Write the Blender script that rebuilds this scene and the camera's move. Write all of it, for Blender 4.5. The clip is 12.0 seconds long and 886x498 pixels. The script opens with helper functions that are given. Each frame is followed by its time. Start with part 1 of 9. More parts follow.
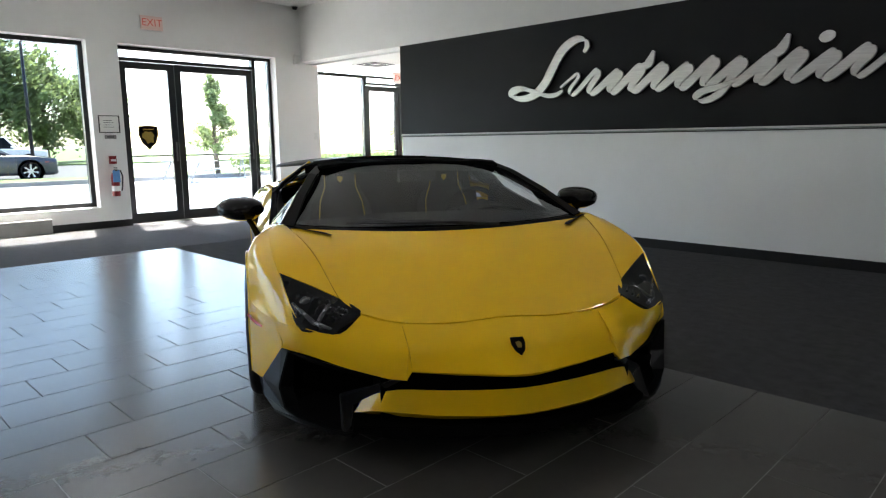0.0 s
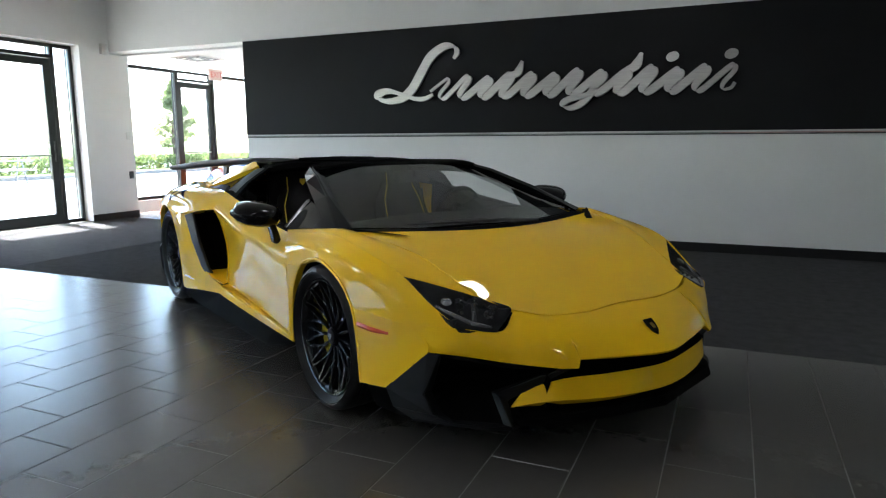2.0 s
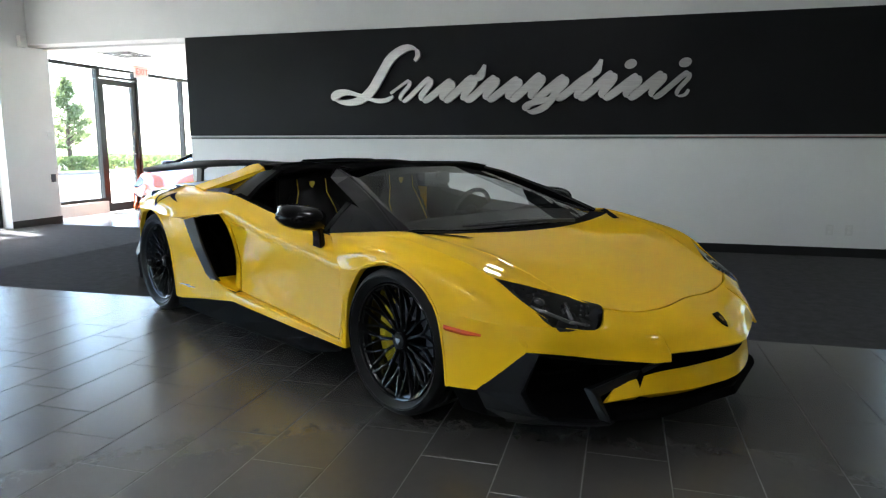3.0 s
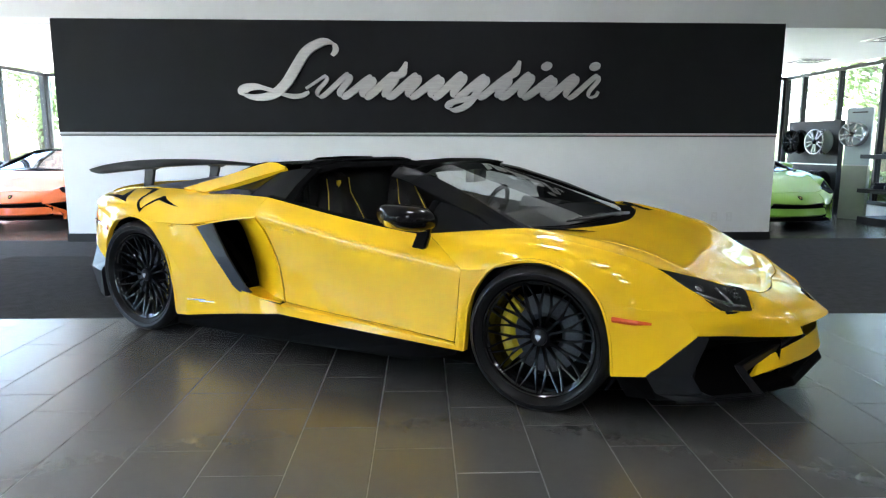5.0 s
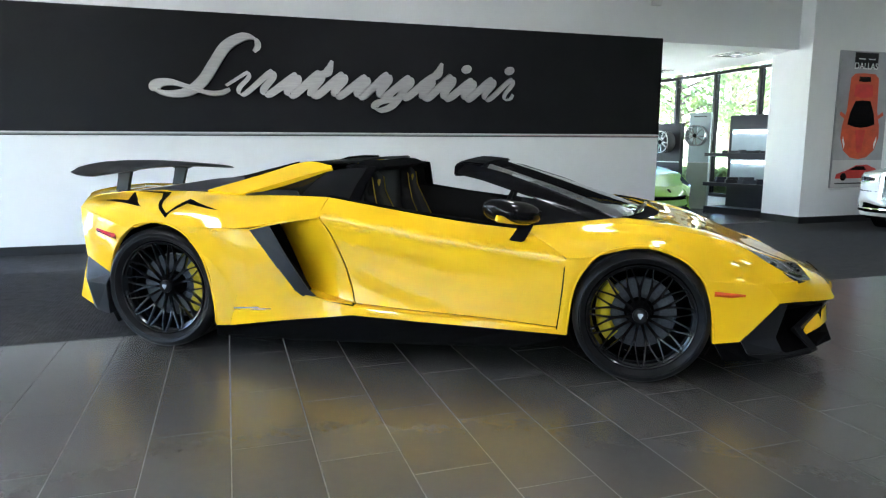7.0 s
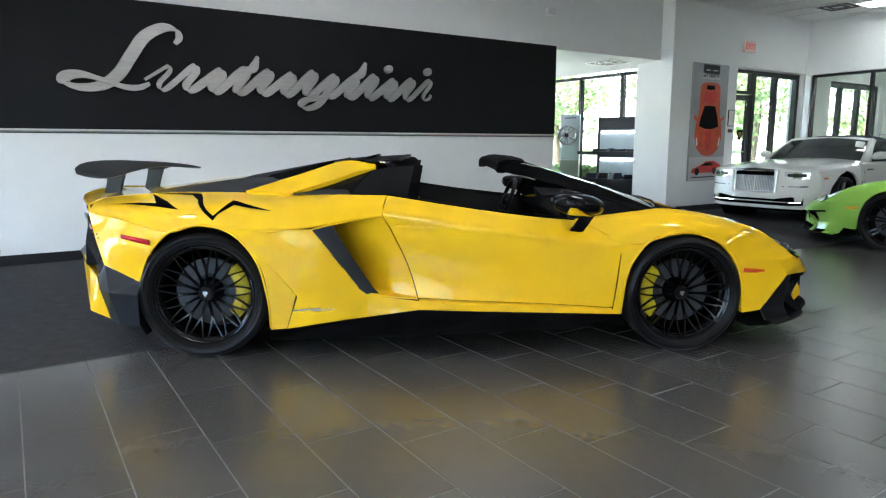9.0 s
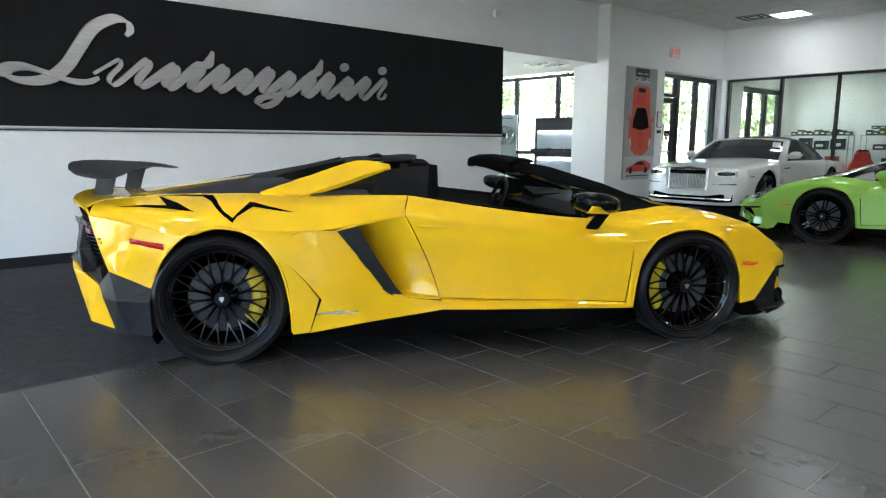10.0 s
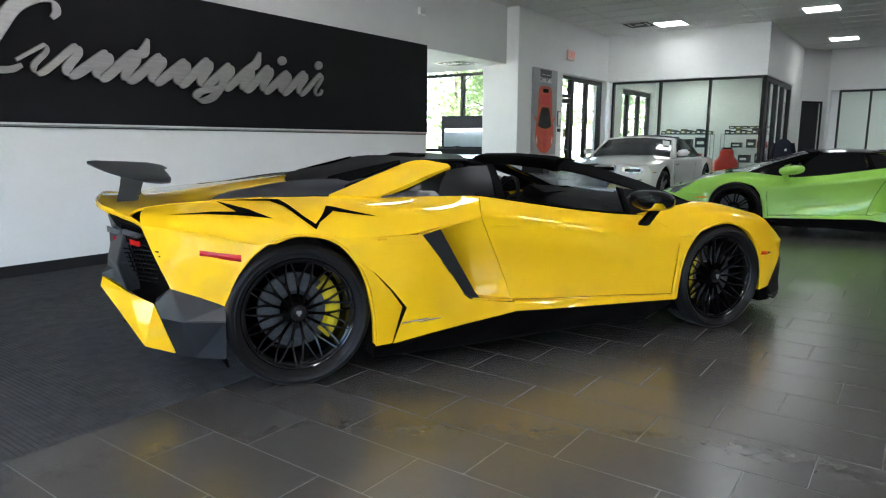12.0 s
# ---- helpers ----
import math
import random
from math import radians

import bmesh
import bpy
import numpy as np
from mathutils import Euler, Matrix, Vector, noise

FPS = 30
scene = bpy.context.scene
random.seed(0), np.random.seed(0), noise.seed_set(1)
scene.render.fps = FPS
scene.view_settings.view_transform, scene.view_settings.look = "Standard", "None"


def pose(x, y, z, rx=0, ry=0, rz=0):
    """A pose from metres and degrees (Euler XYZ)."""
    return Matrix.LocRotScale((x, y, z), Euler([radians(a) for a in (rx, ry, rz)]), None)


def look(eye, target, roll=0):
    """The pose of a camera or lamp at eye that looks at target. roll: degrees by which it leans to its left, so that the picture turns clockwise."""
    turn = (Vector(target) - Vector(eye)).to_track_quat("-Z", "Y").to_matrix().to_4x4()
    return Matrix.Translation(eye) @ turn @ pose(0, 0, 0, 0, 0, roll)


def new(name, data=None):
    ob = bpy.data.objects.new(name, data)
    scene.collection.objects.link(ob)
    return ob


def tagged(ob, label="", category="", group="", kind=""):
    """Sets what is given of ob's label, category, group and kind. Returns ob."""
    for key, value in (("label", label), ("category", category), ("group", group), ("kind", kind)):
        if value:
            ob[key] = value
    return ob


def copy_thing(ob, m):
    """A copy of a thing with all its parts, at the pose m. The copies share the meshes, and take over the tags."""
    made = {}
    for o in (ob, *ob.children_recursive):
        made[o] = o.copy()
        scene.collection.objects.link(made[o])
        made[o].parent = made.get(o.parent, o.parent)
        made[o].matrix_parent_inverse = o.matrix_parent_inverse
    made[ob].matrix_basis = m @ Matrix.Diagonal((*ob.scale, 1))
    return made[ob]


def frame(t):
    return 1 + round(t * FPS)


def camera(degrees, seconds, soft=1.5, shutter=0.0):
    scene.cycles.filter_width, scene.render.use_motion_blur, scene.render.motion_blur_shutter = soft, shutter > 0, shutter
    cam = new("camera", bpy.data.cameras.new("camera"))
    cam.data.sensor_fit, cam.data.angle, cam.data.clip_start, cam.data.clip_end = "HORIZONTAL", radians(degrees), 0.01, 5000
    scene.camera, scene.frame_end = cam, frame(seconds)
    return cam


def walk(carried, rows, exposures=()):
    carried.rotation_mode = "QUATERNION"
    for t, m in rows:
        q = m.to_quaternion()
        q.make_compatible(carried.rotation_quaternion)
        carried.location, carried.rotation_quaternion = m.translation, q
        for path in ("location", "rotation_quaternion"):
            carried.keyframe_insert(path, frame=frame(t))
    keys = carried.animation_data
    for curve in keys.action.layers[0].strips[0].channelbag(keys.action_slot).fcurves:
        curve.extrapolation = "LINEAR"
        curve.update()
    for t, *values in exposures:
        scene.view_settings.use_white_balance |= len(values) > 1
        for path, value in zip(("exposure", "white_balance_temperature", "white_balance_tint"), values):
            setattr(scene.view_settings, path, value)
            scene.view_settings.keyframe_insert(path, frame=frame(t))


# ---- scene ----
cam = camera(67.8, 12.0, soft=1.2)
PATH = [
    (0, (0.156, -0.229, 1.219), (-1.233, 1.174, 0.897), -0.6),
    (0.5, (-0.116, -0.494, 1.226), (-1.362, 1.036, 0.903), -0.5),
    (1, (-0.417, -0.721, 1.222), (-1.513, 0.92, 0.898), -0.3),
    (1.5, (-0.721, -0.929, 1.219), (-1.663, 0.805, 0.896), -0.2),
    (2, (-1.048, -1.111, 1.216), (-1.838, 0.698, 0.897), -0.2),
    (2.5, (-1.402, -1.238, 1.214), (-2.054, 0.626, 0.898), -0.2),
    (3, (-1.752, -1.356, 1.211), (-2.268, 0.551, 0.9), 0.1),
    (5, (-3.222, -1.485, 1.198), (-3.158, 0.489, 0.884), 0.1),
    (5.5, (-3.586, -1.468, 1.195), (-3.382, 0.496, 0.881), 0.1),
    (6, (-3.94, -1.446, 1.187), (-3.602, 0.5, 0.875), 0.2),
    (6.5, (-4.283, -1.418, 1.184), (-3.81, 0.5, 0.871), 0.0),
    (7, (-4.629, -1.376, 1.181), (-4.019, 0.503, 0.871), -0.0),
    (9, (-5.878, -0.972, 1.18), (-4.794, 0.68, 0.867), -0.0),
    (9.5, (-6.14, -0.802, 1.179), (-4.942, 0.768, 0.865), 0.1),
    (10, (-6.383, -0.606, 1.183), (-5.085, 0.882, 0.868), 0.2),
    (10.5, (-6.595, -0.384, 1.182), (-5.212, 1.026, 0.867), 0.3),
    (11, (-6.797, -0.153, 1.184), (-5.339, 1.178, 0.866), 0.5),
    (11.5, (-6.981, 0.102, 1.185), (-5.455, 1.354, 0.863), 0.5),
    (12, (-7.14, 0.362, 1.188), (-5.539, 1.516, 0.867), 0.3),
]
EXPOSURES = [(0.0, 2.92, 6500, 11), (1.0, 2.80, 6400, 9), (2.0, 2.97, 6250, 9), (3.0, 3.28, 6250, 9), (5.0, 3.93, 6100, 10), (7.0, 4.04, 6000, 10), (9.0, 3.86, 6100, 11), (12.0, 3.76, 6250, 12)]
walk(cam, [(t, look(eye, target, roll)) for t, eye, target, roll in PATH], EXPOSURES)

# world and sun
SUN_ELEVATION, SUN_AZIMUTH = 64.0, 165.0  # degrees; azimuth counted from +x towards +y
world = bpy.data.worlds.new("sky")
scene.world = world
world.use_nodes = True
wn = world.node_tree.nodes
sky = wn.new("ShaderNodeTexSky")
sky.sky_type = 'NISHITA'
sky.sun_disc = False
sky.sun_elevation = radians(SUN_ELEVATION)
sky.sun_rotation = radians(90 - SUN_AZIMUTH)
wn["Background"].inputs["Strength"].default_value = 0.15
world.node_tree.links.new(sky.outputs["Color"], wn["Background"].inputs["Color"])
sun = new("sun", bpy.data.lights.new("sun", 'SUN'))
sun.data.energy, sun.data.angle, sun.data.color = 5.0, radians(0.5), (1.0, 0.95, 0.88)
sun.matrix_world = look((0, 0, 0), (-math.cos(radians(SUN_AZIMUTH)) * math.cos(radians(SUN_ELEVATION)),
                                    -math.sin(radians(SUN_AZIMUTH)) * math.cos(radians(SUN_ELEVATION)),
                                    -math.sin(radians(SUN_ELEVATION))))


# ---- materials ----
def mat(name, color, rough=0.5, metal=0.0, coat=0.0, coat_rough=0.03, var=0.0, scale=8.0, bump=0.0, bump_scale=60.0,
        island=0.0, rough_var=0.0, transmission=0.0, ior=1.45, emit=0.0, emit_color=None, spec=0.5, stretch=None):
    """A surface with base colour, variation at a coarse and a fine scale, and fine relief."""
    m = bpy.data.materials.new(name)
    m.use_nodes = True
    nt = m.node_tree
    n, l = nt.nodes, nt.links
    b = n["Principled BSDF"]
    b.inputs["Base Color"].default_value = (*color, 1)
    b.inputs["Roughness"].default_value = rough
    b.inputs["Metallic"].default_value = metal
    b.inputs["Coat Weight"].default_value = coat
    b.inputs["Coat Roughness"].default_value = coat_rough
    b.inputs["Transmission Weight"].default_value = transmission
    b.inputs["IOR"].default_value = ior
    b.inputs["Specular IOR Level"].default_value = spec
    if emit:
        b.inputs["Emission Color"].default_value = (*(emit_color or color), 1)
        b.inputs["Emission Strength"].default_value = emit
    tc = n.new("ShaderNodeTexCoord")
    vec = tc.outputs["Object"]
    if stretch:
        mp = n.new("ShaderNodeMapping")
        mp.inputs["Scale"].default_value = stretch
        l.new(vec, mp.inputs["Vector"])
        vec = mp.outputs["Vector"]
    if var or rough_var:
        big = n.new("ShaderNodeTexNoise")
        big.inputs["Scale"].default_value = scale
        big.inputs["Detail"].default_value = 8
        big.inputs["Roughness"].default_value = 0.65
        l.new(vec, big.inputs["Vector"])
        if var:
            ramp = n.new("ShaderNodeValToRGB")
            ramp.color_ramp.elements[0].position, ramp.color_ramp.elements[1].position = 0.3, 0.7
            ramp.color_ramp.elements[0].color = (*[max(0, c * (1 - var)) for c in color], 1)
            ramp.color_ramp.elements[1].color = (*[min(1, c * (1 + var)) for c in color], 1)
            l.new(big.outputs["Fac"], ramp.inputs["Fac"])
            out = ramp.outputs["Color"]
            if island:
                rnd = n.new("ShaderNodeObjectInfo")
                hsv = n.new("ShaderNodeHueSaturation")
                mr = n.new("ShaderNodeMapRange")
                mr.inputs["To Min"].default_value, mr.inputs["To Max"].default_value = 1 - island, 1 + island
                l.new(rnd.outputs["Random"], mr.inputs["Value"])
                l.new(mr.outputs["Result"], hsv.inputs["Value"])
                l.new(out, hsv.inputs["Color"])
                out = hsv.outputs["Color"]
            l.new(out, b.inputs["Base Color"])
        if rough_var:
            mr = n.new("ShaderNodeMapRange")
            mr.inputs["From Min"].default_value, mr.inputs["From Max"].default_value = 0.3, 0.7
            mr.inputs["To Min"].default_value, mr.inputs["To Max"].default_value = max(0, rough - rough_var), rough + rough_var
            l.new(big.outputs["Fac"], mr.inputs["Value"])
            l.new(mr.outputs["Result"], b.inputs["Roughness"])
    if bump:
        fine = n.new("ShaderNodeTexNoise")
        fine.inputs["Scale"].default_value = bump_scale
        fine.inputs["Detail"].default_value = 4
        l.new(vec, fine.inputs["Vector"])
        bp = n.new("ShaderNodeBump")
        bp.inputs["Strength"].default_value = bump
        bp.inputs["Distance"].default_value = 0.01
        l.new(fine.outputs["Fac"], bp.inputs["Height"])
        l.new(bp.outputs["Normal"], b.inputs["Normal"])
    return m


M_YELLOW = mat("yellow_paint", (0.82, 0.482, 0.006), 0.48, coat=0.92, coat_rough=0.02, spec=0.05, var=0.004, scale=40)
M_GREEN = mat("green_paint", (0.28, 0.54, 0.07), 0.45, coat=1.0, coat_rough=0.006, spec=0.3, var=0.03, scale=40)
M_ORANGE = mat("orange_paint", (0.75, 0.12, 0.01), 0.32, coat=1.0, var=0.03, scale=40)
M_PEARL = mat("pearl_white_paint", (0.78, 0.77, 0.74), 0.35, coat=1.0, var=0.02, scale=40)
M_SATIN = mat("satin_dark_grey", (0.015, 0.0165, 0.0195), 0.36, var=0.08, scale=30, bump=0.02, bump_scale=400, spec=0.38)
M_AERO = mat("satin_black_aero", (0.006, 0.006, 0.0065), 0.42, var=0.1, scale=30, bump=0.02, bump_scale=400, spec=0.11)
M_BLADE = mat("satin_grey_black_aero", (0.008, 0.0084, 0.0096), 0.36, var=0.1, scale=30, bump=0.02, bump_scale=400, spec=0.27)
M_BLACK = mat("gloss_black", (0.004, 0.004, 0.0045), 0.13, coat=0.06, var=0.1, scale=20, spec=0.15)
M_MATTE = mat("matte_black", (0.0025, 0.0025, 0.0027), 0.6, var=0.15, scale=25, bump=0.04, bump_scale=300, spec=0.015)
M_GLASS_DARK = mat("tinted_glass", (0.008, 0.0085, 0.009), 0.03, var=0.05, spec=0.13)
M_GLASS_CAR = mat("pale_car_glass", (0.045, 0.05, 0.053), 0.03, coat=0.3, var=0.2, scale=2.0)
M_SCREEN = mat("windscreen_glass", (0.86, 0.89, 0.89), 0.0, transmission=1.0, ior=1.3)
M_PANE_TINT = mat("grey_tinted_window_glass", (0.44, 0.48, 0.48), 0.0, transmission=1.0, ior=1.18)
M_PANE_GREEN = mat("green_tinted_glass", (0.84, 0.91, 0.83), 0.0, transmission=1.0, ior=1.2)
M_PANE = mat("window_glass", (0.93, 0.97, 0.96), 0.0, transmission=1.0, ior=1.18)
M_LENS = mat("lamp_lens", (0.011, 0.0115, 0.0125), 0.05, coat=0.22, var=0.3, scale=18, spec=0.2)
M_LENS_DIM = mat("lamp_reflector", (0.11, 0.112, 0.118), 0.2, metal=0.7, var=0.1)
M_LENS_CLEAR = mat("lamp_chrome", (0.6, 0.62, 0.65), 0.12, metal=0.9, var=0.1)
M_TYRE = mat("tyre_rubber", (0.006, 0.006, 0.0065), 0.44, var=0.25, scale=14, bump=0.08, bump_scale=160, spec=0.22)
M_RIM = mat("black_rim", (0.003, 0.003, 0.0033), 0.12, coat=0.35, var=0.1, scale=30, spec=0.3)
M_DISC = mat("brake_disc_steel", (0.075, 0.082, 0.095), 0.5, metal=0.4, var=0.35, scale=90, bump=0.05, bump_scale=200)
M_CALIPER = mat("yellow_caliper", (0.72, 0.55, 0.01), 0.35, coat=0.6, var=0.05)
M_AMBER = mat("amber_lens", (0.75, 0.10, 0.015), 0.12, coat=1.0, var=0.08, scale=80)
M_AMBER_PALE = mat("orange_lens", (0.88, 0.36, 0.02), 0.12, coat=1.0, var=0.08, scale=80)
M_RED_LENS = mat("red_lens", (0.45, 0.012, 0.010), 0.12, coat=1.0, var=0.08, scale=80)
M_LEATHER = mat("black_leather", (0.005, 0.0048, 0.0048), 0.5, spec=0.1, var=0.2, scale=20, bump=0.15, bump_scale=260)
M_STITCH = mat("yellow_stitching", (0.6, 0.42, 0.02), 0.6, var=0.1)
M_CHROME = mat("chrome", (0.75, 0.75, 0.76), 0.08, metal=1.0, var=0.04)
M_GOLD = mat("gold_enamel", (0.65, 0.45, 0.12), 0.25, metal=0.8, var=0.1)
M_SILVER = mat("silver_wheel_paint", (0.6, 0.61, 0.63), 0.25, metal=0.7, var=0.05)
M_BRUSHED = mat("brushed_aluminium", (0.46, 0.45, 0.43), 0.34, metal=1.0, var=0.12, scale=6, bump=0.015, bump_scale=160, stretch=(1, 1, 12))

M_WALL = mat("white_wall_paint", (0.76, 0.76, 0.75), 0.62, var=0.025, scale=2.0, bump=0.05, bump_scale=220)
M_BAND = mat("charcoal_wall_panel", (0.0080, 0.0084, 0.0098), 0.5, var=0.15, scale=1.5, bump=0.03, bump_scale=250, spec=0.2)
M_BASE = mat("black_vinyl_base", (0.010, 0.010, 0.011), 0.4, var=0.15, scale=5)
M_CEIL = mat("ceiling_tile", (0.72, 0.72, 0.70), 0.85, var=0.05, scale=30, bump=0.25, bump_scale=90)
# dark colour of the unseen end wall, there to weaken its reflection
M_WALL_GLARE_CUT = mat("glare_cutting_wall", (0.05, 0.051, 0.055), 0.6, var=0.08, scale=2.0, bump=0.05, bump_scale=220)
M_WALL_GREY = mat("pale_grey_wall_paint", (0.40, 0.40, 0.405), 0.6, var=0.06, scale=2.0, bump=0.05, bump_scale=220)
M_FORECOURT = mat("pale_concrete", (0.42, 0.415, 0.40), 0.85, var=0.12, scale=1.2, bump=0.2, bump_scale=60)
M_CEIL_GRID = mat("ceiling_grid", (0.66, 0.66, 0.64), 0.5, var=0.03)
M_TILE = mat("charcoal_porcelain_tile", (0.061, 0.0575, 0.053), 0.27, var=0.05, scale=14, bump=0.012, bump_scale=90, island=0.03, spec=0.9)
M_GROUT = mat("grey_grout", (0.105, 0.102, 0.098), 0.85, var=0.2, scale=20, bump=0.2)
M_CARPET = mat("charcoal_carpet", (0.056, 0.0565, 0.058), 0.95, var=0.25, scale=12, bump=0.7, bump_scale=260, spec=0.15)
M_FRAME = mat("black_aluminium_frame", (0.012, 0.012, 0.013), 0.38, metal=0.1, var=0.1, scale=20)
M_FRAME_GREY = mat("grey_aluminium_frame", (0.05, 0.05, 0.053), 0.4, metal=0.3, var=0.1, scale=20)
M_LAMP = mat("lamp_diffuser", (0.9, 0.92, 0.95), 0.5, emit=2.6, emit_color=(0.97, 0.98, 1.0))
M_LAMP_DIM = mat("dim_lamp_diffuser", (0.9, 0.92, 0.95), 0.5, emit=1.5, emit_color=(0.95, 1.0, 0.97))
M_LED = mat("led_strip", (0.9, 0.95, 1.0), 0.4, emit=2.6)
M_PLASTIC_W = mat("white_plastic", (0.7, 0.7, 0.68), 0.4, var=0.04, scale=30)
M_PLASTIC_B = mat("black_plastic", (0.02, 0.02, 0.021), 0.45, var=0.1, scale=30)
M_RED_DEEP = mat("deep_red_enamel", (0.22, 0.012, 0.014), 0.3, var=0.08, scale=30)
M_RED = mat("red_plastic", (0.55, 0.03, 0.02), 0.35, var=0.08, scale=30)
M_EXIT = mat("exit_sign_red", (0.58, 0.12, 0.09), 0.4, emit=0.03, emit_color=(1, 0.12, 0.08))
M_PINK = mat("exit_sign_face", (0.75, 0.60, 0.55), 0.5, var=0.03)
M_BLUE = mat("blue_tag", (0.10, 0.28, 0.60), 0.5, var=0.08, scale=30)
M_PAPER = mat("paper", (0.75, 0.75, 0.73), 0.7, var=0.04, scale=20)
M_POSTER = mat("poster_grey", (0.30, 0.30, 0.31), 0.45, var=0.25, scale=1.2)
M_POSTER_W = mat("poster_light", (0.47, 0.47, 0.47), 0.45, var=0.06, scale=3)
M_POSTER_O = mat("poster_orange", (0.50, 0.070, 0.022), 0.4, var=0.25, scale=6)
M_POSTER_R = mat("poster_red", (0.5, 0.03, 0.025), 0.4, var=0.25, scale=6)
M_SHELF = mat("dark_display_laminate", (0.026, 0.027, 0.031), 0.5, var=0.12, scale=6, stretch=(1, 1, 8), spec=0.2)
M_FROST = mat("display_back_panel", (0.30, 0.36, 0.38), 0.35, var=0.06, scale=4)
M_DISPLAY = mat("olive_display_panel", (0.22, 0.24, 0.20), 0.4, var=0.08, scale=4)
M_ASPHALT = mat("asphalt", (0.10, 0.10, 0.10), 0.9, var=0.25, scale=3, bump=0.4, bump_scale=80)
M_CONCRETE = mat("concrete", (0.25, 0.245, 0.235), 0.85, var=0.15, scale=1.5, bump=0.2, bump_scale=60)
M_GRASS = mat("grass", (0.13, 0.18, 0.06), 0.9, var=0.4, scale=4, bump=0.6, bump_scale=40)
M_LEAF = mat("leaves", (0.11, 0.15, 0.065), 0.6, var=0.45, scale=1.5)
# daylight passes through the thin leaves
_n, _l = M_LEAF.node_tree.nodes, M_LEAF.node_tree.links
_t, _m = _n.new("ShaderNodeBsdfTranslucent"), _n.new("ShaderNodeMixShader")
_t.inputs["Color"].default_value = (0.26, 0.33, 0.13, 1)
_m.inputs["Fac"].default_value = 0.5
_l.new(_n["Principled BSDF"].outputs["BSDF"], _m.inputs[1])
_l.new(_t.outputs["BSDF"], _m.inputs[2])
_l.new(_m.outputs["Shader"], _n["Material Output"].inputs["Surface"])
M_BARK = mat("bark", (0.10, 0.075, 0.055), 0.9, var=0.35, scale=8, bump=0.6, bump_scale=30)
M_BLUE_CAR = mat("dark_blue_paint", (0.03, 0.035, 0.05), 0.3, coat=1.0, var=0.05)
M_STEEL = mat("galvanised_steel", (0.35, 0.36, 0.37), 0.4, metal=0.7, var=0.12, scale=12)
M_NAVY = mat("navy_fabric", (0.012, 0.014, 0.028), 0.85, var=0.2, scale=30, bump=0.3, bump_scale=300)
M_STRIP_G = mat("green_strip", (0.20, 0.24, 0.21), 0.5, var=0.05)
M_STRIP_R = mat("red_strip", (0.40, 0.24, 0.23), 0.5, var=0.05)


# ---- mesh helpers ----
def link(name, bm, material, parent=None, label="", smooth=False, bevel=0.0):
    """Makes a bmesh into one mesh object, under parent if given."""
    me = bpy.data.meshes.new(name)
    if bevel:
        bmesh.ops.bevel(bm, geom=[e for e in bm.edges if len(e.link_faces) == 2 and e.calc_face_angle(0) > 0.5], offset=bevel,
                        segments=2, affect='EDGES', clamp_overlap=True)
    bm.to_mesh(me)
    bm.free()
    for m in (material if isinstance(material, (list, tuple)) else [material]):
        me.materials.append(m)
    if smooth:
        for p in me.polygons:
            p.use_smooth = True
    ob = new(name, me)
    if parent is not None:
        ob.parent = parent
    if label:
        tagged(ob, label)
    return ob


part = link


def add_box(bm, x0, x1, y0, y1, z0, z1, m=None):
    vs = [bm.verts.new((x, y, z)) for z in (z0, z1) for y in (y0, y1) for x in (x0, x1)]
    if m is not None:
        for v in vs:
            v.co = m @ v.co
    fs = [bm.faces.new([vs[i] for i in f]) for f in ((0, 2, 3, 1), (4, 5, 7, 6), (0, 1, 5, 4), (2, 6, 7, 3), (0, 4, 6, 2), (1, 3, 7, 5))]
    return vs, fs


def box(name, x0, x1, y0, y1, z0, z1, material, parent=None, label="", bevel=0.0):
    bm = bmesh.new()
    add_box(bm, x0, x1, y0, y1, z0, z1)
    return link(name, bm, material, parent, label, bevel=bevel)


def structure(ob, label):
    return tagged(ob, label, kind="structure")


def base(name, x, y, z=0.0, rz=0.0):
    e = new(name)
    e.matrix_basis = pose(x, y, z, 0, 0, rz)
    return e


def prism(bm, pts, axis, a, b):
    """An outline of (u, v) points drawn out along axis (0 x, 1 y, 2 z) from a to b."""
    def at(u, v, c):
        return ((c, u, v), (u, c, v), (u, v, c))[axis]
    lo = [bm.verts.new(at(u, v, a)) for u, v in pts]
    hi = [bm.verts.new(at(u, v, b)) for u, v in pts]
    n = len(pts)
    bm.faces.new(lo)
    bm.faces.new(hi[::-1])
    for i in range(n):
        bm.faces.new((lo[i], hi[i], hi[(i + 1) % n], lo[(i + 1) % n]))
    bmesh.ops.recalc_face_normals(bm, faces=bm.faces[:])


def lathe(bm, prof, n=48, axis=1, centre=(0, 0, 0), closed=False):
    """Turns a profile of (radius, offset) round an axis."""
    rings = []
    for r, o in prof:
        ring = []
        for i in range(n):
            a = 2 * math.pi * i / n
            c, s = r * math.cos(a), r * math.sin(a)
            p = ((o, c, s), (c, o, s), (c, s, o))[axis]
            ring.append(bm.verts.new(Vector(p) + Vector(centre)))
        rings.append(ring)
    pairs = list(zip(rings, rings[1:])) + ([(rings[-1], rings[0])] if closed else [])
    for a, b in pairs:
        for i in range(n):
            bm.faces.new((a[i], a[(i + 1) % n], b[(i + 1) % n], b[i]))
    bmesh.ops.recalc_face_normals(bm, faces=bm.faces[:])


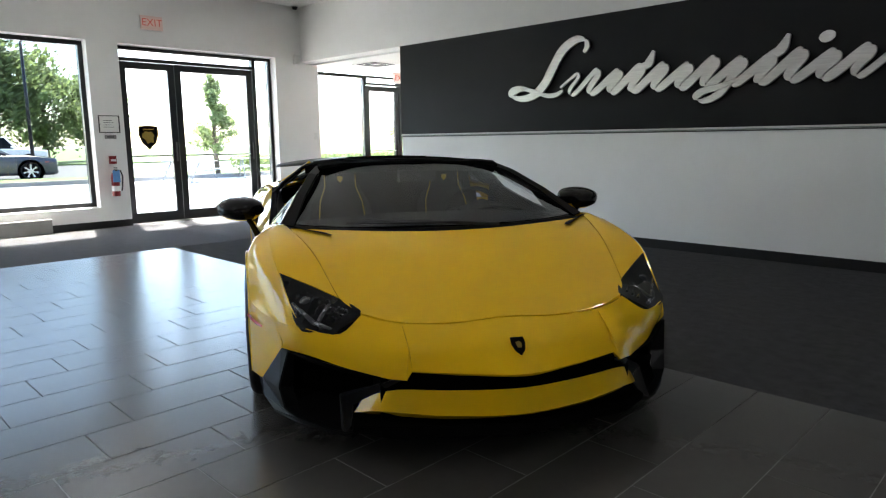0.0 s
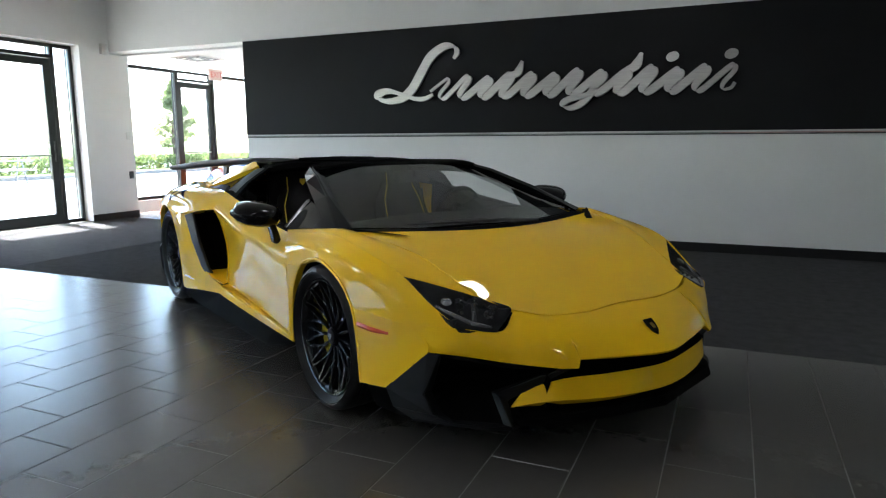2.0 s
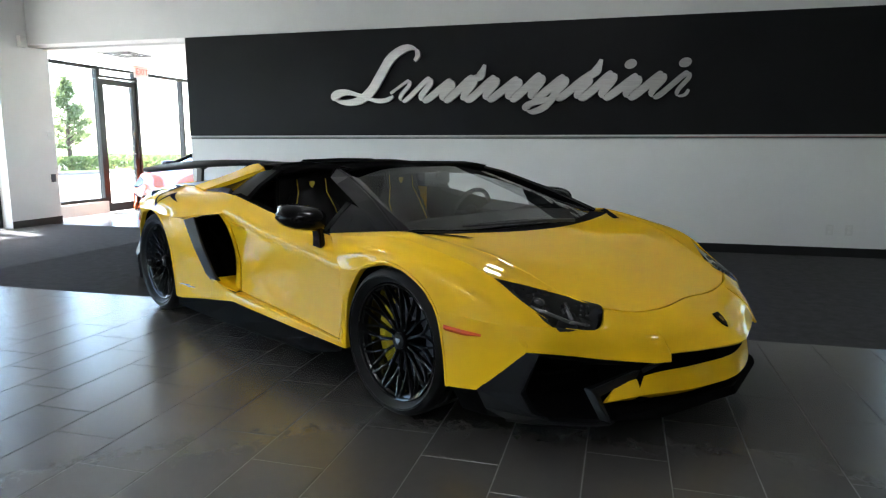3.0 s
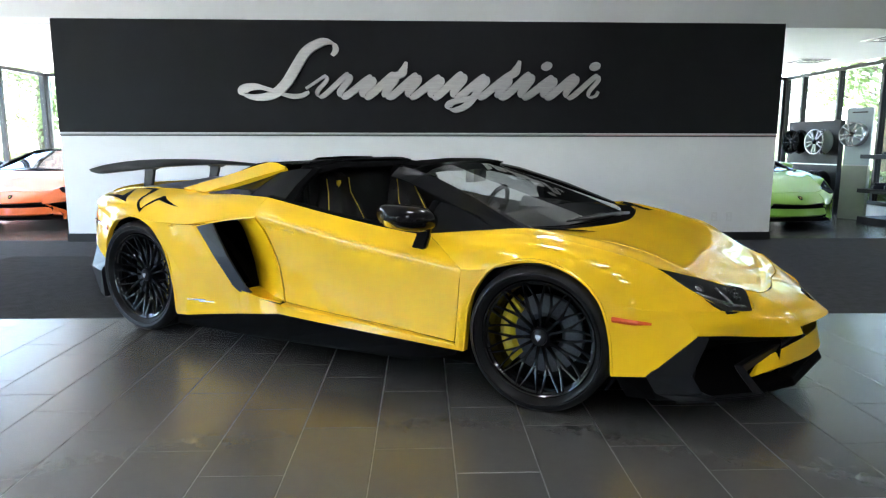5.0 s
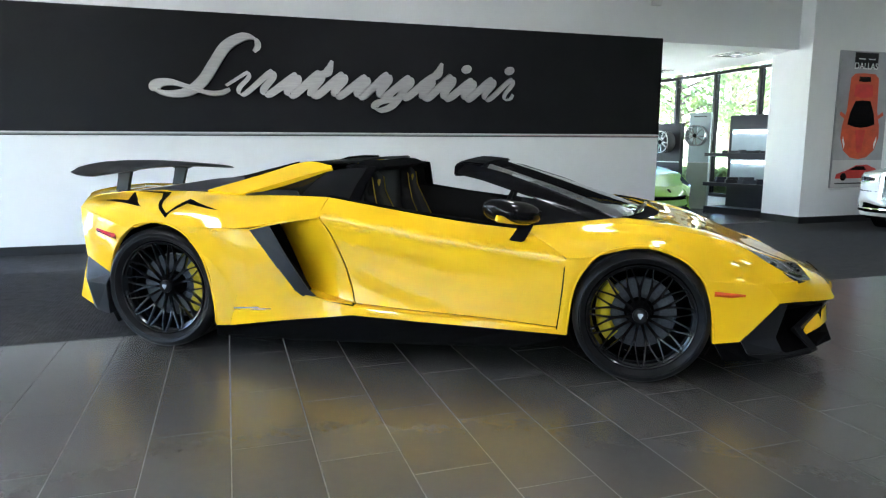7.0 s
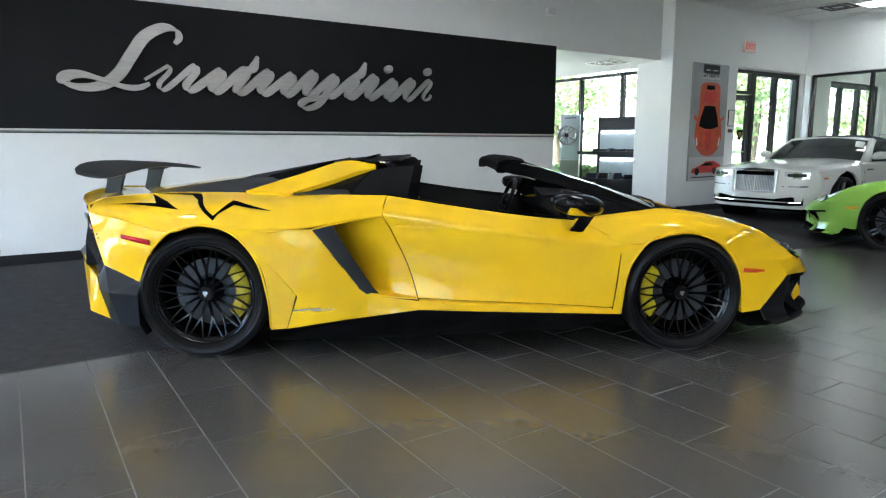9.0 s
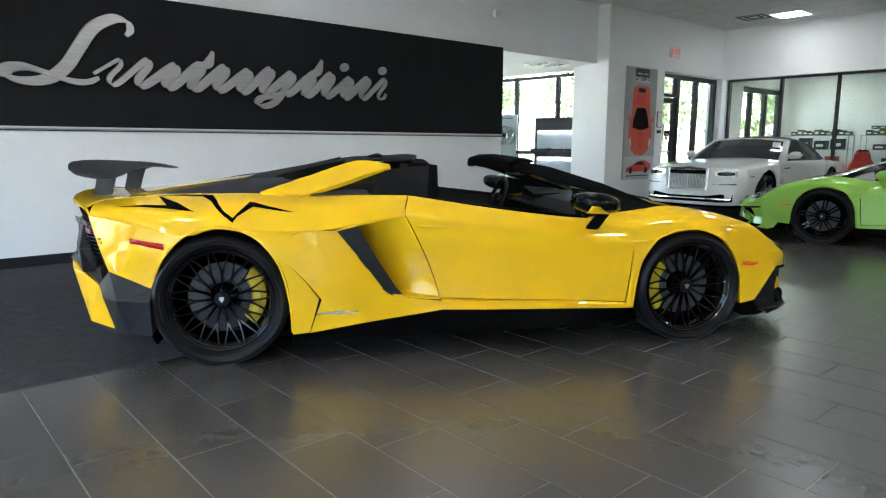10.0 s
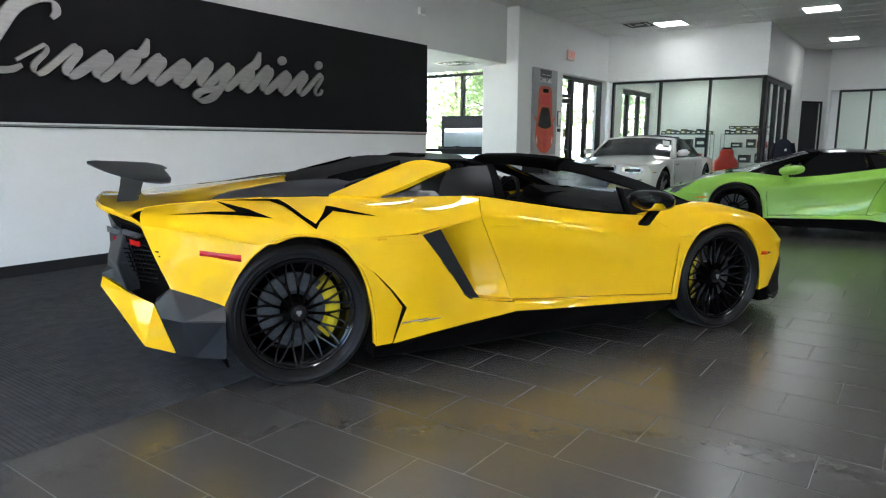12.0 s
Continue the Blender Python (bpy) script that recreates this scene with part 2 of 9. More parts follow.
def tube(bm, pts, r, n=8, caps=True):
    """A round rod along points; r a radius or one for each point."""
    pts = [Vector(p) for p in pts]
    rs = r if isinstance(r, (list, tuple)) else [r] * len(pts)
    rings = []
    for i, p in enumerate(pts):
        d = (pts[min(i + 1, len(pts) - 1)] - pts[max(i - 1, 0)]).normalized()
        u = d.orthogonal().normalized()
        if i and rings:
            u = (lastu - d * lastu.dot(d)).normalized()
        lastu = u
        w = d.cross(u)
        rings.append([bm.verts.new(p + rs[i] * (math.cos(2 * math.pi * k / n) * u + math.sin(2 * math.pi * k / n) * w)) for k in range(n)])
    for a, b in zip(rings, rings[1:]):
        for k in range(n):
            bm.faces.new((a[k], a[(k + 1) % n], b[(k + 1) % n], b[k]))
    if caps:
        bm.faces.new(rings[0][::-1])
        bm.faces.new(rings[-1])


def text_mesh(name, body, size, material, m, parent=None, depth=0.002, label=""):
    """Letters in the built-in font as a mesh, centred on the pose m."""
    cu = bpy.data.curves.new(name, 'FONT')
    cu.body, cu.size, cu.extrude, cu.align_x, cu.align_y = body, size, depth, 'CENTER', 'CENTER'
    tmp = bpy.data.objects.new(name, cu)
    me = bpy.data.meshes.new_from_object(tmp)
    me.transform(m)
    bpy.data.objects.remove(tmp)
    me.materials.clear()
    me.materials.append(material)
    ob = new(name, me)
    if parent is not None:
        ob.parent = parent
    if label:
        tagged(ob, label)
    return ob


# ---- the showroom: walls, floors, ceilings ----
WALL_Y = 6.70      # face of the long feature wall
LEFT_X = -10.24    # face of the entrance wall
CEIL, BAY = 3.58, 2.62
SOUTH, EAST = -9.0, 13.2
TILE_X, TILE_Y = -7.60, 3.02


def boxes(name, rows, material, label, bevel=0.0):
    bm = bmesh.new()
    for r in rows:
        add_box(bm, *r)
    return structure(link(name, bm, material, bevel=bevel), label)


boxes("wall_feature", [(-7.56, 1.19, WALL_Y, WALL_Y + 0.30, 0, BAY + 0.03)], M_WALL,
      "white painted partition wall below a charcoal panel")
boxes("wall_bulkhead", [(LEFT_X - 0.3, 3.60, WALL_Y, WALL_Y + 0.30, BAY + 0.03, CEIL + 0.4), (3.60, 7.75, 6.45, 7.0, 2.58, CEIL + 0.4),
                        (1.19, 3.60, WALL_Y - 0.0, WALL_Y + 0.30, BAY - 0.02, BAY + 0.03)], M_WALL,
      "white bulkhead wall above the wide openings")
boxes("wall_pillar", [(3.60, 4.22, 6.45, 7.20, 0, 2.58), (4.22, 5.44, 6.45, 6.75, 0, 2.58), (7.70, 7.75, 6.45, 6.75, 0, 2.58)], M_WALL,
      "white pillar wall beside the glazed side door")
boxes("wall_entrance", [(LEFT_X - 0.3, LEFT_X, 3.12, 3.55, 0, CEIL + 0.4), (LEFT_X - 0.3, LEFT_X, 3.55, 6.17, 2.69, CEIL + 0.4), (LEFT_X - 0.3, LEFT_X, 6.17, WALL_Y, 0, CEIL + 0.4)], M_WALL,
      "white entrance wall round the glass doors")
boxes("wall_shopfront", [(LEFT_X - 0.3, LEFT_X, SOUTH, -8.6, 0, CEIL + 0.4), (LEFT_X - 0.3, LEFT_X, -8.6, 3.12, 0, 0.31), (LEFT_X - 0.3, LEFT_X, -8.6, 3.12, 2.70, CEIL + 0.4)], M_WALL,
      "white wall above and below the shop window")
boxes("wall_bay_end", [(LEFT_X - 0.3, LEFT_X, WALL_Y, 7.05, 0, BAY), (LEFT_X - 0.62, LEFT_X - 0.3, 6.9, 7.25, 0, BAY)], M_WALL, "white wall end beside the window bay")
# unseen closing wall; its grey sets how bright car paint and floor reflect
boxes("wall_south", [(LEFT_X - 0.3, EAST + 0.3, SOUTH - 0.3, SOUTH, 0, CEIL + 0.4)], M_WALL_GREY, "unseen grey wall closing the showroom, toned for reflections")
# out of view; darkened so that the tiles mirror less brightness
boxes("wall_southeast", [(EAST, EAST + 0.3, SOUTH, -0.6, 0, CEIL + 0.4)], M_WALL_GLARE_CUT, "unseen end wall kept dark to cut floor glare")
boxes("wall_east", [(EAST, EAST + 0.3, -0.6, 0.3, 0, CEIL + 0.4), (EAST, EAST + 0.3, 0.3, 2.5, 2.58, CEIL + 0.4), (EAST, EAST + 0.3, 0.3, 2.5, 0, 0.25), (EAST, EAST + 0.3, 2.5, 2.9, 0, CEIL + 0.4)],
      M_WALL, "white end wall with an interior office window")
boxes("wall_office", [(7.75, 7.95, 3.07, 6.45, 2.56, CEIL + 0.4), (7.95, 10.9, 3.07, 3.25, 2.56, CEIL + 0.4), (10.9, 12.3, 3.07, 3.25, 0, CEIL + 0.4)], M_WALL,
      "white bulkhead round the glass office")
boxes("wall_office_back", [(11.2, 11.4, 3.25, 6.45, 0, CEIL + 0.4)], M_WALL, "white back wall of the glass office")
boxes("wall_office_garden", [(7.95, 8.76, 6.45, 6.65, 0, 2.5), (7.95, 11.4, 6.45, 6.65, 2.5, CEIL + 0.4), (10.95, 11.4, 6.45, 6.65, 0, 2.5)], M_WALL, "white office wall round the garden windows")
corner = boxes("wall_corner", [(0.0, 0.12, -0.02, 0.0 + 0.18, 0, CEIL + 0.3)], M_WALL, "narrow white wall end")
corner.matrix_basis = pose(12.3, 3.07, 0)
diag = boxes("wall_diagonal", [(0, 0.14, 0, 0.2, 0, CEIL + 0.3), (0.84, 1.06, 0, 0.2, 0, CEIL + 0.3), (0.14, 0.84, 0, 0.2, 2.25, CEIL + 0.3)], M_WALL, "white angled wall round a grey door")
diag.matrix_basis = pose(12.32, 3.20, 0, 0, 0, -37)

# feature panel, its trim line and the base
band = structure(box("panel_feature", -7.56, 1.19, WALL_Y - 0.018, WALL_Y - 0.002, 1.335, 2.645, M_BAND, bevel=0.003), "charcoal painted panel across the upper feature wall")
structure(box("trim_line", -7.56, 1.19, WALL_Y - 0.022, WALL_Y - 0.003, 1.318, 1.331, M_PLASTIC_W), "thin white trim strip under the charcoal panel")
structure(box("trim_green", -7.56, -1.2, WALL_Y - 0.020, WALL_Y - 0.003, 1.306, 1.316, M_STRIP_G), "thin green strip under the charcoal panel")
structure(box("trim_red", -1.2, 1.19, WALL_Y - 0.020, WALL_Y - 0.003, 1.306, 1.316, M_STRIP_R), "thin red strip under the charcoal panel")
# solid grey strip that draws the shadow line below the trim
structure(box("trim_shadow", -7.56, 1.19, WALL_Y - 0.012, WALL_Y - 0.003, 1.292, 1.304, M_FRAME_GREY), "thin grey shadow strip under the charcoal panel")
boxes("baseboard", [(-7.575, 1.205, WALL_Y - 0.012, WALL_Y - 0.002, 0, 0.105), (1.192, 1.205, WALL_Y - 0.01, WALL_Y + 0.3, 0, 0.105), (-7.575, -7.562, WALL_Y - 0.01, WALL_Y + 0.3, 0, 0.105),
                    (3.585, 5.44, 6.436, 6.448, 0, 0.105), (3.585, 3.598, 6.44, 7.2, 0, 0.105),
                    (LEFT_X + 0.002, LEFT_X + 0.014, -9, 3.55, 0, 0.105), (LEFT_X + 0.002, LEFT_X + 0.014, 6.17, 7.05, 0, 0.105),
                    (10.9, 12.3, 3.055, 3.068, 0, 0.105), (EAST - 0.014, EAST - 0.002, -9, 2.4, 0, 0.105)], M_BASE, "black vinyl base along the white walls")

# ceilings: tiles in a grid of T-bars over the main room, plain plaster in the window bay
bm = bmesh.new()
for i in range(int((EAST - LEFT_X) / 0.61)):
    for j in range(int((WALL_Y - SOUTH) / 1.22) + 1):
        x, y = LEFT_X + 0.61 * i, SOUTH + 1.22 * j
        add_box(bm, x + 0.012, min(x + 0.598, EAST), y + 0.012, min(y + 1.208, WALL_Y + 0.1), CEIL + 0.006, CEIL + 0.03)
structure(link("ceiling", bm, M_CEIL), "white mineral ceiling tiles in a suspended grid")
boxes("ceiling_grid", [(LEFT_X, EAST + 0.3, SOUTH, WALL_Y + 0.3, CEIL + 0.03, CEIL + 0.2)] +
      [(LEFT_X + 0.61 * i - 0.012, LEFT_X + 0.61 * i + 0.012, SOUTH, WALL_Y, CEIL, CEIL + 0.03) for i in range(39)] +
      [(LEFT_X, EAST, SOUTH + 1.22 * j - 0.012, SOUTH + 1.22 * j + 0.012, CEIL + 0.001, CEIL + 0.031) for j in range(13)], M_CEIL_GRID, "white metal ceiling grid")
boxes("ceiling_bay", [(LEFT_X - 0.62, 4.35, WALL_Y + 0.30, 12.2, BAY, BAY + 0.3)], M_WALL, "low white plaster ceiling over the window bay")
boxes("ceiling_office", [(7.95, 11.2, 3.25, 6.45, 2.9, 3.0)], M_CEIL, "white ceiling inside the glass office")
boxes("roof_slab", [(LEFT_X - 0.7, EAST + 0.4, SOUTH - 0.3, 12.3, CEIL + 0.41, CEIL + 0.6)], M_CONCRETE, "flat concrete roof slab")

# floors
boxes("carpet", [(LEFT_X, TILE_X, SOUTH, TILE_Y, -0.02, 0.004), (LEFT_X, EAST, TILE_Y, WALL_Y + 0.1, -0.02, 0.004)], M_CARPET, "charcoal ribbed carpet round the tiled floor")
# fine ribs of the carpet that lie beside the tiles
bm = bmesh.new()
for i in range(190):
    x = -7.595 + i * 0.0235
    add_box(bm, x, x + 0.014, TILE_Y + 0.004, 5.6, 0.003, 0.0078)
tagged(link("carpet_ribs", bm, M_CARPET), "fine ribs of the charcoal carpet", "carpet", kind="stuff")
boxes("floor_slab", [(LEFT_X - 0.3, EAST + 0.3, SOUTH - 0.3, 12.3, -0.08, -0.021)], M_CONCRETE, "concrete slab under the floor")
boxes("floor_grout", [(TILE_X, EAST, SOUTH, TILE_Y, -0.02, 0.0024)], M_GROUT, "dark grout bed between the floor tiles")
boxes("floor_bay", [(LEFT_X - 0.3, 4.25, WALL_Y + 0.1, 12.2, -0.02, 0.003)], M_TILE, "dark polished floor of the window bay")


def glazing(name, along, const, stops, z0, z1, label, depth=0.10, bar=0.055, mat_frame=None, rails=(), pane=None):
    """A row of panes between upright bars; along 0: in x at y const, 1: in y at x const. Panes and bars are parts."""
    mf = mat_frame or M_FRAME
    top = structure(new(name), label)

    def put(kind, a, b, c, d, material, t0=-0.5, t1=0.5):
        bm = bmesh.new()
        lo, hi = const + depth * t0, const + depth * t1
        if along == 0:
            add_box(bm, a, b, lo, hi, c, d)
        else:
            add_box(bm, lo, hi, a, b, c, d)
        return part(kind, bm, material, top, bevel=0.002 if kind != "pane" else 0)
    for i, s in enumerate(stops):
        put("mullion", s - bar / 2, s + bar / 2, z0 + bar, z1 - bar, mf)
    put("top_rail", stops[0] - bar / 2, stops[-1] + bar / 2, z1 - bar, z1, mf)
    put("bottom_rail", stops[0] - bar / 2, stops[-1] + bar / 2, z0, z0 + bar, mf)
    for a, b in zip(stops, stops[1:]):
        zs = [z0 + bar, *rails, z1 - bar]
        for r in rails:
            put("rail", a + bar / 2, b - bar / 2, r - bar / 2, r + bar / 2, mf)
        for k, (c, d) in enumerate(zip(zs, zs[1:])):
            p = put("pane", a + bar / 2 + 0.001, b - bar / 2 - 0.001, c + (bar / 2 if k else 0) + 0.001, d - (bar / 2 if k < len(zs) - 2 else 0) - 0.001, pane or M_PANE, -0.05, 0.05)
            p.visible_shadow = False
    return top


glazing("window_1", 1, LEFT_X - 0.22, [-8.6, -5.8, -2.9, -0.02, 3.09], 0.315, 2.695, "large fixed shop window of grey glass in a black frame", bar=0.06, pane=M_PANE_TINT)
glazing("window_2", 1, 4.27, [7.23, 8.10, 9.22, 10.36, 11.5, 12.1], 0.22, 2.56, "row of tall fixed windows with black mullions", bar=0.06)
glazing("window_3", 0, 12.15, [-10.6, -9.1, -7.6, -6.1, -4.6, -3.1, -1.6, -0.1, 1.4, 2.9, 4.2], 0.22, 2.56, "long row of tall fixed windows at the back of the bay")
glazing("window_4", 1, LEFT_X - 0.45, [7.27, 8.46], 0.22, 2.56, "tall fixed window beside the bay door")
glazing("window_5", 1, LEFT_X - 0.45, [9.42, 10.75, 12.1], 0.22, 2.56, "tall fixed windows beside the bay door")
boxes("sill_bay", [(4.19, 4.35, 7.2, 12.2, 0, 0.215), (-10.6, 4.2, 12.05, 12.25, 0, 0.215), (LEFT_X - 0.52, LEFT_X - 0.36, 7.25, 8.46, 0, 0.215), (LEFT_X - 0.52, LEFT_X - 0.36, 9.42, 12.1, 0, 0.215)],
      M_WALL, "low white sill under the bay windows")
glazing("window_6", 0, 6.56, [8.82, 9.34, 10.12, 10.89], 0.02, 2.49, "tall office windows to the garden", bar=0.11, mat_frame=M_FRAME_GREY)
glazing("window_7", 1, 7.81, [3.10, 4.17, 5.22, 6.30], 0.06, 2.55, "glass office partition in a black frame", bar=0.045, pane=M_PANE_GREEN)
glazing("window_8", 0, 3.14, [8.0, 8.25, 9.15, 9.95, 10.88], 0.02, 2.55, "dark framed glass doors of the office", bar=0.09)
glazing("window_9", 1, EAST + 0.08, [0.32, 0.95, 1.6, 2.28], 0.27, 2.57, "interior office window in a black frame", bar=0.05, pane=M_PANE_GREEN)


def glass_door(name, along, const, a, b, z1, label, stile=0.10, depth=0.06):
    """A glazed aluminium door: two stiles, two rails, a pane, a bar handle."""
    top = structure(new(name), label)

    def put(kind, u0, u1, z0, zz, material, t0=-0.5, t1=0.5, bevel=0.003):
        bm = bmesh.new()
        lo, hi = const + depth * t0, const + depth * t1
        add_box(bm, *((u0, u1, lo, hi) if along == 0 else (lo, hi, u0, u1)), z0, zz)
        return part(kind, bm, material, top, bevel=bevel)
    put("stile", a, a + stile, 0.012, z1, M_FRAME)
    put("stile", b - stile, b, 0.012, z1, M_FRAME)
    put("rail", a + stile, b - stile, z1 - stile, z1, M_FRAME)
    put("rail", a + stile, b - stile, 0.012, 0.16, M_FRAME)
    p = put("pane", a + stile + 0.001, b - stile - 0.001, 0.161, z1 - stile - 0.001, M_PANE, -0.08, 0.08, bevel=0)
    p.visible_shadow = False
    bm = bmesh.new()
    h = const + depth * 0.5 + 0.03
    s = b - stile * 0.5
    pts = [(s, h, 0.95), (s, h, 1.25)] if along == 0 else [(h, s, 0.95), (h, s, 1.25)]
    tube(bm, pts, 0.012)
    part("handle", bm, M_FRAME_GREY, top, "dark pull handle", smooth=True)
    bm = bmesh.new()
    add_box(bm, *((a + stile, b - stile, const - 0.02, const + 0.045) if along == 0 else (const - 0.02, const + 0.045, a + stile, b - stile)), 1.03, 1.055)
    part("push_bar", bm, M_STEEL, top, "slim grey push bar", bevel=0.004)
    return top


ED = LEFT_X - 0.22
glass_door("door_1", 1, ED, 3.60, 4.44, 2.46, "glass entrance door in a black frame with a shield decal")
glass_door("door_2", 1, ED, 4.45, 5.80, 2.46, "wide glass entrance door in a black frame")
glazing("window_10", 1, ED, [3.57, 5.83], 2.47, 2.68, "glass transom above the entrance doors", bar=0.05)
glazing("window_11", 1, ED, [5.84, 6.14], 0.01, 2.68, "narrow sidelight beside the entrance doors", bar=0.05)
glass_door("door_3", 1, LEFT_X - 0.45, 8.49, 9.39, 2.36, "glass bay door in a black frame")
glazing("window_12", 1, LEFT_X - 0.45, [8.49, 9.39], 2.38, 2.56, "small transom over the bay door", bar=0.04)
glass_door("door_4", 0, 6.60, 5.50, 6.10, 2.10, "glazed side door in a black frame")
glazing("window_13", 0, 6.60, [5.50, 6.10], 2.12, 2.56, "transom over the glazed side door", bar=0.06)
glazing("window_14", 0, 6.60, [6.16, 6.90, 7.66], 0.02, 2.56, "tall fixed windows beside the side door", bar=0.09)
g = structure(box("door_5", 0, 0.7, -0.02, 0.03, 0.01, 2.23, M_FRAME_GREY, bevel=0.003), "plain grey office door in a black frame")
g.matrix_basis = pose(12.32, 3.20, 0, 0, 0, -37) @ pose(0.14, 0.06, 0)
for u0, u1, z0, z1 in ((-0.05, 0.0, 0, 2.28), (0.70, 0.75, 0, 2.28), (0.0, 0.70, 2.23, 2.28)):
    box("door_frame", u0, u1, -0.085, 0.03, z0, z1, M_FRAME, g)

# threshold plates by the entrance
structure(box("trim_threshold", LEFT_X - 0.30, LEFT_X + 0.02, 3.57, 6.15, -0.01, 0.010, M_FRAME_GREY, bevel=0.002), "dark metal threshold under the entrance doors")

# ---- lamps and fittings of the ceilings ----
def troffer(lamp):
    top = base("ceiling_light", 0, 0, CEIL)
    for a in ((-0.30, 0.30, -0.30, -0.275), (-0.30, 0.30, 0.275, 0.30), (-0.30, -0.275, -0.275, 0.275), (0.275, 0.30, -0.275, 0.275)):
        bm = bmesh.new()
        add_box(bm, *a, -0.012, 0.004)
        part("frame", bm, M_CEIL_GRID, top)
    bm = bmesh.new()
    add_box(bm, -0.274, 0.274, -0.274, 0.274, -0.006, 0.003)
    part("diffuser", bm, lamp, top)
    return tagged(top, "square lit fluorescent ceiling light in a white frame", "ceiling light", "ceiling lights")


first, dim = troffer(M_LAMP), troffer(M_LAMP_DIM)
first.matrix_basis = pose(1.9, -1.0, CEIL)
dim.matrix_basis = pose(6.85, 4.78, CEIL)
for x in (-7.5, -2.8, 1.9):
    for y in (2.1, -1.0, -4.0, -7.0):
        if (x, y) not in ((1.9, 2.1), (1.9, -1.0)):
            copy_thing(first, pose(x, y, CEIL))
# the light at (1.9, 2.1) is unseen and dimmed to lessen floor glare
for x, y in ((1.9, 2.1), (6.85, 2.1), (11.0, 2.1)):
    copy_thing(dim, pose(x, y, CEIL))
# a smaller one above the front of the yellow car
copy_thing(first, pose(-1.95, 4.40, CEIL) @ Matrix.Diagonal((0.7, 0.7, 1, 1)))
# lights out of view, added to brighten the office and back room
for x, y in ((8.9, 4.2), (10.2, 5.4)):
    copy_thing(dim, pose(x, y, 2.8995))
copy_thing(dim, pose(14.6, 1.2, 2.8995))


def vent(x, y, z, label="square white louvred ceiling air vent"):
    top = base("ceiling_vent", x, y, z)
    for k in range(5):
        s = 0.30 - 0.055 * k
        bm = bmesh.new()
        for a in ((-s, s, -s, -s + 0.03), (-s, s, s - 0.03, s), (-s, -s + 0.03, -s + 0.03, s - 0.03), (s - 0.03, s, -s + 0.03, s - 0.03)):
            add_box(bm, *a, -0.012 - 0.006 * (k % 2), -0.003)
        part("louvre", bm, M_PLASTIC_W if k % 2 == 0 else M_FRAME_GREY, top)
    return tagged(top, label, "air vent", "ceiling vents")


for x, y in ((3.15, 7.50), (3.40, 9.95), (-9.36, 7.70), (-3.0, 9.0)):
    vent(x, y, BAY)
vent(6.6, 5.35, CEIL, "dark louvred ceiling air vent by a light")


# ---- sports cars ----
from mathutils.bvhtree import BVHTree


# Car space: x ahead of the front axle, y to the car's left, z up. Control nets below are written (ahead, to the right, up) for the right side.
def spline(pts, n):
    """n points along a smooth curve through pts, at even steps of the parameter."""
    p = [Vector(q) for q in pts]
    if len(p) == 2:
        return [p[0].lerp(p[1], i / (n - 1)) for i in range(n)]
    ext = [p[0] * 2 - p[1]] + p + [p[-1] * 2 - p[-2]]
    out = []
    for i in range(n):
        u = i / (n - 1) * (len(p) - 1)
        k = min(int(u), len(p) - 2)
        t = u - k
        a, b, c, d = ext[k:k + 4]
        out.append(0.5 * ((2 * b) + (c - a) * t + (2 * a - 5 * b + 4 * c - d) * t * t + (3 * b - a - 3 * c + d) * t ** 3))
    return out


def skin(bm, net, nu=12, nv=12, side=1, inward=None):
    """A smooth sheet through a net of guide curves, facing away from the car's middle (or from inward)."""
    rows = [spline(r, nv) for r in net]
    cols = [spline([r[j] for r in rows], nu) for j in range(nv)]
    grid = [[bm.verts.new((cols[j][i].x, -cols[j][i].y * side, cols[j][i].z)) for j in range(nv)] for i in range(nu)]
    faces = []
    for i in range(nu - 1):
        for j in range(nv - 1):
            q = [grid[i][j], grid[i][j + 1], grid[i + 1][j + 1], grid[i + 1][j]]
            if (q[0].co - q[1].co).length < 1e-5:
                q.pop(1)
            if (q[-1].co - q[-2].co).length < 1e-5:
                q.pop()
            if len(q) > 2:
                faces.append(bm.faces.new(q))
    mid = Vector(inward) if inward else Vector((-1.3, 0, 0.35))
    if inward:
        mid.y *= -side
    total = 0
    for f in faces:
        f.normal_update()
        total += f.normal.dot(f.calc_center_median() - mid) * f.calc_area()
    if total < 0:
        for f in faces:
            f.normal_flip()
    return faces


def mirror_net(net):
    """The net of one half with its other half added across the middle; the first point of each row lies on the middle line."""
    return [[(s, -w, z) for s, w, z in reversed(r[1:])] + list(r) for r in net]


def panel(name, nets, material, parent, side=1, label="", thick=0.012, nu=14, nv=14, inward=None, fair=0):
    bm = bmesh.new()
    for net in nets:
        skin(bm, net, nu, nv, side, inward)
    bmesh.ops.remove_doubles(bm, verts=bm.verts[:], dist=0.0008)
    free = [v for v in bm.verts if not v.is_boundary]
    for _ in range(fair):
        bmesh.ops.smooth_vert(bm, verts=free, factor=0.5, use_axis_x=True, use_axis_y=True, use_axis_z=True)
    if thick:
        bm.normal_update()
        outer, faces = bm.verts[:], bm.faces[:]
        rims = [(e.verts[0], e.verts[1]) if e.link_loops[0].vert == e.verts[0] else (e.verts[1], e.verts[0]) for e in bm.edges if e.is_boundary]
        inner = {v: bm.verts.new(v.co - v.normal * thick) for v in outer}
        for f in faces:
            bm.faces.new([inner[v] for v in reversed(f.verts)])
        for a, b in rims:
            bm.faces.new((b, a, inner[a], inner[b]))
    ob = part(name, bm, material, parent, label, smooth=True)
    ob.data.set_sharp_from_angle(angle=radians(24))
    return ob


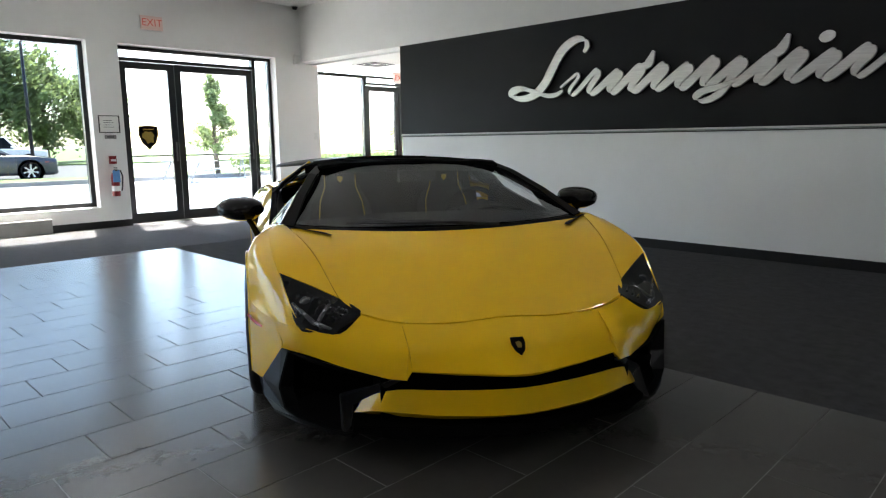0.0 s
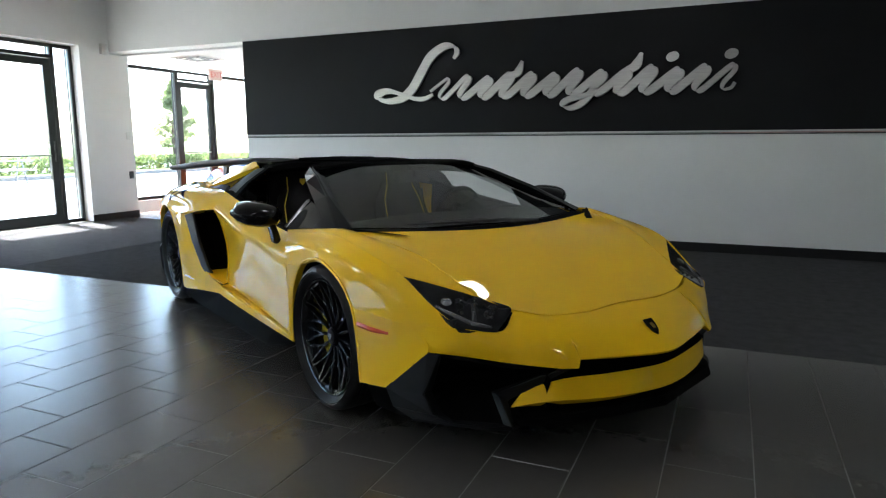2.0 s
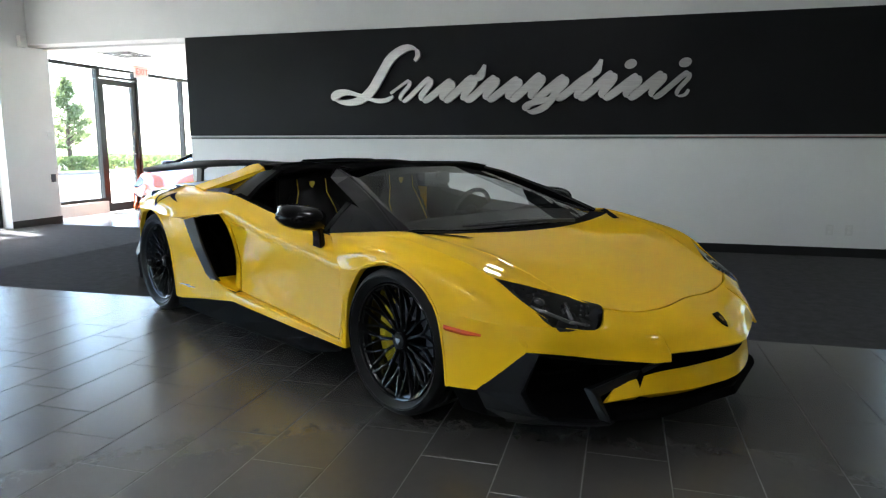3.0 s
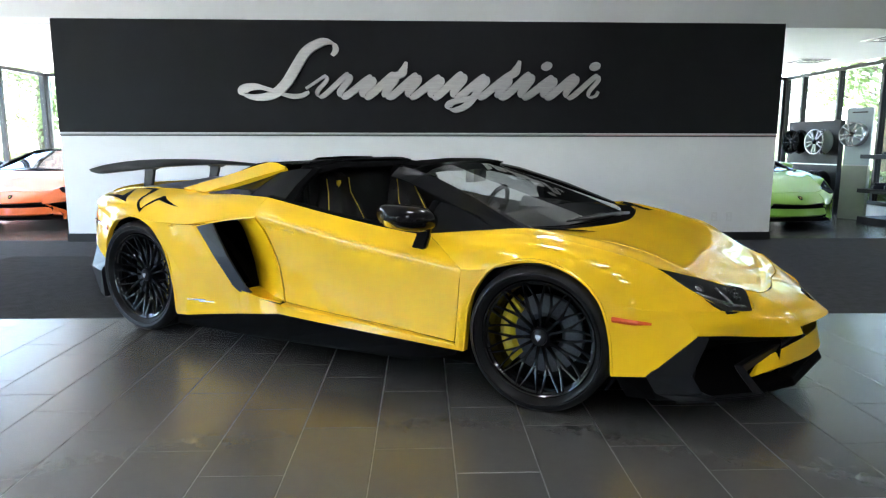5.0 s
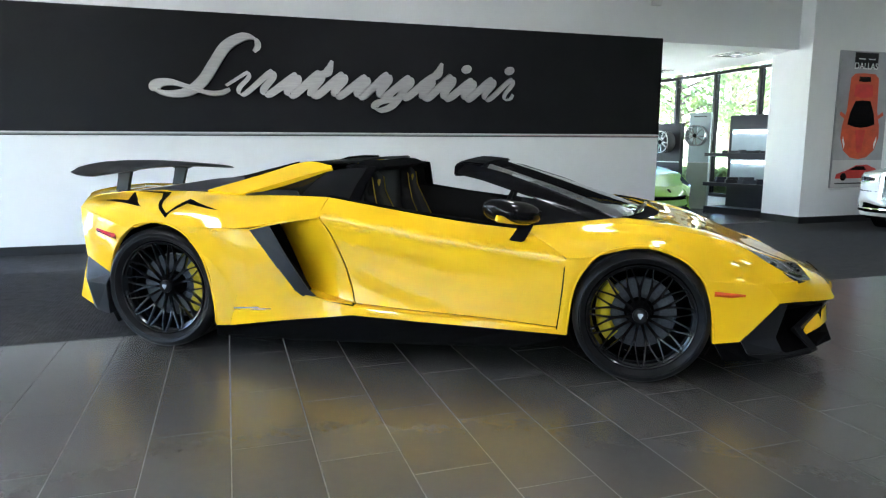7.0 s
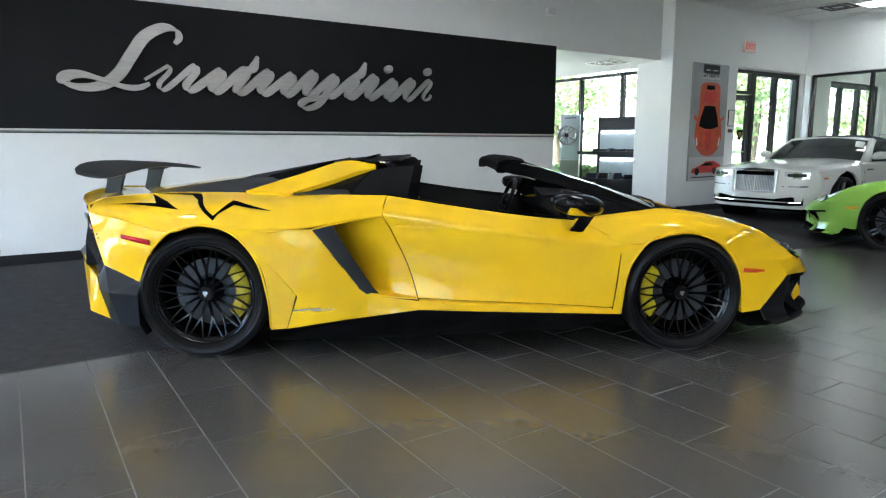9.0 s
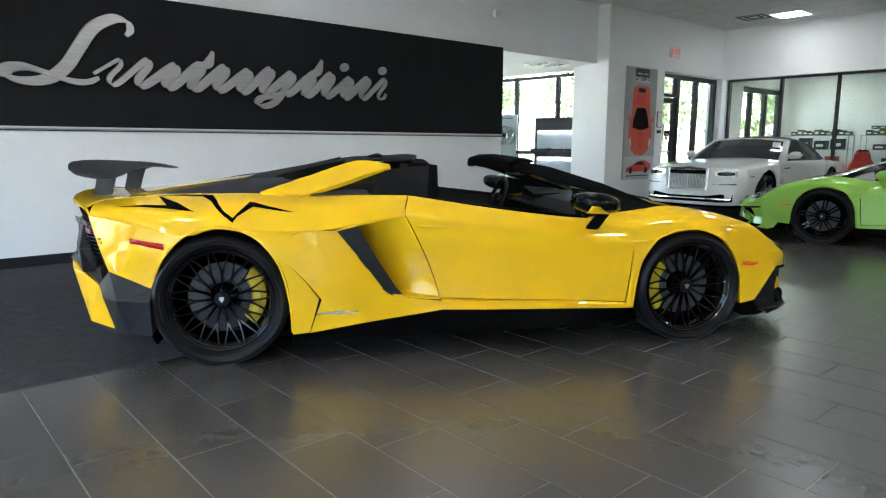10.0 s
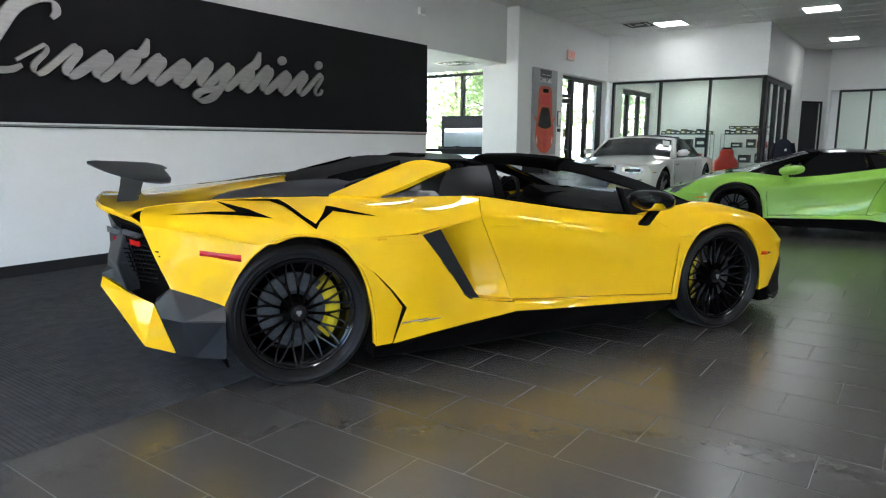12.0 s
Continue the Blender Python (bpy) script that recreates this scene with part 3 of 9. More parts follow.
def poly(name, pts, material, parent, side=1, label="", thick=0.006, out=(0, 1, 0)):
    """A flat many-sided plate with thickness, its corners in (ahead, right, up)."""
    bm = bmesh.new()
    o = Vector(out)
    lo = [bm.verts.new((s, -w * side, z)) for s, w, z in pts]
    hi = [bm.verts.new((s + o.x * thick, -(w + o.y * thick) * side, z + o.z * thick)) for s, w, z in pts]
    n = len(pts)
    bm.faces.new(lo)
    bm.faces.new(hi)
    for i in range(n):
        bm.faces.new((lo[i], lo[(i + 1) % n], hi[(i + 1) % n], hi[i]))
    bmesh.ops.recalc_face_normals(bm, faces=bm.faces[:])
    return part(name, bm, material, parent, label)


def block(name, secs, material, parent, side=1, label="", bevel=0.0, smooth=False):
    """A solid lofted through closed sections of equal point count, in (ahead, right, up)."""
    bm = bmesh.new()
    rings = [[bm.verts.new((s, -w * side, z)) for s, w, z in sec] for sec in secs]
    n = len(secs[0])
    for a, b in zip(rings, rings[1:]):
        for i in range(n):
            bm.faces.new((a[i], a[(i + 1) % n], b[(i + 1) % n], b[i]))
    bm.faces.new(rings[0])
    bm.faces.new(rings[-1])
    bmesh.ops.recalc_face_normals(bm, faces=bm.faces[:])
    return part(name, bm, material, parent, label, bevel=bevel, smooth=smooth)


WHEELS = {}


def wheel_meshes(radius, width, rim_r, key, spokes=15):
    """Meshes of one wheel facing +y: rim with spokes, tyre, disc, caliper, cap. Kept for the other cars."""
    if key in WHEELS:
        return WHEELS[key]
    h = width / 2
    out = {}
    bm = bmesh.new()
    prof = [(rim_r + 0.004, h - 0.030), (rim_r + 0.014, h - 0.016), (rim_r + 0.026, h - 0.004), (rim_r + 0.030, h - 0.001), (rim_r + 0.034, h - 0.003), (radius - 0.032, h + 0.004), (radius - 0.016, h - 0.006),
            (radius - 0.004, h - 0.022), (radius, h - 0.045)]
    for o in (0.33, 0.11, -0.11, -0.33):
        prof += [(radius, o * width + 0.008), (radius - 0.008, o * width + 0.006), (radius - 0.008, o * width - 0.006), (radius, o * width - 0.008)]
    prof += [(radius, -h + 0.045), (radius - 0.006, -h + 0.02), (radius - 0.04, -h), (rim_r + 0.01, -h + 0.01), (rim_r - 0.004, -h + 0.04)]
    lathe(bm, prof, 72)
    out["tyre"] = bm
    bm = bmesh.new()
    lathe(bm, [(rim_r + 0.006, h - 0.028), (rim_r - 0.001, h - 0.020), (rim_r - 0.008, h - 0.024), (rim_r - 0.011, h - 0.034), (rim_r - 0.020, h - 0.040), (rim_r - 0.026, h - 0.06), (rim_r - 0.03, -h + 0.05), (rim_r, -h + 0.03), (rim_r + 0.004, -h + 0.04)], 72)
    out["wheel"] = bm
    bm = bmesh.new()
    lathe(bm, [(0.0, h - 0.056), (0.034, h - 0.056), (0.038, h - 0.060), (0.046, h - 0.064), (0.058, h - 0.085), (0.062, h - 0.135)], 40)
    out["hub"] = bm
    # one Y spoke: a stem from the hub, then two arms that meet their neighbours' arms in pairs at the rim
    bm = bmesh.new()
    for da in (-0.168, 0.168):
        prev = None
        for u, wd in ((0, 0.0070), (0.22, 0.0068), (0.42, 0.0076), (0.52, 0.0072), (0.62, 0.0052), (0.80, 0.0046), (1.0, 0.0052)):
            r = 0.036 + u * (rim_r - 0.050)
            ang = da * (max(0, u - 0.44) / 0.56) ** 0.8
            y = h - 0.070 - 0.016 * math.sin(math.pi * u) + 0.036 * u
            t = Vector((-math.sin(ang), 0, math.cos(ang)))
            c = Vector((r * math.cos(ang), y, r * math.sin(ang)))
            ring = [bm.verts.new(c + t * wd), bm.verts.new(c + t * wd * 0.5 + Vector((0, 0.005, 0))), bm.verts.new(c - t * wd * 0.5 + Vector((0, 0.005, 0))), bm.verts.new(c - t * wd),
                    bm.verts.new(c - t * wd * 0.6 + Vector((0, -0.020, 0))), bm.verts.new(c + t * wd * 0.6 + Vector((0, -0.020, 0)))]
            if prev:
                for j in range(6):
                    bm.faces.new((prev[j], prev[(j + 1) % 6], ring[(j + 1) % 6], ring[j]))
            prev = ring
        bm.faces.new(prev)
    bmesh.ops.recalc_face_normals(bm, faces=bm.faces[:])
    out["spoke"] = bm
    # a plainer spoke for the other cars: two slim bars side by side
    bm = bmesh.new()
    for dw in (-0.017, 0.017):
        rings = []
        for r, wd, y in ((0.03, 0.011, h - 0.070), (rim_r * 0.5, 0.009, h - 0.072), (rim_r - 0.012, 0.010, h - 0.040)):
            c = dw * (0.6 + 0.8 * r / rim_r)
            rings.append([bm.verts.new((r, y, c + wd)), bm.verts.new((r, y, c - wd)), bm.verts.new((r, y - 0.022, c - wd * 0.6)), bm.verts.new((r, y - 0.022, c + wd * 0.6))])
        for a, b in zip(rings, rings[1:]):
            for j in range(4):
                bm.faces.new((a[j], a[(j + 1) % 4], b[(j + 1) % 4], b[j]))
        bm.faces.new(rings[-1])
    bmesh.ops.recalc_face_normals(bm, faces=bm.faces[:])
    out["twin_spoke"] = bm
    bm = bmesh.new()
    lathe(bm, [(0.075, h - 0.155), (0.10, h - 0.128), (rim_r * 0.68, h - 0.128), (rim_r * 0.68, h - 0.165), (0.075, h - 0.165)], 60)
    out["brake_disc"] = bm
    bm = bmesh.new()
    # curved caliper with two raised pads, at the +x side
    for r0, r1, o0, o1, a0, a1 in ((rim_r * 0.54, rim_r * 0.82, h - 0.20, h - 0.108, -0.78, 0.78), (rim_r * 0.55, rim_r * 0.77, h - 0.110, h - 0.098, -0.70, -0.29), (rim_r * 0.55, rim_r * 0.77, h - 0.110, h - 0.098, -0.20, 0.20), (rim_r * 0.55, rim_r * 0.77, h - 0.110, h - 0.098, 0.29, 0.70)):
        n, rings = 10, []
        for i in range(n + 1):
            a = a0 + (a1 - a0) * i / n
            rings.append([bm.verts.new((r * math.cos(a), o, r * math.sin(a))) for r, o in ((r0, o0), (r1, o0), (r1, o1 - 0.012), (r1 - 0.012, o1), (r0 + 0.012, o1), (r0, o1 - 0.012))])
        for a, b in zip(rings, rings[1:]):
            for j in range(6):
                bm.faces.new((a[j], a[(j + 1) % 6], b[(j + 1) % 6], b[j]))
        bm.faces.new(rings[0])
        bm.faces.new(rings[-1])
    bmesh.ops.recalc_face_normals(bm, faces=bm.faces[:])
    out["brake_caliper"] = bm
    bm = bmesh.new()
    lathe(bm, [(0.0, h - 0.046), (0.030, h - 0.047), (0.037, h - 0.050), (0.039, h - 0.060)], 32)
    out["centre_cap"] = bm
    bm = bmesh.new()
    prism(bm, [(-0.012, 0.014), (0.012, 0.014), (0.013, 0.002), (0.0, -0.017), (-0.013, 0.002)], 1, h - 0.0465, h - 0.043)
    out["emblem"] = bm
    mats = {"tyre": M_TYRE, "wheel": M_RIM, "hub": M_MATTE, "spoke": M_RIM, "twin_spoke": M_BLACK, "brake_disc": M_DISC, "brake_caliper": M_CALIPER, "centre_cap": M_AERO, "emblem": M_SILVER}
    done = {}
    for k, bm in out.items():
        me = bpy.data.meshes.new(k)
        bm.to_mesh(me)
        bm.free()
        me.materials.append(mats[k])
        for p in me.polygons:
            p.use_smooth = True
        me.set_sharp_from_angle(angle=radians(35))
        done[k] = me
    WHEELS[key] = done
    return done


def add_wheel(car, s, w, z, key, side, ahead, turn=0.0, dims=None, caliper=True):
    """side 1: the car's right. ahead: the caliper sits at the front (1) or the back (-1) of the disc."""
    meshes = wheel_meshes(*dims, key)
    wh = new("wheel", meshes["wheel"])
    wh.parent = car
    # the meshes face +y: turn them half round for the right-hand side
    wh.matrix_basis = pose(s, -w * side, z, 0, 0, 180 if side == 1 else 0) @ pose(0, 0, 0, 0, turn, 0)
    count = 15 if caliper else 8
    for k in range(count):
        sp = new("spoke", meshes["spoke" if caliper else "twin_spoke"])
        sp.parent = wh
        sp.matrix_basis = pose(0, 0, 0, 0, 360 / count * k, 0)
    for k in ("hub", "tyre", "brake_disc", "brake_caliper", "centre_cap", "emblem"):
        if k == "brake_caliper" and not caliper:
            continue
        ob = new(k, meshes[k])
        ob.parent = wh
        face = ahead * (-1 if side == 1 else 1)
        if k == "brake_caliper":
            ob.matrix_basis = pose(0, 0, 0, 0, -turn + (0 if face == 1 else 180), 0)
            tagged(ob, "bright yellow brake caliper")
        elif k in ("centre_cap", "emblem"):
            ob.matrix_basis = pose(0, 0, 0, 0, -turn, 0)
    return wh


# nets of the right-hand body side: (ahead, right, up)
HOOD = [[(0.878, 0, 0.5354), (0.888, 0.2, 0.5294), (0.863, 0.4, 0.5375), (0.804, 0.540, 0.568)],
        [(0.714, 0, 0.5947), (0.714, 0.25, 0.5909), (0.697, 0.45, 0.5972), (0.671, 0.612, 0.6095)],
        [(0.42, 0, 0.7057), (0.4, 0.28, 0.7117), (0.38, 0.5, 0.7259), (0.35, 0.685, 0.740)],
        [(0.15, 0, 0.785), (0.12, 0.28, 0.788), (0.06, 0.55, 0.798), (-0.02, 0.770, 0.805)]]
NOSE = [[(0.884, 0, 0.5314), (0.894, 0.2, 0.5254), (0.886, 0.30, 0.5285), (0.869, 0.4, 0.534)],
        [(1.039, 0, 0.4656), (1.017, 0.2, 0.4626), (1.001, 0.30, 0.4623), (0.98, 0.395, 0.4629)],
        [(1.143, 0, 0.388), (1.095, 0.2, 0.391), (1.063, 0.30, 0.394), (1.028, 0.395, 0.397)]]
FANG = [[(0.869, 0.4, 0.534), (0.85, 0.475, 0.547), (0.81, 0.544, 0.564)],
        [(0.985, 0.402, 0.4652), (0.953, 0.480, 0.4682), (0.905, 0.56, 0.4744)],
        [(1.042, 0.418, 0.371), (1.028, 0.445, 0.371), (1.012, 0.475, 0.371)]]
CHEEK = [[(0.81, 0.544, 0.564), (0.905, 0.56, 0.4744), (1.012, 0.475, 0.371)],
         [(0.848, 0.635, 0.506), (0.881, 0.635, 0.4496), (0.896, 0.615, 0.388)],
         [(0.761, 0.766, 0.519), (0.776, 0.752, 0.4615), (0.766, 0.735, 0.4039)],
         [(0.588, 0.862, 0.5097), (0.633, 0.852, 0.4558), (0.66, 0.841, 0.415)]]
CORNER = [[(0.588, 0.862, 0.5097), (0.437, 0.925, 0.5235), (0.283, 0.968, 0.545)],
          [(0.66, 0.841, 0.415), (0.473, 0.925, 0.405), (0.325, 0.972, 0.40)],
          [(0.473, 0.922, 0.233), (0.409, 0.948, 0.231), (0.345, 0.968, 0.228)]]
FENDER_TOP = [[(0.671, 0.618, 0.6095), (0.579, 0.72, 0.6473), (0.477, 0.838, 0.6866)],
              [(0.35, 0.690, 0.740), (0.335, 0.77, 0.746), (0.31, 0.86, 0.738)],
              [(-0.02, 0.776, 0.805), (-0.02, 0.82, 0.812), (-0.02, 0.875, 0.792)],
              [(-0.16, 0.812, 0.812), (-0.20, 0.845, 0.808), (-0.25, 0.885, 0.785)],
              [(-0.62, 0.872, 0.762), (-0.605, 0.876, 0.758), (-0.59, 0.881, 0.752)]]
FENDER_SIDE = [[(0.761, 0.766, 0.519), (0.669, 0.824, 0.5155), (0.588, 0.862, 0.5097)],
               [(0.606, 0.812, 0.6067), (0.527, 0.870, 0.5737), (0.437, 0.925, 0.5235)],
               [(0.477, 0.838, 0.6866), (0.409, 0.900, 0.6444), (0.283, 0.968, 0.545)],
               [(0.31, 0.860, 0.738), (0.26, 0.930, 0.705), (0.19, 0.974, 0.632)],
               [(-0.02, 0.875, 0.792), (-0.01, 0.945, 0.757), (0, 0.982, 0.698)],
               [(-0.25, 0.885, 0.785), (-0.25, 0.948, 0.735), (-0.225, 0.976, 0.640)],
               [(-0.59, 0.881, 0.752), (-0.47, 0.945, 0.690), (-0.372, 0.981, 0.624)]]
FENDER_BACK = [[(-0.372, 0.981, 0.624), (-0.30, 0.981, 0.630), (-0.225, 0.976, 0.640)],
               [(-0.385, 0.981, 0.45), (-0.362, 0.982, 0.45), (-0.335, 0.973, 0.46)],
               [(-0.408, 0.968, 0.250), (-0.387, 0.973, 0.24), (-0.364, 0.966, 0.228)]]
DOOR = [[(-0.594, 0.880, 0.752), (-0.85, 0.870, 0.774), (-1.2, 0.860, 0.820), (-1.684, 0.850, 0.897)],
        [(-0.474, 0.942, 0.690), (-0.85, 0.926, 0.724), (-1.2, 0.913, 0.770), (-1.700, 0.896, 0.848)],
        [(-0.376, 0.981, 0.622), (-0.80, 0.966, 0.667), (-1.2, 0.952, 0.717), (-1.708, 0.929, 0.792)],
        [(-0.382, 0.980, 0.560), (-0.80, 0.951, 0.590), (-1.2, 0.932, 0.630), (-1.660, 0.900, 0.705)],
        [(-0.391, 0.976, 0.46), (-0.80, 0.940, 0.480), (-1.2, 0.920, 0.505), (-1.585, 0.890, 0.545)],
        [(-0.402, 0.972, 0.35), (-0.80, 0.941, 0.370), (-1.2, 0.922, 0.390), (-1.538, 0.904, 0.415)],
        [(-0.412, 0.968, 0.266), (-0.80, 0.946, 0.287), (-1.2, 0.932, 0.303), (-1.515, 0.918, 0.320)]]
SILL = [[(-0.412, 0.966, 0.262), (-0.80, 0.943, 0.2845), (-1.2, 0.930, 0.3005), (-1.51, 0.916, 0.3175)],
        [(-0.410, 0.972, 0.252), (-0.80, 0.973, 0.279), (-1.2, 0.968, 0.295), (-1.51, 0.966, 0.312)],
        [(-0.36, 0.968, 0.226), (-0.80, 0.982, 0.243), (-1.2, 0.987, 0.256), (-1.51, 0.988, 0.268)]]
SCOOP = [[(-1.712, 0.927, 0.790), (-1.85, 0.880, 0.772), (-2.05, 0.74, 0.748)],
         [(-1.664, 0.899, 0.703), (-1.80, 0.848, 0.69), (-2.02, 0.71, 0.67)],
         [(-1.589, 0.889, 0.543), (-1.73, 0.838, 0.53), (-1.94, 0.72, 0.51)],
         [(-1.542, 0.903, 0.413), (-1.67, 0.865, 0.41), (-1.87, 0.76, 0.40)],
         [(-1.519, 0.917, 0.320), (-1.63, 0.895, 0.335), (-1.82, 0.80, 0.352)]]
SCOOP_ROOF = [[(-1.712, 0.929, 0.793), (-1.90, 0.985, 0.770), (-2.09, 1.018, 0.728)],
              [(-1.85, 0.870, 0.773), (-1.95, 0.80, 0.758), (-2.10, 0.74, 0.740)]]
SCOOP_FLOOR = [[(-1.519, 0.955, 0.318), (-1.65, 0.977, 0.335), (-1.80, 0.985, 0.360)],
               [(-1.535, 0.917, 0.322), (-1.65, 0.885, 0.338), (-1.82, 0.80, 0.352)]]
QUARTER_LOW = [[(-1.51, 0.967, 0.313), (-1.65, 0.977, 0.333), (-1.80, 0.985, 0.360)],
               [(-1.51, 0.988, 0.268), (-1.65, 0.990, 0.250), (-1.80, 0.992, 0.232)]]
QUARTER = [[(-2.09, 1.018, 0.728), (-2.30, 1.024, 0.722), (-2.50, 1.008, 0.686)],
           [(-2.02, 1.017, 0.640), (-2.22, 1.031, 0.632), (-2.435, 1.012, 0.615)],
           [(-1.95, 1.013, 0.550), (-2.13, 1.033, 0.545), (-2.335, 1.022, 0.545)]]
QUARTER_MID = [[(-1.95, 1.013, 0.550), (-2.13, 1.033, 0.545), (-2.335, 1.022, 0.545)],
               [(-1.878, 1.002, 0.455), (-2.06, 1.027, 0.452), (-2.245, 1.032, 0.450)],
               [(-1.80, 0.985, 0.360), (-1.98, 1.015, 0.360), (-2.174, 1.030, 0.358)]]
QUARTER_FOOT = [[(-1.80, 0.985, 0.360), (-1.98, 1.015, 0.360), (-2.174, 1.030, 0.358)],
                [(-1.80, 0.989, 0.300), (-1.99, 1.010, 0.282), (-2.205, 1.020, 0.272)],
                [(-1.80, 0.992, 0.232), (-2.0, 1.000, 0.207), (-2.240, 1.006, 0.172)]]
STEP = [(-2.435, 1.012, 0.615), (-2.335, 1.022, 0.545), (-2.245, 1.032, 0.450), (-2.174, 1.030, 0.358), (-2.205, 1.020, 0.272), (-2.240, 1.006, 0.172)]
STEP_IN = [(-2.435, 1.012, 0.615), (-2.337, 1.014, 0.545), (-2.253, 1.006, 0.450), (-2.188, 0.998, 0.358), (-2.213, 0.996, 0.272), (-2.243, 0.996, 0.172)]
ARCH_EDGE = [(-2.435, 1.012, 0.615), (-2.385, 1.005, 0.545), (-2.352, 1.004, 0.450), (-2.340, 1.003, 0.358), (-2.336, 1.000, 0.272), (-2.331, 0.997, 0.165)]
FACET_UP = [[a, b] for a, b in zip(STEP_IN[:4], ARCH_EDGE[:4])]
FACET_LOW = [[a, b] for a, b in zip(STEP_IN[3:], ARCH_EDGE[3:])]
HAUNCH = [[(-1.688, 0.850, 0.897), (-1.705, 0.892, 0.848), (-1.712, 0.929, 0.793)],
          [(-2.0, 0.800, 0.900), (-1.98, 0.915, 0.850), (-1.93, 0.992, 0.768)],
          [(-2.3, 0.760, 0.902), (-2.28, 0.930, 0.850), (-2.20, 1.023, 0.730)],
          [(-2.57, 0.722, 0.908), (-2.57, 0.945, 0.845), (-2.57, 1.014, 0.735)],
          [(-2.70, 0.713, 0.908), (-2.71, 0.943, 0.843), (-2.71, 1.010, 0.751)],
          [(-2.85, 0.705, 0.906), (-2.87, 0.935, 0.838), (-2.87, 1.002, 0.712)],
          [(-3.1, 0.680, 0.895), (-3.12, 0.860, 0.840), (-3.12, 0.930, 0.770)],
          [(-3.36, 0.610, 0.868), (-3.38, 0.70, 0.845), (-3.38, 0.775, 0.800)]]
HAUNCH_LIP = [[(-2.20, 1.023, 0.730), (-2.42, 1.021, 0.732), (-2.57, 1.014, 0.735)],
              [(-2.30, 1.022, 0.722), (-2.41, 1.017, 0.700), (-2.50, 1.008, 0.686)]]
REAR_SIDE = [[(-3.38, 0.775, 0.800), (-3.12, 0.930, 0.770), (-2.87, 1.002, 0.712)],
             [(-3.33, 0.825, 0.66), (-3.14, 0.930, 0.64), (-2.985, 0.986, 0.57)],
             [(-3.27, 0.874, 0.515), (-3.15, 0.925, 0.475), (-3.04, 0.957, 0.430)]]
SAIL = [[(-1.765, 0.605, 1.064), (-1.95, 0.570, 1.084), (-2.22, 0.640, 1.004), (-2.495, 0.760, 0.919)],
        [(-1.760, 0.634, 1.048), (-1.90, 0.674, 1.010), (-2.08, 0.742, 0.954), (-2.254, 0.800, 0.902)]]
DECK = [[(-2.55, 0, 0.985), (-2.60, 0.32, 0.965), (-2.72, 0.60, 0.915), (-2.85, 0.705, 0.908)],
        [(-3.05, 0, 0.925), (-3.06, 0.32, 0.917), (-3.08, 0.55, 0.903), (-3.1, 0.680, 0.897)],
        [(-3.38, 0, 0.885), (-3.38, 0.28, 0.880), (-3.37, 0.48, 0.873), (-3.36, 0.610, 0.870)],
        [(-3.60, 0, 0.892), (-3.60, 0.24, 0.880), (-3.56, 0.46, 0.862), (-3.44, 0.66, 0.835)]]
TAIL_LIP = [[(-3.60, 0, 0.892), (-3.60, 0.24, 0.880), (-3.56, 0.46, 0.862), (-3.44, 0.66, 0.835), (-3.38, 0.775, 0.800)],
            [(-3.57, 0, 0.855), (-3.57, 0.24, 0.845), (-3.53, 0.46, 0.828), (-3.42, 0.66, 0.806), (-3.375, 0.77, 0.785)]]
COVER = [[(-1.56, 0, 1.112), (-1.56, 0.3, 1.110), (-1.62, 0.56, 1.090)],
         [(-2.0, 0, 1.085), (-2.0, 0.28, 1.080), (-1.98, 0.565, 1.080)],
         [(-2.3, 0, 1.035), (-2.3, 0.27, 1.025), (-2.25, 0.585, 0.985)],
         [(-2.58, 0, 0.985), (-2.63, 0.32, 0.962), (-2.52, 0.64, 0.915)]]
COVER_SIDE = [[(-2.25, 0.58, 0.990), (-2.38, 0.63, 0.955), (-2.40, 0.70, 0.912)],
              [(-2.62, 0.42, 0.972), (-2.72, 0.55, 0.938), (-2.72, 0.70, 0.910)],
              [(-2.95, 0.42, 0.922), (-3.02, 0.54, 0.912), (-3.05, 0.63, 0.904)]]
SCREEN = [[(0.06, 0, 0.800), (0.03, 0.3, 0.800), (-0.04, 0.55, 0.803), (-0.15, 0.76, 0.812)],
          [(-0.42, 0, 0.955), (-0.43, 0.3, 0.953), (-0.46, 0.5, 0.945), (-0.52, 0.665, 0.925)],
          [(-0.86, 0, 1.090), (-0.87, 0.26, 1.088), (-0.89, 0.42, 1.078), (-0.92, 0.535, 1.062)]]


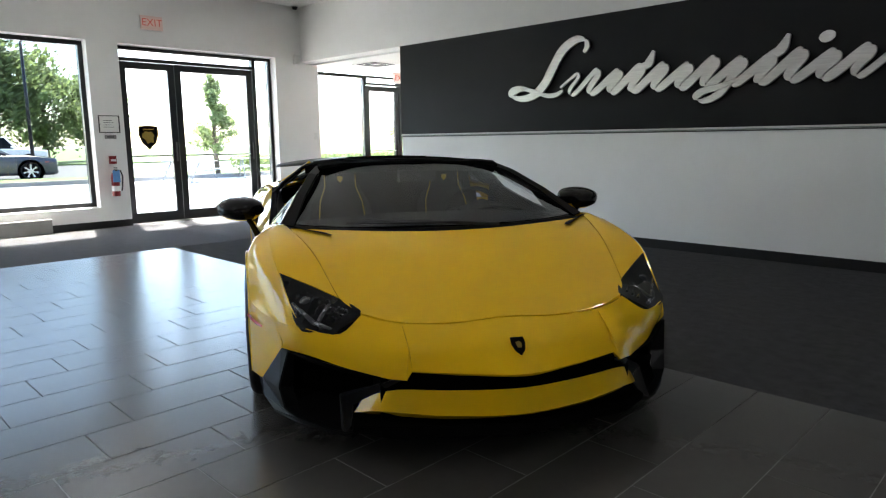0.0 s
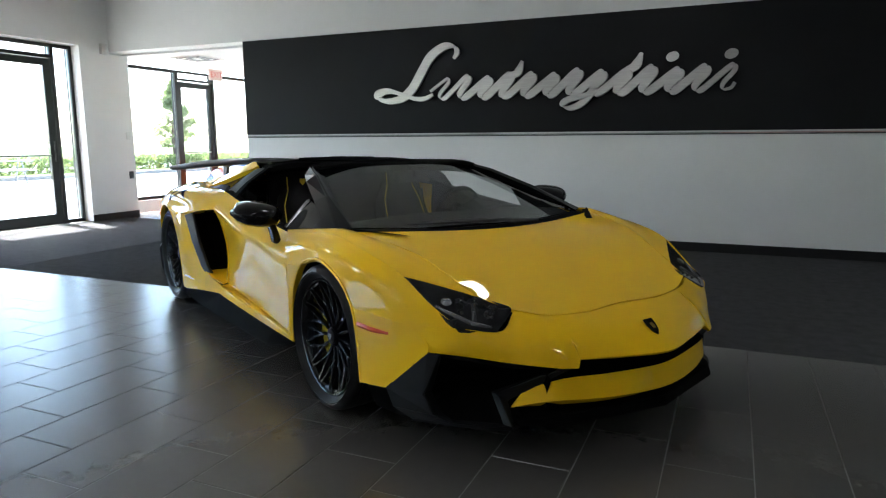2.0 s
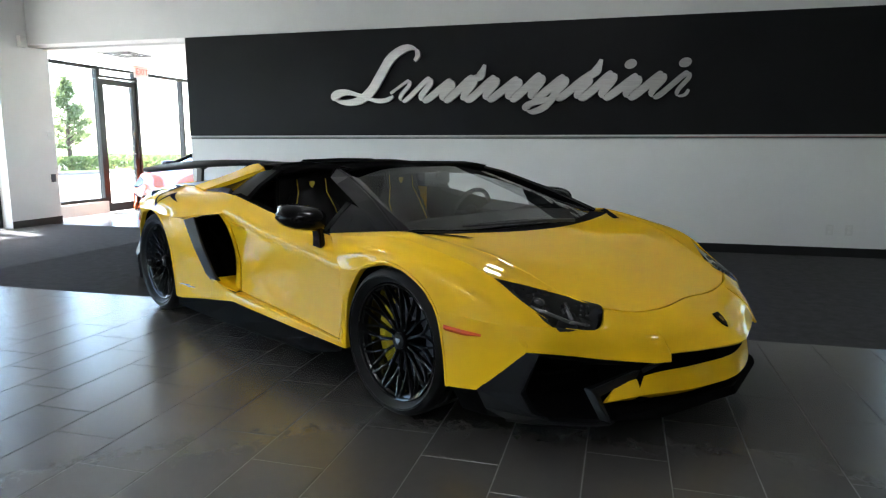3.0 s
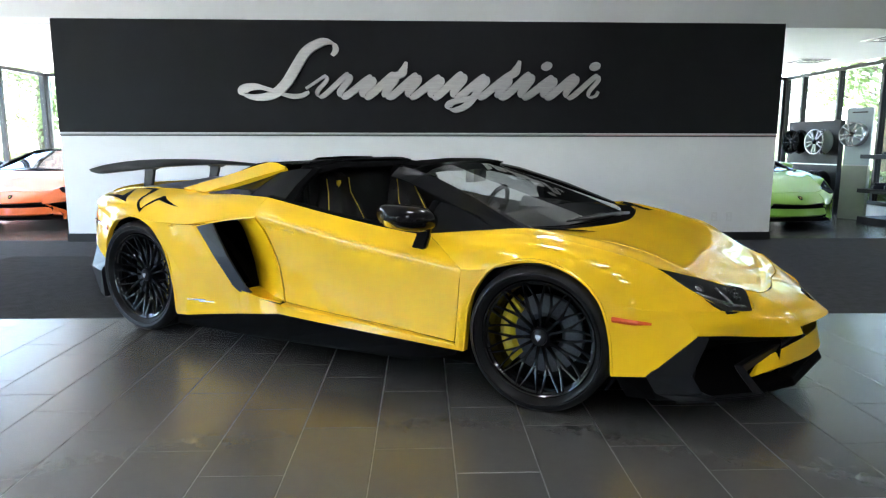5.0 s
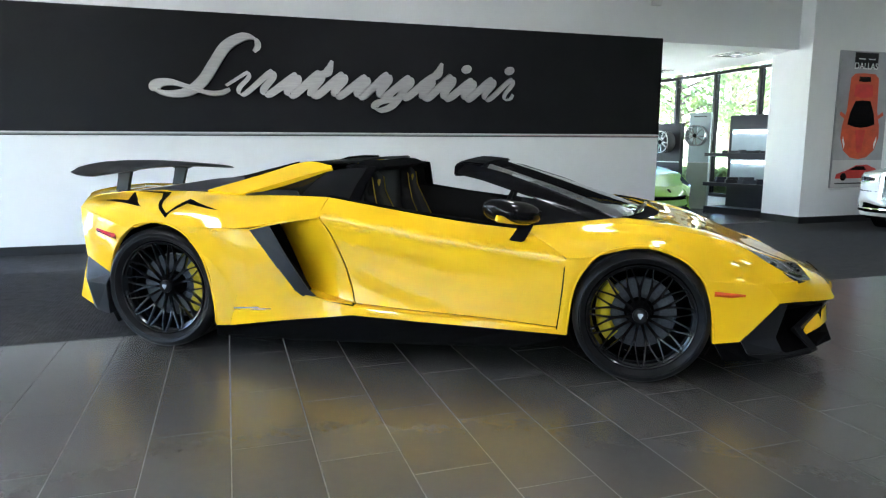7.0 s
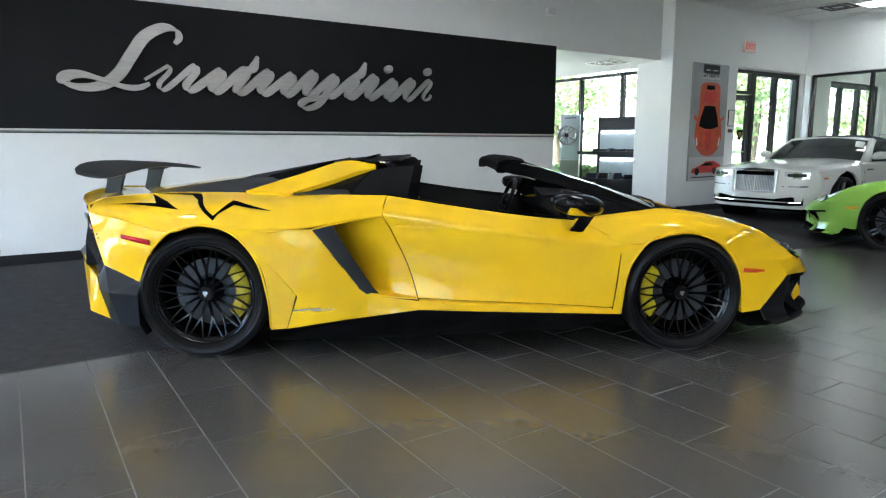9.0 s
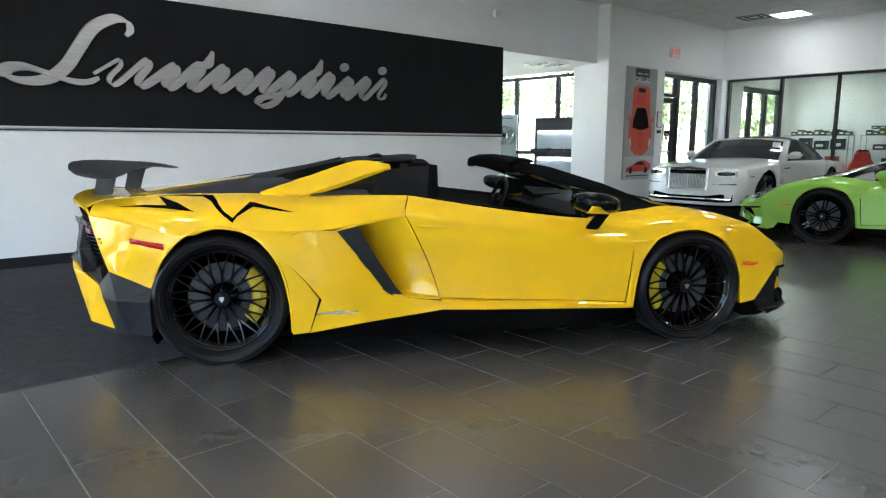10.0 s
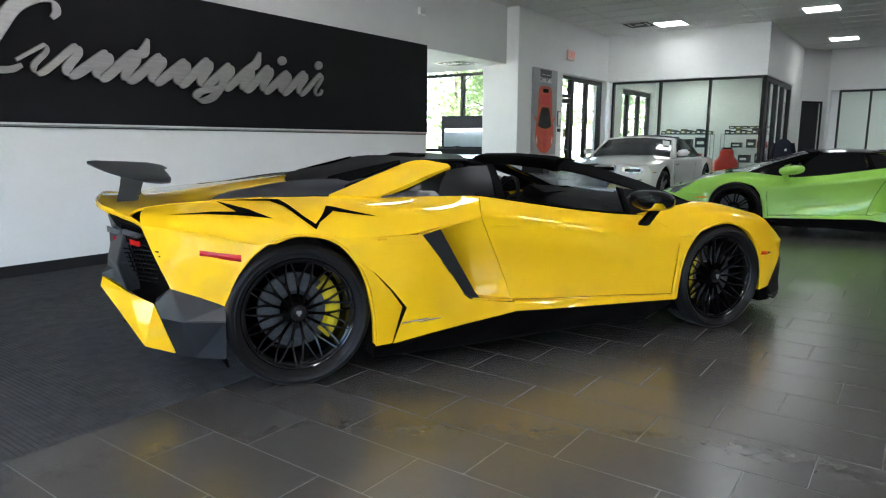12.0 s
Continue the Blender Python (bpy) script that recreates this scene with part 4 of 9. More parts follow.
def side_panels(car, side, paint, full):
    """Body panels of one side; full: with the finer parts."""
    fender = panel("fender", [FENDER_TOP, FENDER_SIDE, FENDER_BACK], paint, car, side, nu=24, fair=8)
    panel("bumper_corner", [FANG, CHEEK, CORNER], paint, car, side, fair=6)
    door = panel("door", [DOOR], paint, car, side, nu=30, nv=30, fair=8)
    panel("sill", [SILL], paint, car, side, nu=6, nv=16)
    q = panel("rear_fender", [HAUNCH, HAUNCH_LIP, QUARTER, QUARTER_MID, QUARTER_FOOT, QUARTER_LOW, REAR_SIDE], paint, car, side, nu=22, fair=6)
    panel("fender_facet", [FACET_UP, FACET_LOW], paint, car, side, nu=10, nv=6, thick=0.006)
    block("fender_slot", [[tuple(Vector(a) - Vector((0.002, 0.003, 0))), b, (b[0] + 0.02, b[1] - 0.012, b[2])] for a, b in zip(STEP[1:], STEP_IN[1:])], M_MATTE, car, side, "black slot behind the fender ridge")
    panel("air_scoop", [SCOOP, SCOOP_ROOF, SCOOP_FLOOR], paint, car, side, inward=(-1.6, 1.5, 0.5), thick=0.008, fair=10)
    panel("buttress", [SAIL], paint, car, side, nu=8, nv=16, thick=0.03)
    # blade at the back edge of the scoop
    block("scoop_blade", [[(-2.092, 1.022, 0.726), (-1.978, 1.000, 0.751), (-1.986, 0.982, 0.748), (-2.090, 0.996, 0.722)],
                          [(-1.955, 1.019, 0.550), (-1.868, 0.996, 0.560), (-1.878, 0.976, 0.560), (-1.956, 0.994, 0.550)],
                          [(-1.842, 0.998, 0.392), (-1.762, 0.976, 0.392), (-1.772, 0.956, 0.392), (-1.846, 0.974, 0.390)],
                          [(-1.795, 0.990, 0.357), (-1.720, 0.962, 0.345), (-1.730, 0.942, 0.350), (-1.800, 0.964, 0.356)]], M_SATIN, car, side, "satin grey intake blade", bevel=0.004)
    # dark throat behind the blade
    poly("intake_throat", [(-2.10, 0.90, 0.75), (-1.80, 0.86, 0.35), (-1.86, 0.70, 0.35), (-2.10, 0.66, 0.75)], M_MATTE, car, side, "black intake grille")
    panel("intake_lining", [[[(-2.09, 0.990, 0.735), (-1.96, 0.975, 0.55), (-1.815, 0.955, 0.362)], [(-2.16, 0.86, 0.735), (-2.06, 0.85, 0.55), (-1.92, 0.84, 0.362)], [(-2.14, 0.70, 0.735), (-2.04, 0.70, 0.55), (-1.92, 0.70, 0.362)]]], M_MATTE, car, side, "black intake lining", inward=(-1.2, 1.6, 0.5))
    # headlight
    hl = [(0.48, 0.834, 0.6834), (0.669, 0.622, 0.6075), (0.741, 0.562, 0.586), (0.803, 0.548, 0.568), (0.844, 0.652, 0.507), (0.759, 0.774, 0.521)]
    lamp = panel("headlight", [[[hl[0], (0.579, 0.722, 0.6453), hl[1], hl[2]], [hl[0], (0.606, 0.775, 0.6107), (0.726, 0.66, 0.5721), hl[3]], [hl[0], (0.624, 0.802, 0.5936), hl[5], hl[4]]]],
                 M_LENS, car, side, "dark glossy wedge headlight", thick=0.02)
    if full:
        bm = bmesh.new()
        m = Matrix.Translation((0.632, -0.738 * side, 0.581))
        bmesh.ops.create_uvsphere(bm, u_segments=16, v_segments=10, radius=0.030, matrix=m)
        part("projector", bm, M_LENS_DIM, lamp, "bright projector lens", smooth=True)
        bm = bmesh.new()
        for a, b in (((0.633, 0.790, 0.5832), (0.766, 0.715, 0.533)), ((0.766, 0.700, 0.537), (0.697, 0.655, 0.5846)), ((0.766, 0.715, 0.533), (0.816, 0.655, 0.515))):
            tube(bm, [(a[0], -a[1] * side, a[2] - 0.001), (b[0], -b[1] * side, b[2] - 0.001)], 0.0105, 8)
        part("light_guide", bm, M_LENS_DIM, lamp, "pale forked light strip", smooth=True)
        bm = bmesh.new()
        for i in range(5):
            for j in range(3):
                s, w = 0.765 - 0.02 * i + 0.012 * j, 0.595 + 0.012 * i + 0.02 * j
                bmesh.ops.create_uvsphere(bm, u_segments=8, v_segments=6, radius=0.0075, matrix=Matrix.Translation((s, -w * side, 0.574 - 0.013 * j + 0.002 * i)))
        part("reflector_dots", bm, M_LENS, lamp, smooth=True)
    # side marker lamps
    block("side_marker", [[(0.335, 0.972, 0.488), (0.335, 0.976, 0.475), (0.335, 0.965, 0.462)], [(0.409, 0.952, 0.4794), (0.409, 0.954, 0.4665), (0.409, 0.945, 0.4546)],
                          [(0.487, 0.914, 0.4669), (0.487, 0.915, 0.4575), (0.487, 0.908, 0.4481)]], M_AMBER if full else M_AMBER_PALE, car, side, "amber side marker lamp")
    block("rear_marker", [[(-2.965, 0.990, 0.672), (-2.965, 0.998, 0.655), (-2.965, 0.984, 0.636)], [(-3.05, 0.962, 0.682), (-3.05, 0.970, 0.668), (-3.05, 0.958, 0.648)],
                          [(-3.14, 0.932, 0.696), (-3.14, 0.938, 0.684), (-3.14, 0.928, 0.670)]], M_RED_LENS, car, side, "red rear side marker lamp")
    # front intake: dark recess, outer blade, inner blade
    panel("front_intake", [[[(0.98, 0.490, 0.36), (0.888, 0.642, 0.378), (0.761, 0.760, 0.395), (0.66, 0.836, 0.4077)],
                            [(0.766, 0.50, 0.31), (0.671, 0.58, 0.28), (0.597, 0.67, 0.27), (0.579, 0.76, 0.28)],
                            [(0.915, 0.585, 0.150), (0.845, 0.665, 0.138), (0.765, 0.745, 0.136), (0.68, 0.80, 0.150)]]], M_MATTE, car, side, "black front air intake", inward=(-0.5, 0.3, 0.3))
    blade = M_BLADE if full else paint
    if not full:
        panel("intake_cheek", [[[(0.655, 0.842, 0.416), (0.766, 0.738, 0.404), (0.862, 0.648, 0.394)], [(0.57, 0.885, 0.30), (0.69, 0.800, 0.29), (0.790, 0.700, 0.285)],
                                [(0.485, 0.922, 0.205), (0.66, 0.848, 0.190), (0.800, 0.730, 0.180)]]], paint, car, side, "painted bumper cheek")
    block("intake_blade", [[(0.658, 0.843, 0.4159), (0.707, 0.818, 0.4114), (0.683, 0.79, 0.4), (0.642, 0.82, 0.4)],
                           [(0.475, 0.926, 0.236), (0.651, 0.858, 0.246), (0.628, 0.80, 0.24), (0.473, 0.87, 0.236)],
                           [(0.518, 0.918, 0.165), (0.693, 0.838, 0.172), (0.66, 0.78, 0.165), (0.509, 0.85, 0.165)],
                           [(0.597, 0.885, 0.135), (0.756, 0.780, 0.14), (0.716, 0.74, 0.134), (0.579, 0.80, 0.134)]], blade, car, side, "satin black outer intake blade" if full else "painted outer intake blade", bevel=0.004)
    block("splitter_end", [[(0.597, 0.885, 0.14), (0.597, 0.885, 0.124), (0.597, 0.70, 0.124), (0.597, 0.70, 0.14)],
                           [(0.756, 0.785, 0.146), (0.756, 0.785, 0.128), (0.746, 0.62, 0.122), (0.746, 0.62, 0.138)],
                           [(0.866, 0.690, 0.145), (0.866, 0.690, 0.127), (0.848, 0.58, 0.122), (0.848, 0.58, 0.14)],
                           [(0.916, 0.628, 0.142), (0.916, 0.628, 0.128), (0.9, 0.56, 0.124), (0.9, 0.56, 0.14)]], M_AERO, car, side, "satin black splitter wing tip", bevel=0.004)
    block("inner_blade", [[(1.004, 0.456, 0.366), (1.022, 0.430, 0.366), (0.98, 0.42, 0.352), (0.962, 0.45, 0.352)],
                          [(0.822, 0.632, 0.25), (0.838, 0.588, 0.214), (0.79, 0.58, 0.22), (0.786, 0.636, 0.25)],
                          [(0.916, 0.630, 0.14), (0.891, 0.602, 0.15), (0.837, 0.59, 0.14), (0.876, 0.64, 0.134)]], blade, car, side, "satin black inner intake blade", bevel=0.003)
    # black undertray from the wheel arch to the splitter
    block("undertray", [[(0.352, 0.945, 0.226), (0.40, 0.925, 0.135), (0.40, 0.60, 0.135), (0.352, 0.62, 0.226)], [(0.480, 0.905, 0.226), (0.52, 0.895, 0.128), (0.52, 0.60, 0.128), (0.480, 0.62, 0.226)],
                        [(0.640, 0.800, 0.226), (0.66, 0.805, 0.126), (0.66, 0.60, 0.126), (0.640, 0.60, 0.226)]], M_MATTE, car, side, "matte black undertray")
    # side skirt: black aero sill
    block("side_skirt", [[(-0.40, 0.955, 0.225), (-0.40, 0.965, 0.20), (-0.46, 0.96, 0.185), (-0.46, 0.75, 0.185), (-0.40, 0.75, 0.225)],
                         [(-0.60, 0.968, 0.236), (-0.62, 1.015, 0.165), (-0.62, 1.0, 0.148), (-0.62, 0.75, 0.148), (-0.60, 0.75, 0.236)],
                         [(-1.0, 0.972, 0.248), (-1.0, 1.015, 0.150), (-1.0, 1.0, 0.135), (-1.0, 0.75, 0.135), (-1.0, 0.75, 0.248)],
                         [(-1.51, 0.978, 0.266), (-1.50, 1.01, 0.130), (-1.50, 0.995, 0.118), (-1.50, 0.75, 0.118), (-1.51, 0.75, 0.266)],
                         [(-1.80, 0.982, 0.231), (-1.85, 1.0, 0.115), (-1.85, 0.985, 0.105), (-1.85, 0.75, 0.105), (-1.80, 0.75, 0.231)],
                         [(-2.34, 0.985, 0.160), (-2.34, 0.985, 0.105), (-2.34, 0.975, 0.098), (-2.34, 0.75, 0.098), (-2.34, 0.75, 0.160)]], M_MATTE, car, side, "matte black aero side skirt", bevel=0.004)
    # grey rear bumper corner and the painted fin behind it
    block("rear_bumper_corner", [[(-3.04, 0.950, 0.432), (-3.045, 1.000, 0.368), (-3.05, 0.985, 0.185), (-3.06, 0.82, 0.185), (-3.05, 0.80, 0.43)],
                                 [(-3.27, 0.868, 0.517), (-3.222, 0.950, 0.372), (-3.18, 0.930, 0.19), (-3.18, 0.75, 0.19), (-3.26, 0.72, 0.515)],
                                 [(-3.342, 0.806, 0.437), (-3.320, 0.848, 0.374), (-3.258, 0.867, 0.195), (-3.27, 0.70, 0.195), (-3.33, 0.66, 0.44)]], M_SATIN, car, side, "satin grey rear bumper corner", bevel=0.003)
    block("rear_fin", [[(-3.345, 0.812, 0.437), (-3.262, 0.864, 0.202), (-3.30, 0.76, 0.195), (-3.36, 0.74, 0.42)],
                       [(-3.452, 0.672, 0.468), (-3.395, 0.815, 0.238), (-3.40, 0.70, 0.22), (-3.43, 0.63, 0.45)],
                       [(-3.575, 0.500, 0.525), (-3.590, 0.460, 0.470), (-3.54, 0.45, 0.46), (-3.54, 0.47, 0.515)]], paint, car, side, "painted rear diffuser fin", bevel=0.003)
    # door mirror on a stalk
    if full is not None:
        mp = M_BLACK if paint is not M_GREEN else paint
        secs, unders = [], []
        for w, cs, cz, a, b in ((0.925, -0.575, 0.846, 0.034, 0.022), (0.940, -0.600, 0.850, 0.100, 0.046), (0.975, -0.628, 0.853, 0.132, 0.056), (1.025, -0.645, 0.857, 0.140, 0.059),
                                (1.075, -0.665, 0.861, 0.122, 0.055), (1.108, -0.682, 0.865, 0.090, 0.044), (1.125, -0.692, 0.868, 0.036, 0.018)):
            ring = []
            for i in range(24):
                c, d = math.cos(2 * math.pi * i / 24), math.sin(2 * math.pi * i / 24)
                ring.append((cs + a * math.copysign(abs(c) ** 0.75, c), w + 0.03 * c, cz + b * math.copysign(abs(d) ** 0.8, d) - 0.10 * (a * c)))
            secs.append(ring)
            unders.append([(x + (x - cs) * 0.03, y, z - 0.0035) for x, y, z in ring[17:21]])
        mir = block("door_mirror", secs, mp, car, side, "rounded door mirror on a stalk", smooth=True)
        block("mirror_stalk", [[(-0.590, 0.950, 0.690), (-0.670, 0.945, 0.695), (-0.665, 0.905, 0.695), (-0.590, 0.910, 0.690)],
                               [(-0.550, 0.975, 0.760), (-0.625, 0.970, 0.760), (-0.625, 0.938, 0.760), (-0.550, 0.943, 0.760)],
                               [(-0.515, 1.010, 0.830), (-0.590, 1.005, 0.835), (-0.590, 0.975, 0.835), (-0.515, 0.980, 0.830)]], mp, mir, side, bevel=0.008)
        block("mirror_underside", unders, paint, mir, side, "painted mirror underside", smooth=True)
    # handle recess strip
    block("door_handle", [[(-1.36, 0.914, 0.742), (-1.36, 0.930, 0.728), (-1.36, 0.912, 0.720)], [(-1.46, 0.912, 0.758), (-1.46, 0.930, 0.744), (-1.46, 0.910, 0.734)],
                          [(-1.58, 0.908, 0.772), (-1.58, 0.925, 0.760), (-1.58, 0.905, 0.750)]], paint, door, side)
    # quarter window, window frames and the black filler under the buttress
    panel("quarter_window", [[[(-1.895, 0.770, 0.898), (-1.845, 0.700, 0.965), (-1.780, 0.634, 1.030)], [(-1.73, 0.805, 0.885), (-1.70, 0.730, 0.972), (-1.66, 0.645, 1.048)],
                              [(-1.56, 0.838, 0.866), (-1.55, 0.755, 0.962), (-1.535, 0.640, 1.055)]]], M_AERO, car, side, "dark tinted rear quarter window", thick=0.01)
    block("quarter_frame", [[(-1.575, 0.85, 0.878), (-1.510, 0.85, 0.868), (-1.510, 0.82, 0.868), (-1.575, 0.82, 0.878)],
                            [(-1.555, 0.765, 0.965), (-1.500, 0.765, 0.960), (-1.500, 0.735, 0.960), (-1.555, 0.735, 0.965)],
                            [(-1.53, 0.63, 1.064), (-1.480, 0.63, 1.058), (-1.480, 0.60, 1.058), (-1.53, 0.60, 1.064)]], M_MATTE, car, side, bevel=0.004)
    panel("side_duct", [[[(-1.895, 0.770, 0.899), (-1.847, 0.700, 0.966), (-1.782, 0.632, 1.031)], [(-1.985, 0.735, 0.920), (-1.93, 0.680, 0.966), (-1.84, 0.635, 1.018)],
                         [(-2.20, 0.765, 0.905), (-2.08, 0.718, 0.945), (-1.93, 0.665, 0.995)]]], M_BLACK, car, side, "black duct under the buttress", thick=0.01)
    block("duct_ledge", [[(-1.890, 0.800, 0.893), (-1.915, 0.765, 0.926), (-1.90, 0.74, 0.89)], [(-2.03, 0.812, 0.902), (-2.03, 0.770, 0.930), (-2.03, 0.75, 0.89)],
                         [(-2.225, 0.806, 0.900), (-2.225, 0.785, 0.906), (-2.225, 0.77, 0.89)]], M_SATIN, car, side, "satin grey ledge below the duct", bevel=0.002)
    # windscreen pillar
    block("a_pillar", [[(-0.10, 0.745, 0.800), (-0.14, 0.815, 0.812), (-0.26, 0.85, 0.80), (-0.20, 0.76, 0.79)],
                       [(-0.44, 0.67, 0.930), (-0.46, 0.715, 0.945), (-0.57, 0.745, 0.905), (-0.52, 0.68, 0.895)],
                       [(-0.74, 0.585, 1.028), (-0.77, 0.63, 1.045), (-0.87, 0.655, 0.992), (-0.82, 0.60, 0.982)],
                       [(-0.93, 0.53, 1.066), (-0.97, 0.575, 1.085), (-1.03, 0.59, 1.022), (-0.97, 0.53, 1.020)]], M_BLACK, car, side, "gloss black windscreen pillar", bevel=0.008)
    panel("side_glass", [[[(-0.24, 0.838, 0.805), (-0.46, 0.770, 0.880), (-0.62, 0.730, 0.905)], [(-0.45, 0.855, 0.785), (-0.55, 0.80, 0.84), (-0.645, 0.765, 0.87)],
                          [(-0.62, 0.868, 0.762), (-0.66, 0.835, 0.79), (-0.68, 0.80, 0.83)]]], M_GLASS_DARK, car, side, "small dark triangular side window", thick=0.006)
    block("window_post", [[(-0.66, 0.868, 0.757), (-0.70, 0.868, 0.760), (-0.70, 0.845, 0.760), (-0.66, 0.845, 0.757)],
                          [(-0.625, 0.735, 0.905), (-0.665, 0.735, 0.915), (-0.665, 0.705, 0.915), (-0.625, 0.705, 0.905)]], M_BLACK, car, side, bevel=0.003)
    # belt line trim and the inner door card
    block("belt_trim", [[(-0.62, 0.872, 0.760), (-0.62, 0.84, 0.765), (-0.62, 0.83, 0.74)], [(-1.2, 0.860, 0.826), (-1.2, 0.83, 0.832), (-1.2, 0.82, 0.80)],
                        [(-1.69, 0.849, 0.903), (-1.69, 0.81, 0.908), (-1.69, 0.80, 0.88)]], M_MATTE, car, side)
    panel("door_card", [[[(-0.45, 0.855, 0.745), (-0.9, 0.835, 0.783), (-1.73, 0.795, 0.890)], [(-0.45, 0.80, 0.55), (-0.9, 0.77, 0.58), (-1.66, 0.75, 0.62)], [(-0.45, 0.82, 0.30), (-0.9, 0.80, 0.30), (-1.5, 0.80, 0.32)]]],
          M_LEATHER, car, side, "black leather door lining", inward=(-0.8, 2.0, 0.5))
    # flush door handle
    if full:
        block("door_handle", [[(-1.645, 0.89, 0.744), (-1.640, 0.9225, 0.741), (-1.640, 0.9215, 0.727), (-1.645, 0.89, 0.724)], [(-1.415, 0.90, 0.729), (-1.420, 0.9415, 0.726), (-1.420, 0.9405, 0.712), (-1.415, 0.90, 0.709)]], paint, car, side, bevel=0.002)
    # hood vent slot
    block("hood_vent", [[(-0.05, 0.785, 0.817), (-0.105, 0.835, 0.818), (-0.125, 0.81, 0.808), (-0.07, 0.77, 0.806)],
                        [(0.16, 0.60, 0.790), (0.10, 0.64, 0.799), (0.08, 0.62, 0.795), (0.13, 0.585, 0.787)]], M_MATTE, car, side, "black hood vent slot")
    # rolled wheel arch lips
    for mid, pts in ((0.0, [(0.345, 0.968, 0.228), (0.328, 0.972, 0.40), (0.278, 0.970, 0.545), (0.175, 0.976, 0.642), (0.0, 0.982, 0.698), (-0.19, 0.979, 0.660), (-0.29, 0.977, 0.56), (-0.338, 0.974, 0.44), (-0.364, 0.966, 0.228)]),
                     (-2.70, [(-2.332, 0.998, 0.175), (-2.340, 1.003, 0.33), (-2.385, 1.007, 0.530), (-2.475, 1.011, 0.668), (-2.58, 1.014, 0.735), (-2.71, 1.011, 0.752), (-2.84, 1.005, 0.722), (-2.95, 0.992, 0.630), (-3.015, 0.974, 0.52), (-3.042, 0.958, 0.432)])):
        secs = []
        for pt in spline(pts, 48):
            o = Vector((pt.x - mid, 0, pt.z - 0.345)).normalized()
            secs.append([(pt.x + o.x * a, pt.y + b, pt.z + o.z * a) for a, b in ((0.006, -0.0005), (0.003, 0.0018), (-0.004, 0.0018), (-0.007, -0.002), (-0.007, -0.030), (0.006, -0.020))])
        block("arch_lip", secs, paint, car, side)
    # wheel housing liners
    for s, r, w0 in ((0.0, 0.372, 0.925), (-2.70, 0.405, 0.930)):
        bm = bmesh.new()
        rings = []
        for i in range(25):
            a = math.pi * (i / 24 * 1.36 - 0.18)
            rings.append([bm.verts.new((s + (r + k) * math.cos(a), -w * side, 0.34 + (r + k) * math.sin(a))) for w, k in ((w0, -0.012), (w0, 0.0), (0.5, 0.0), (0.5, -0.012))])
        for a, b in zip(rings, rings[1:]):
            for j in range(4):
                bm.faces.new((a[j], a[(j + 1) % 4], b[(j + 1) % 4], b[j]))
        bmesh.ops.recalc_face_normals(bm, faces=bm.faces[:])
        part("wheel_liner", bm, M_MATTE, car, smooth=True)
    return fender, q, door


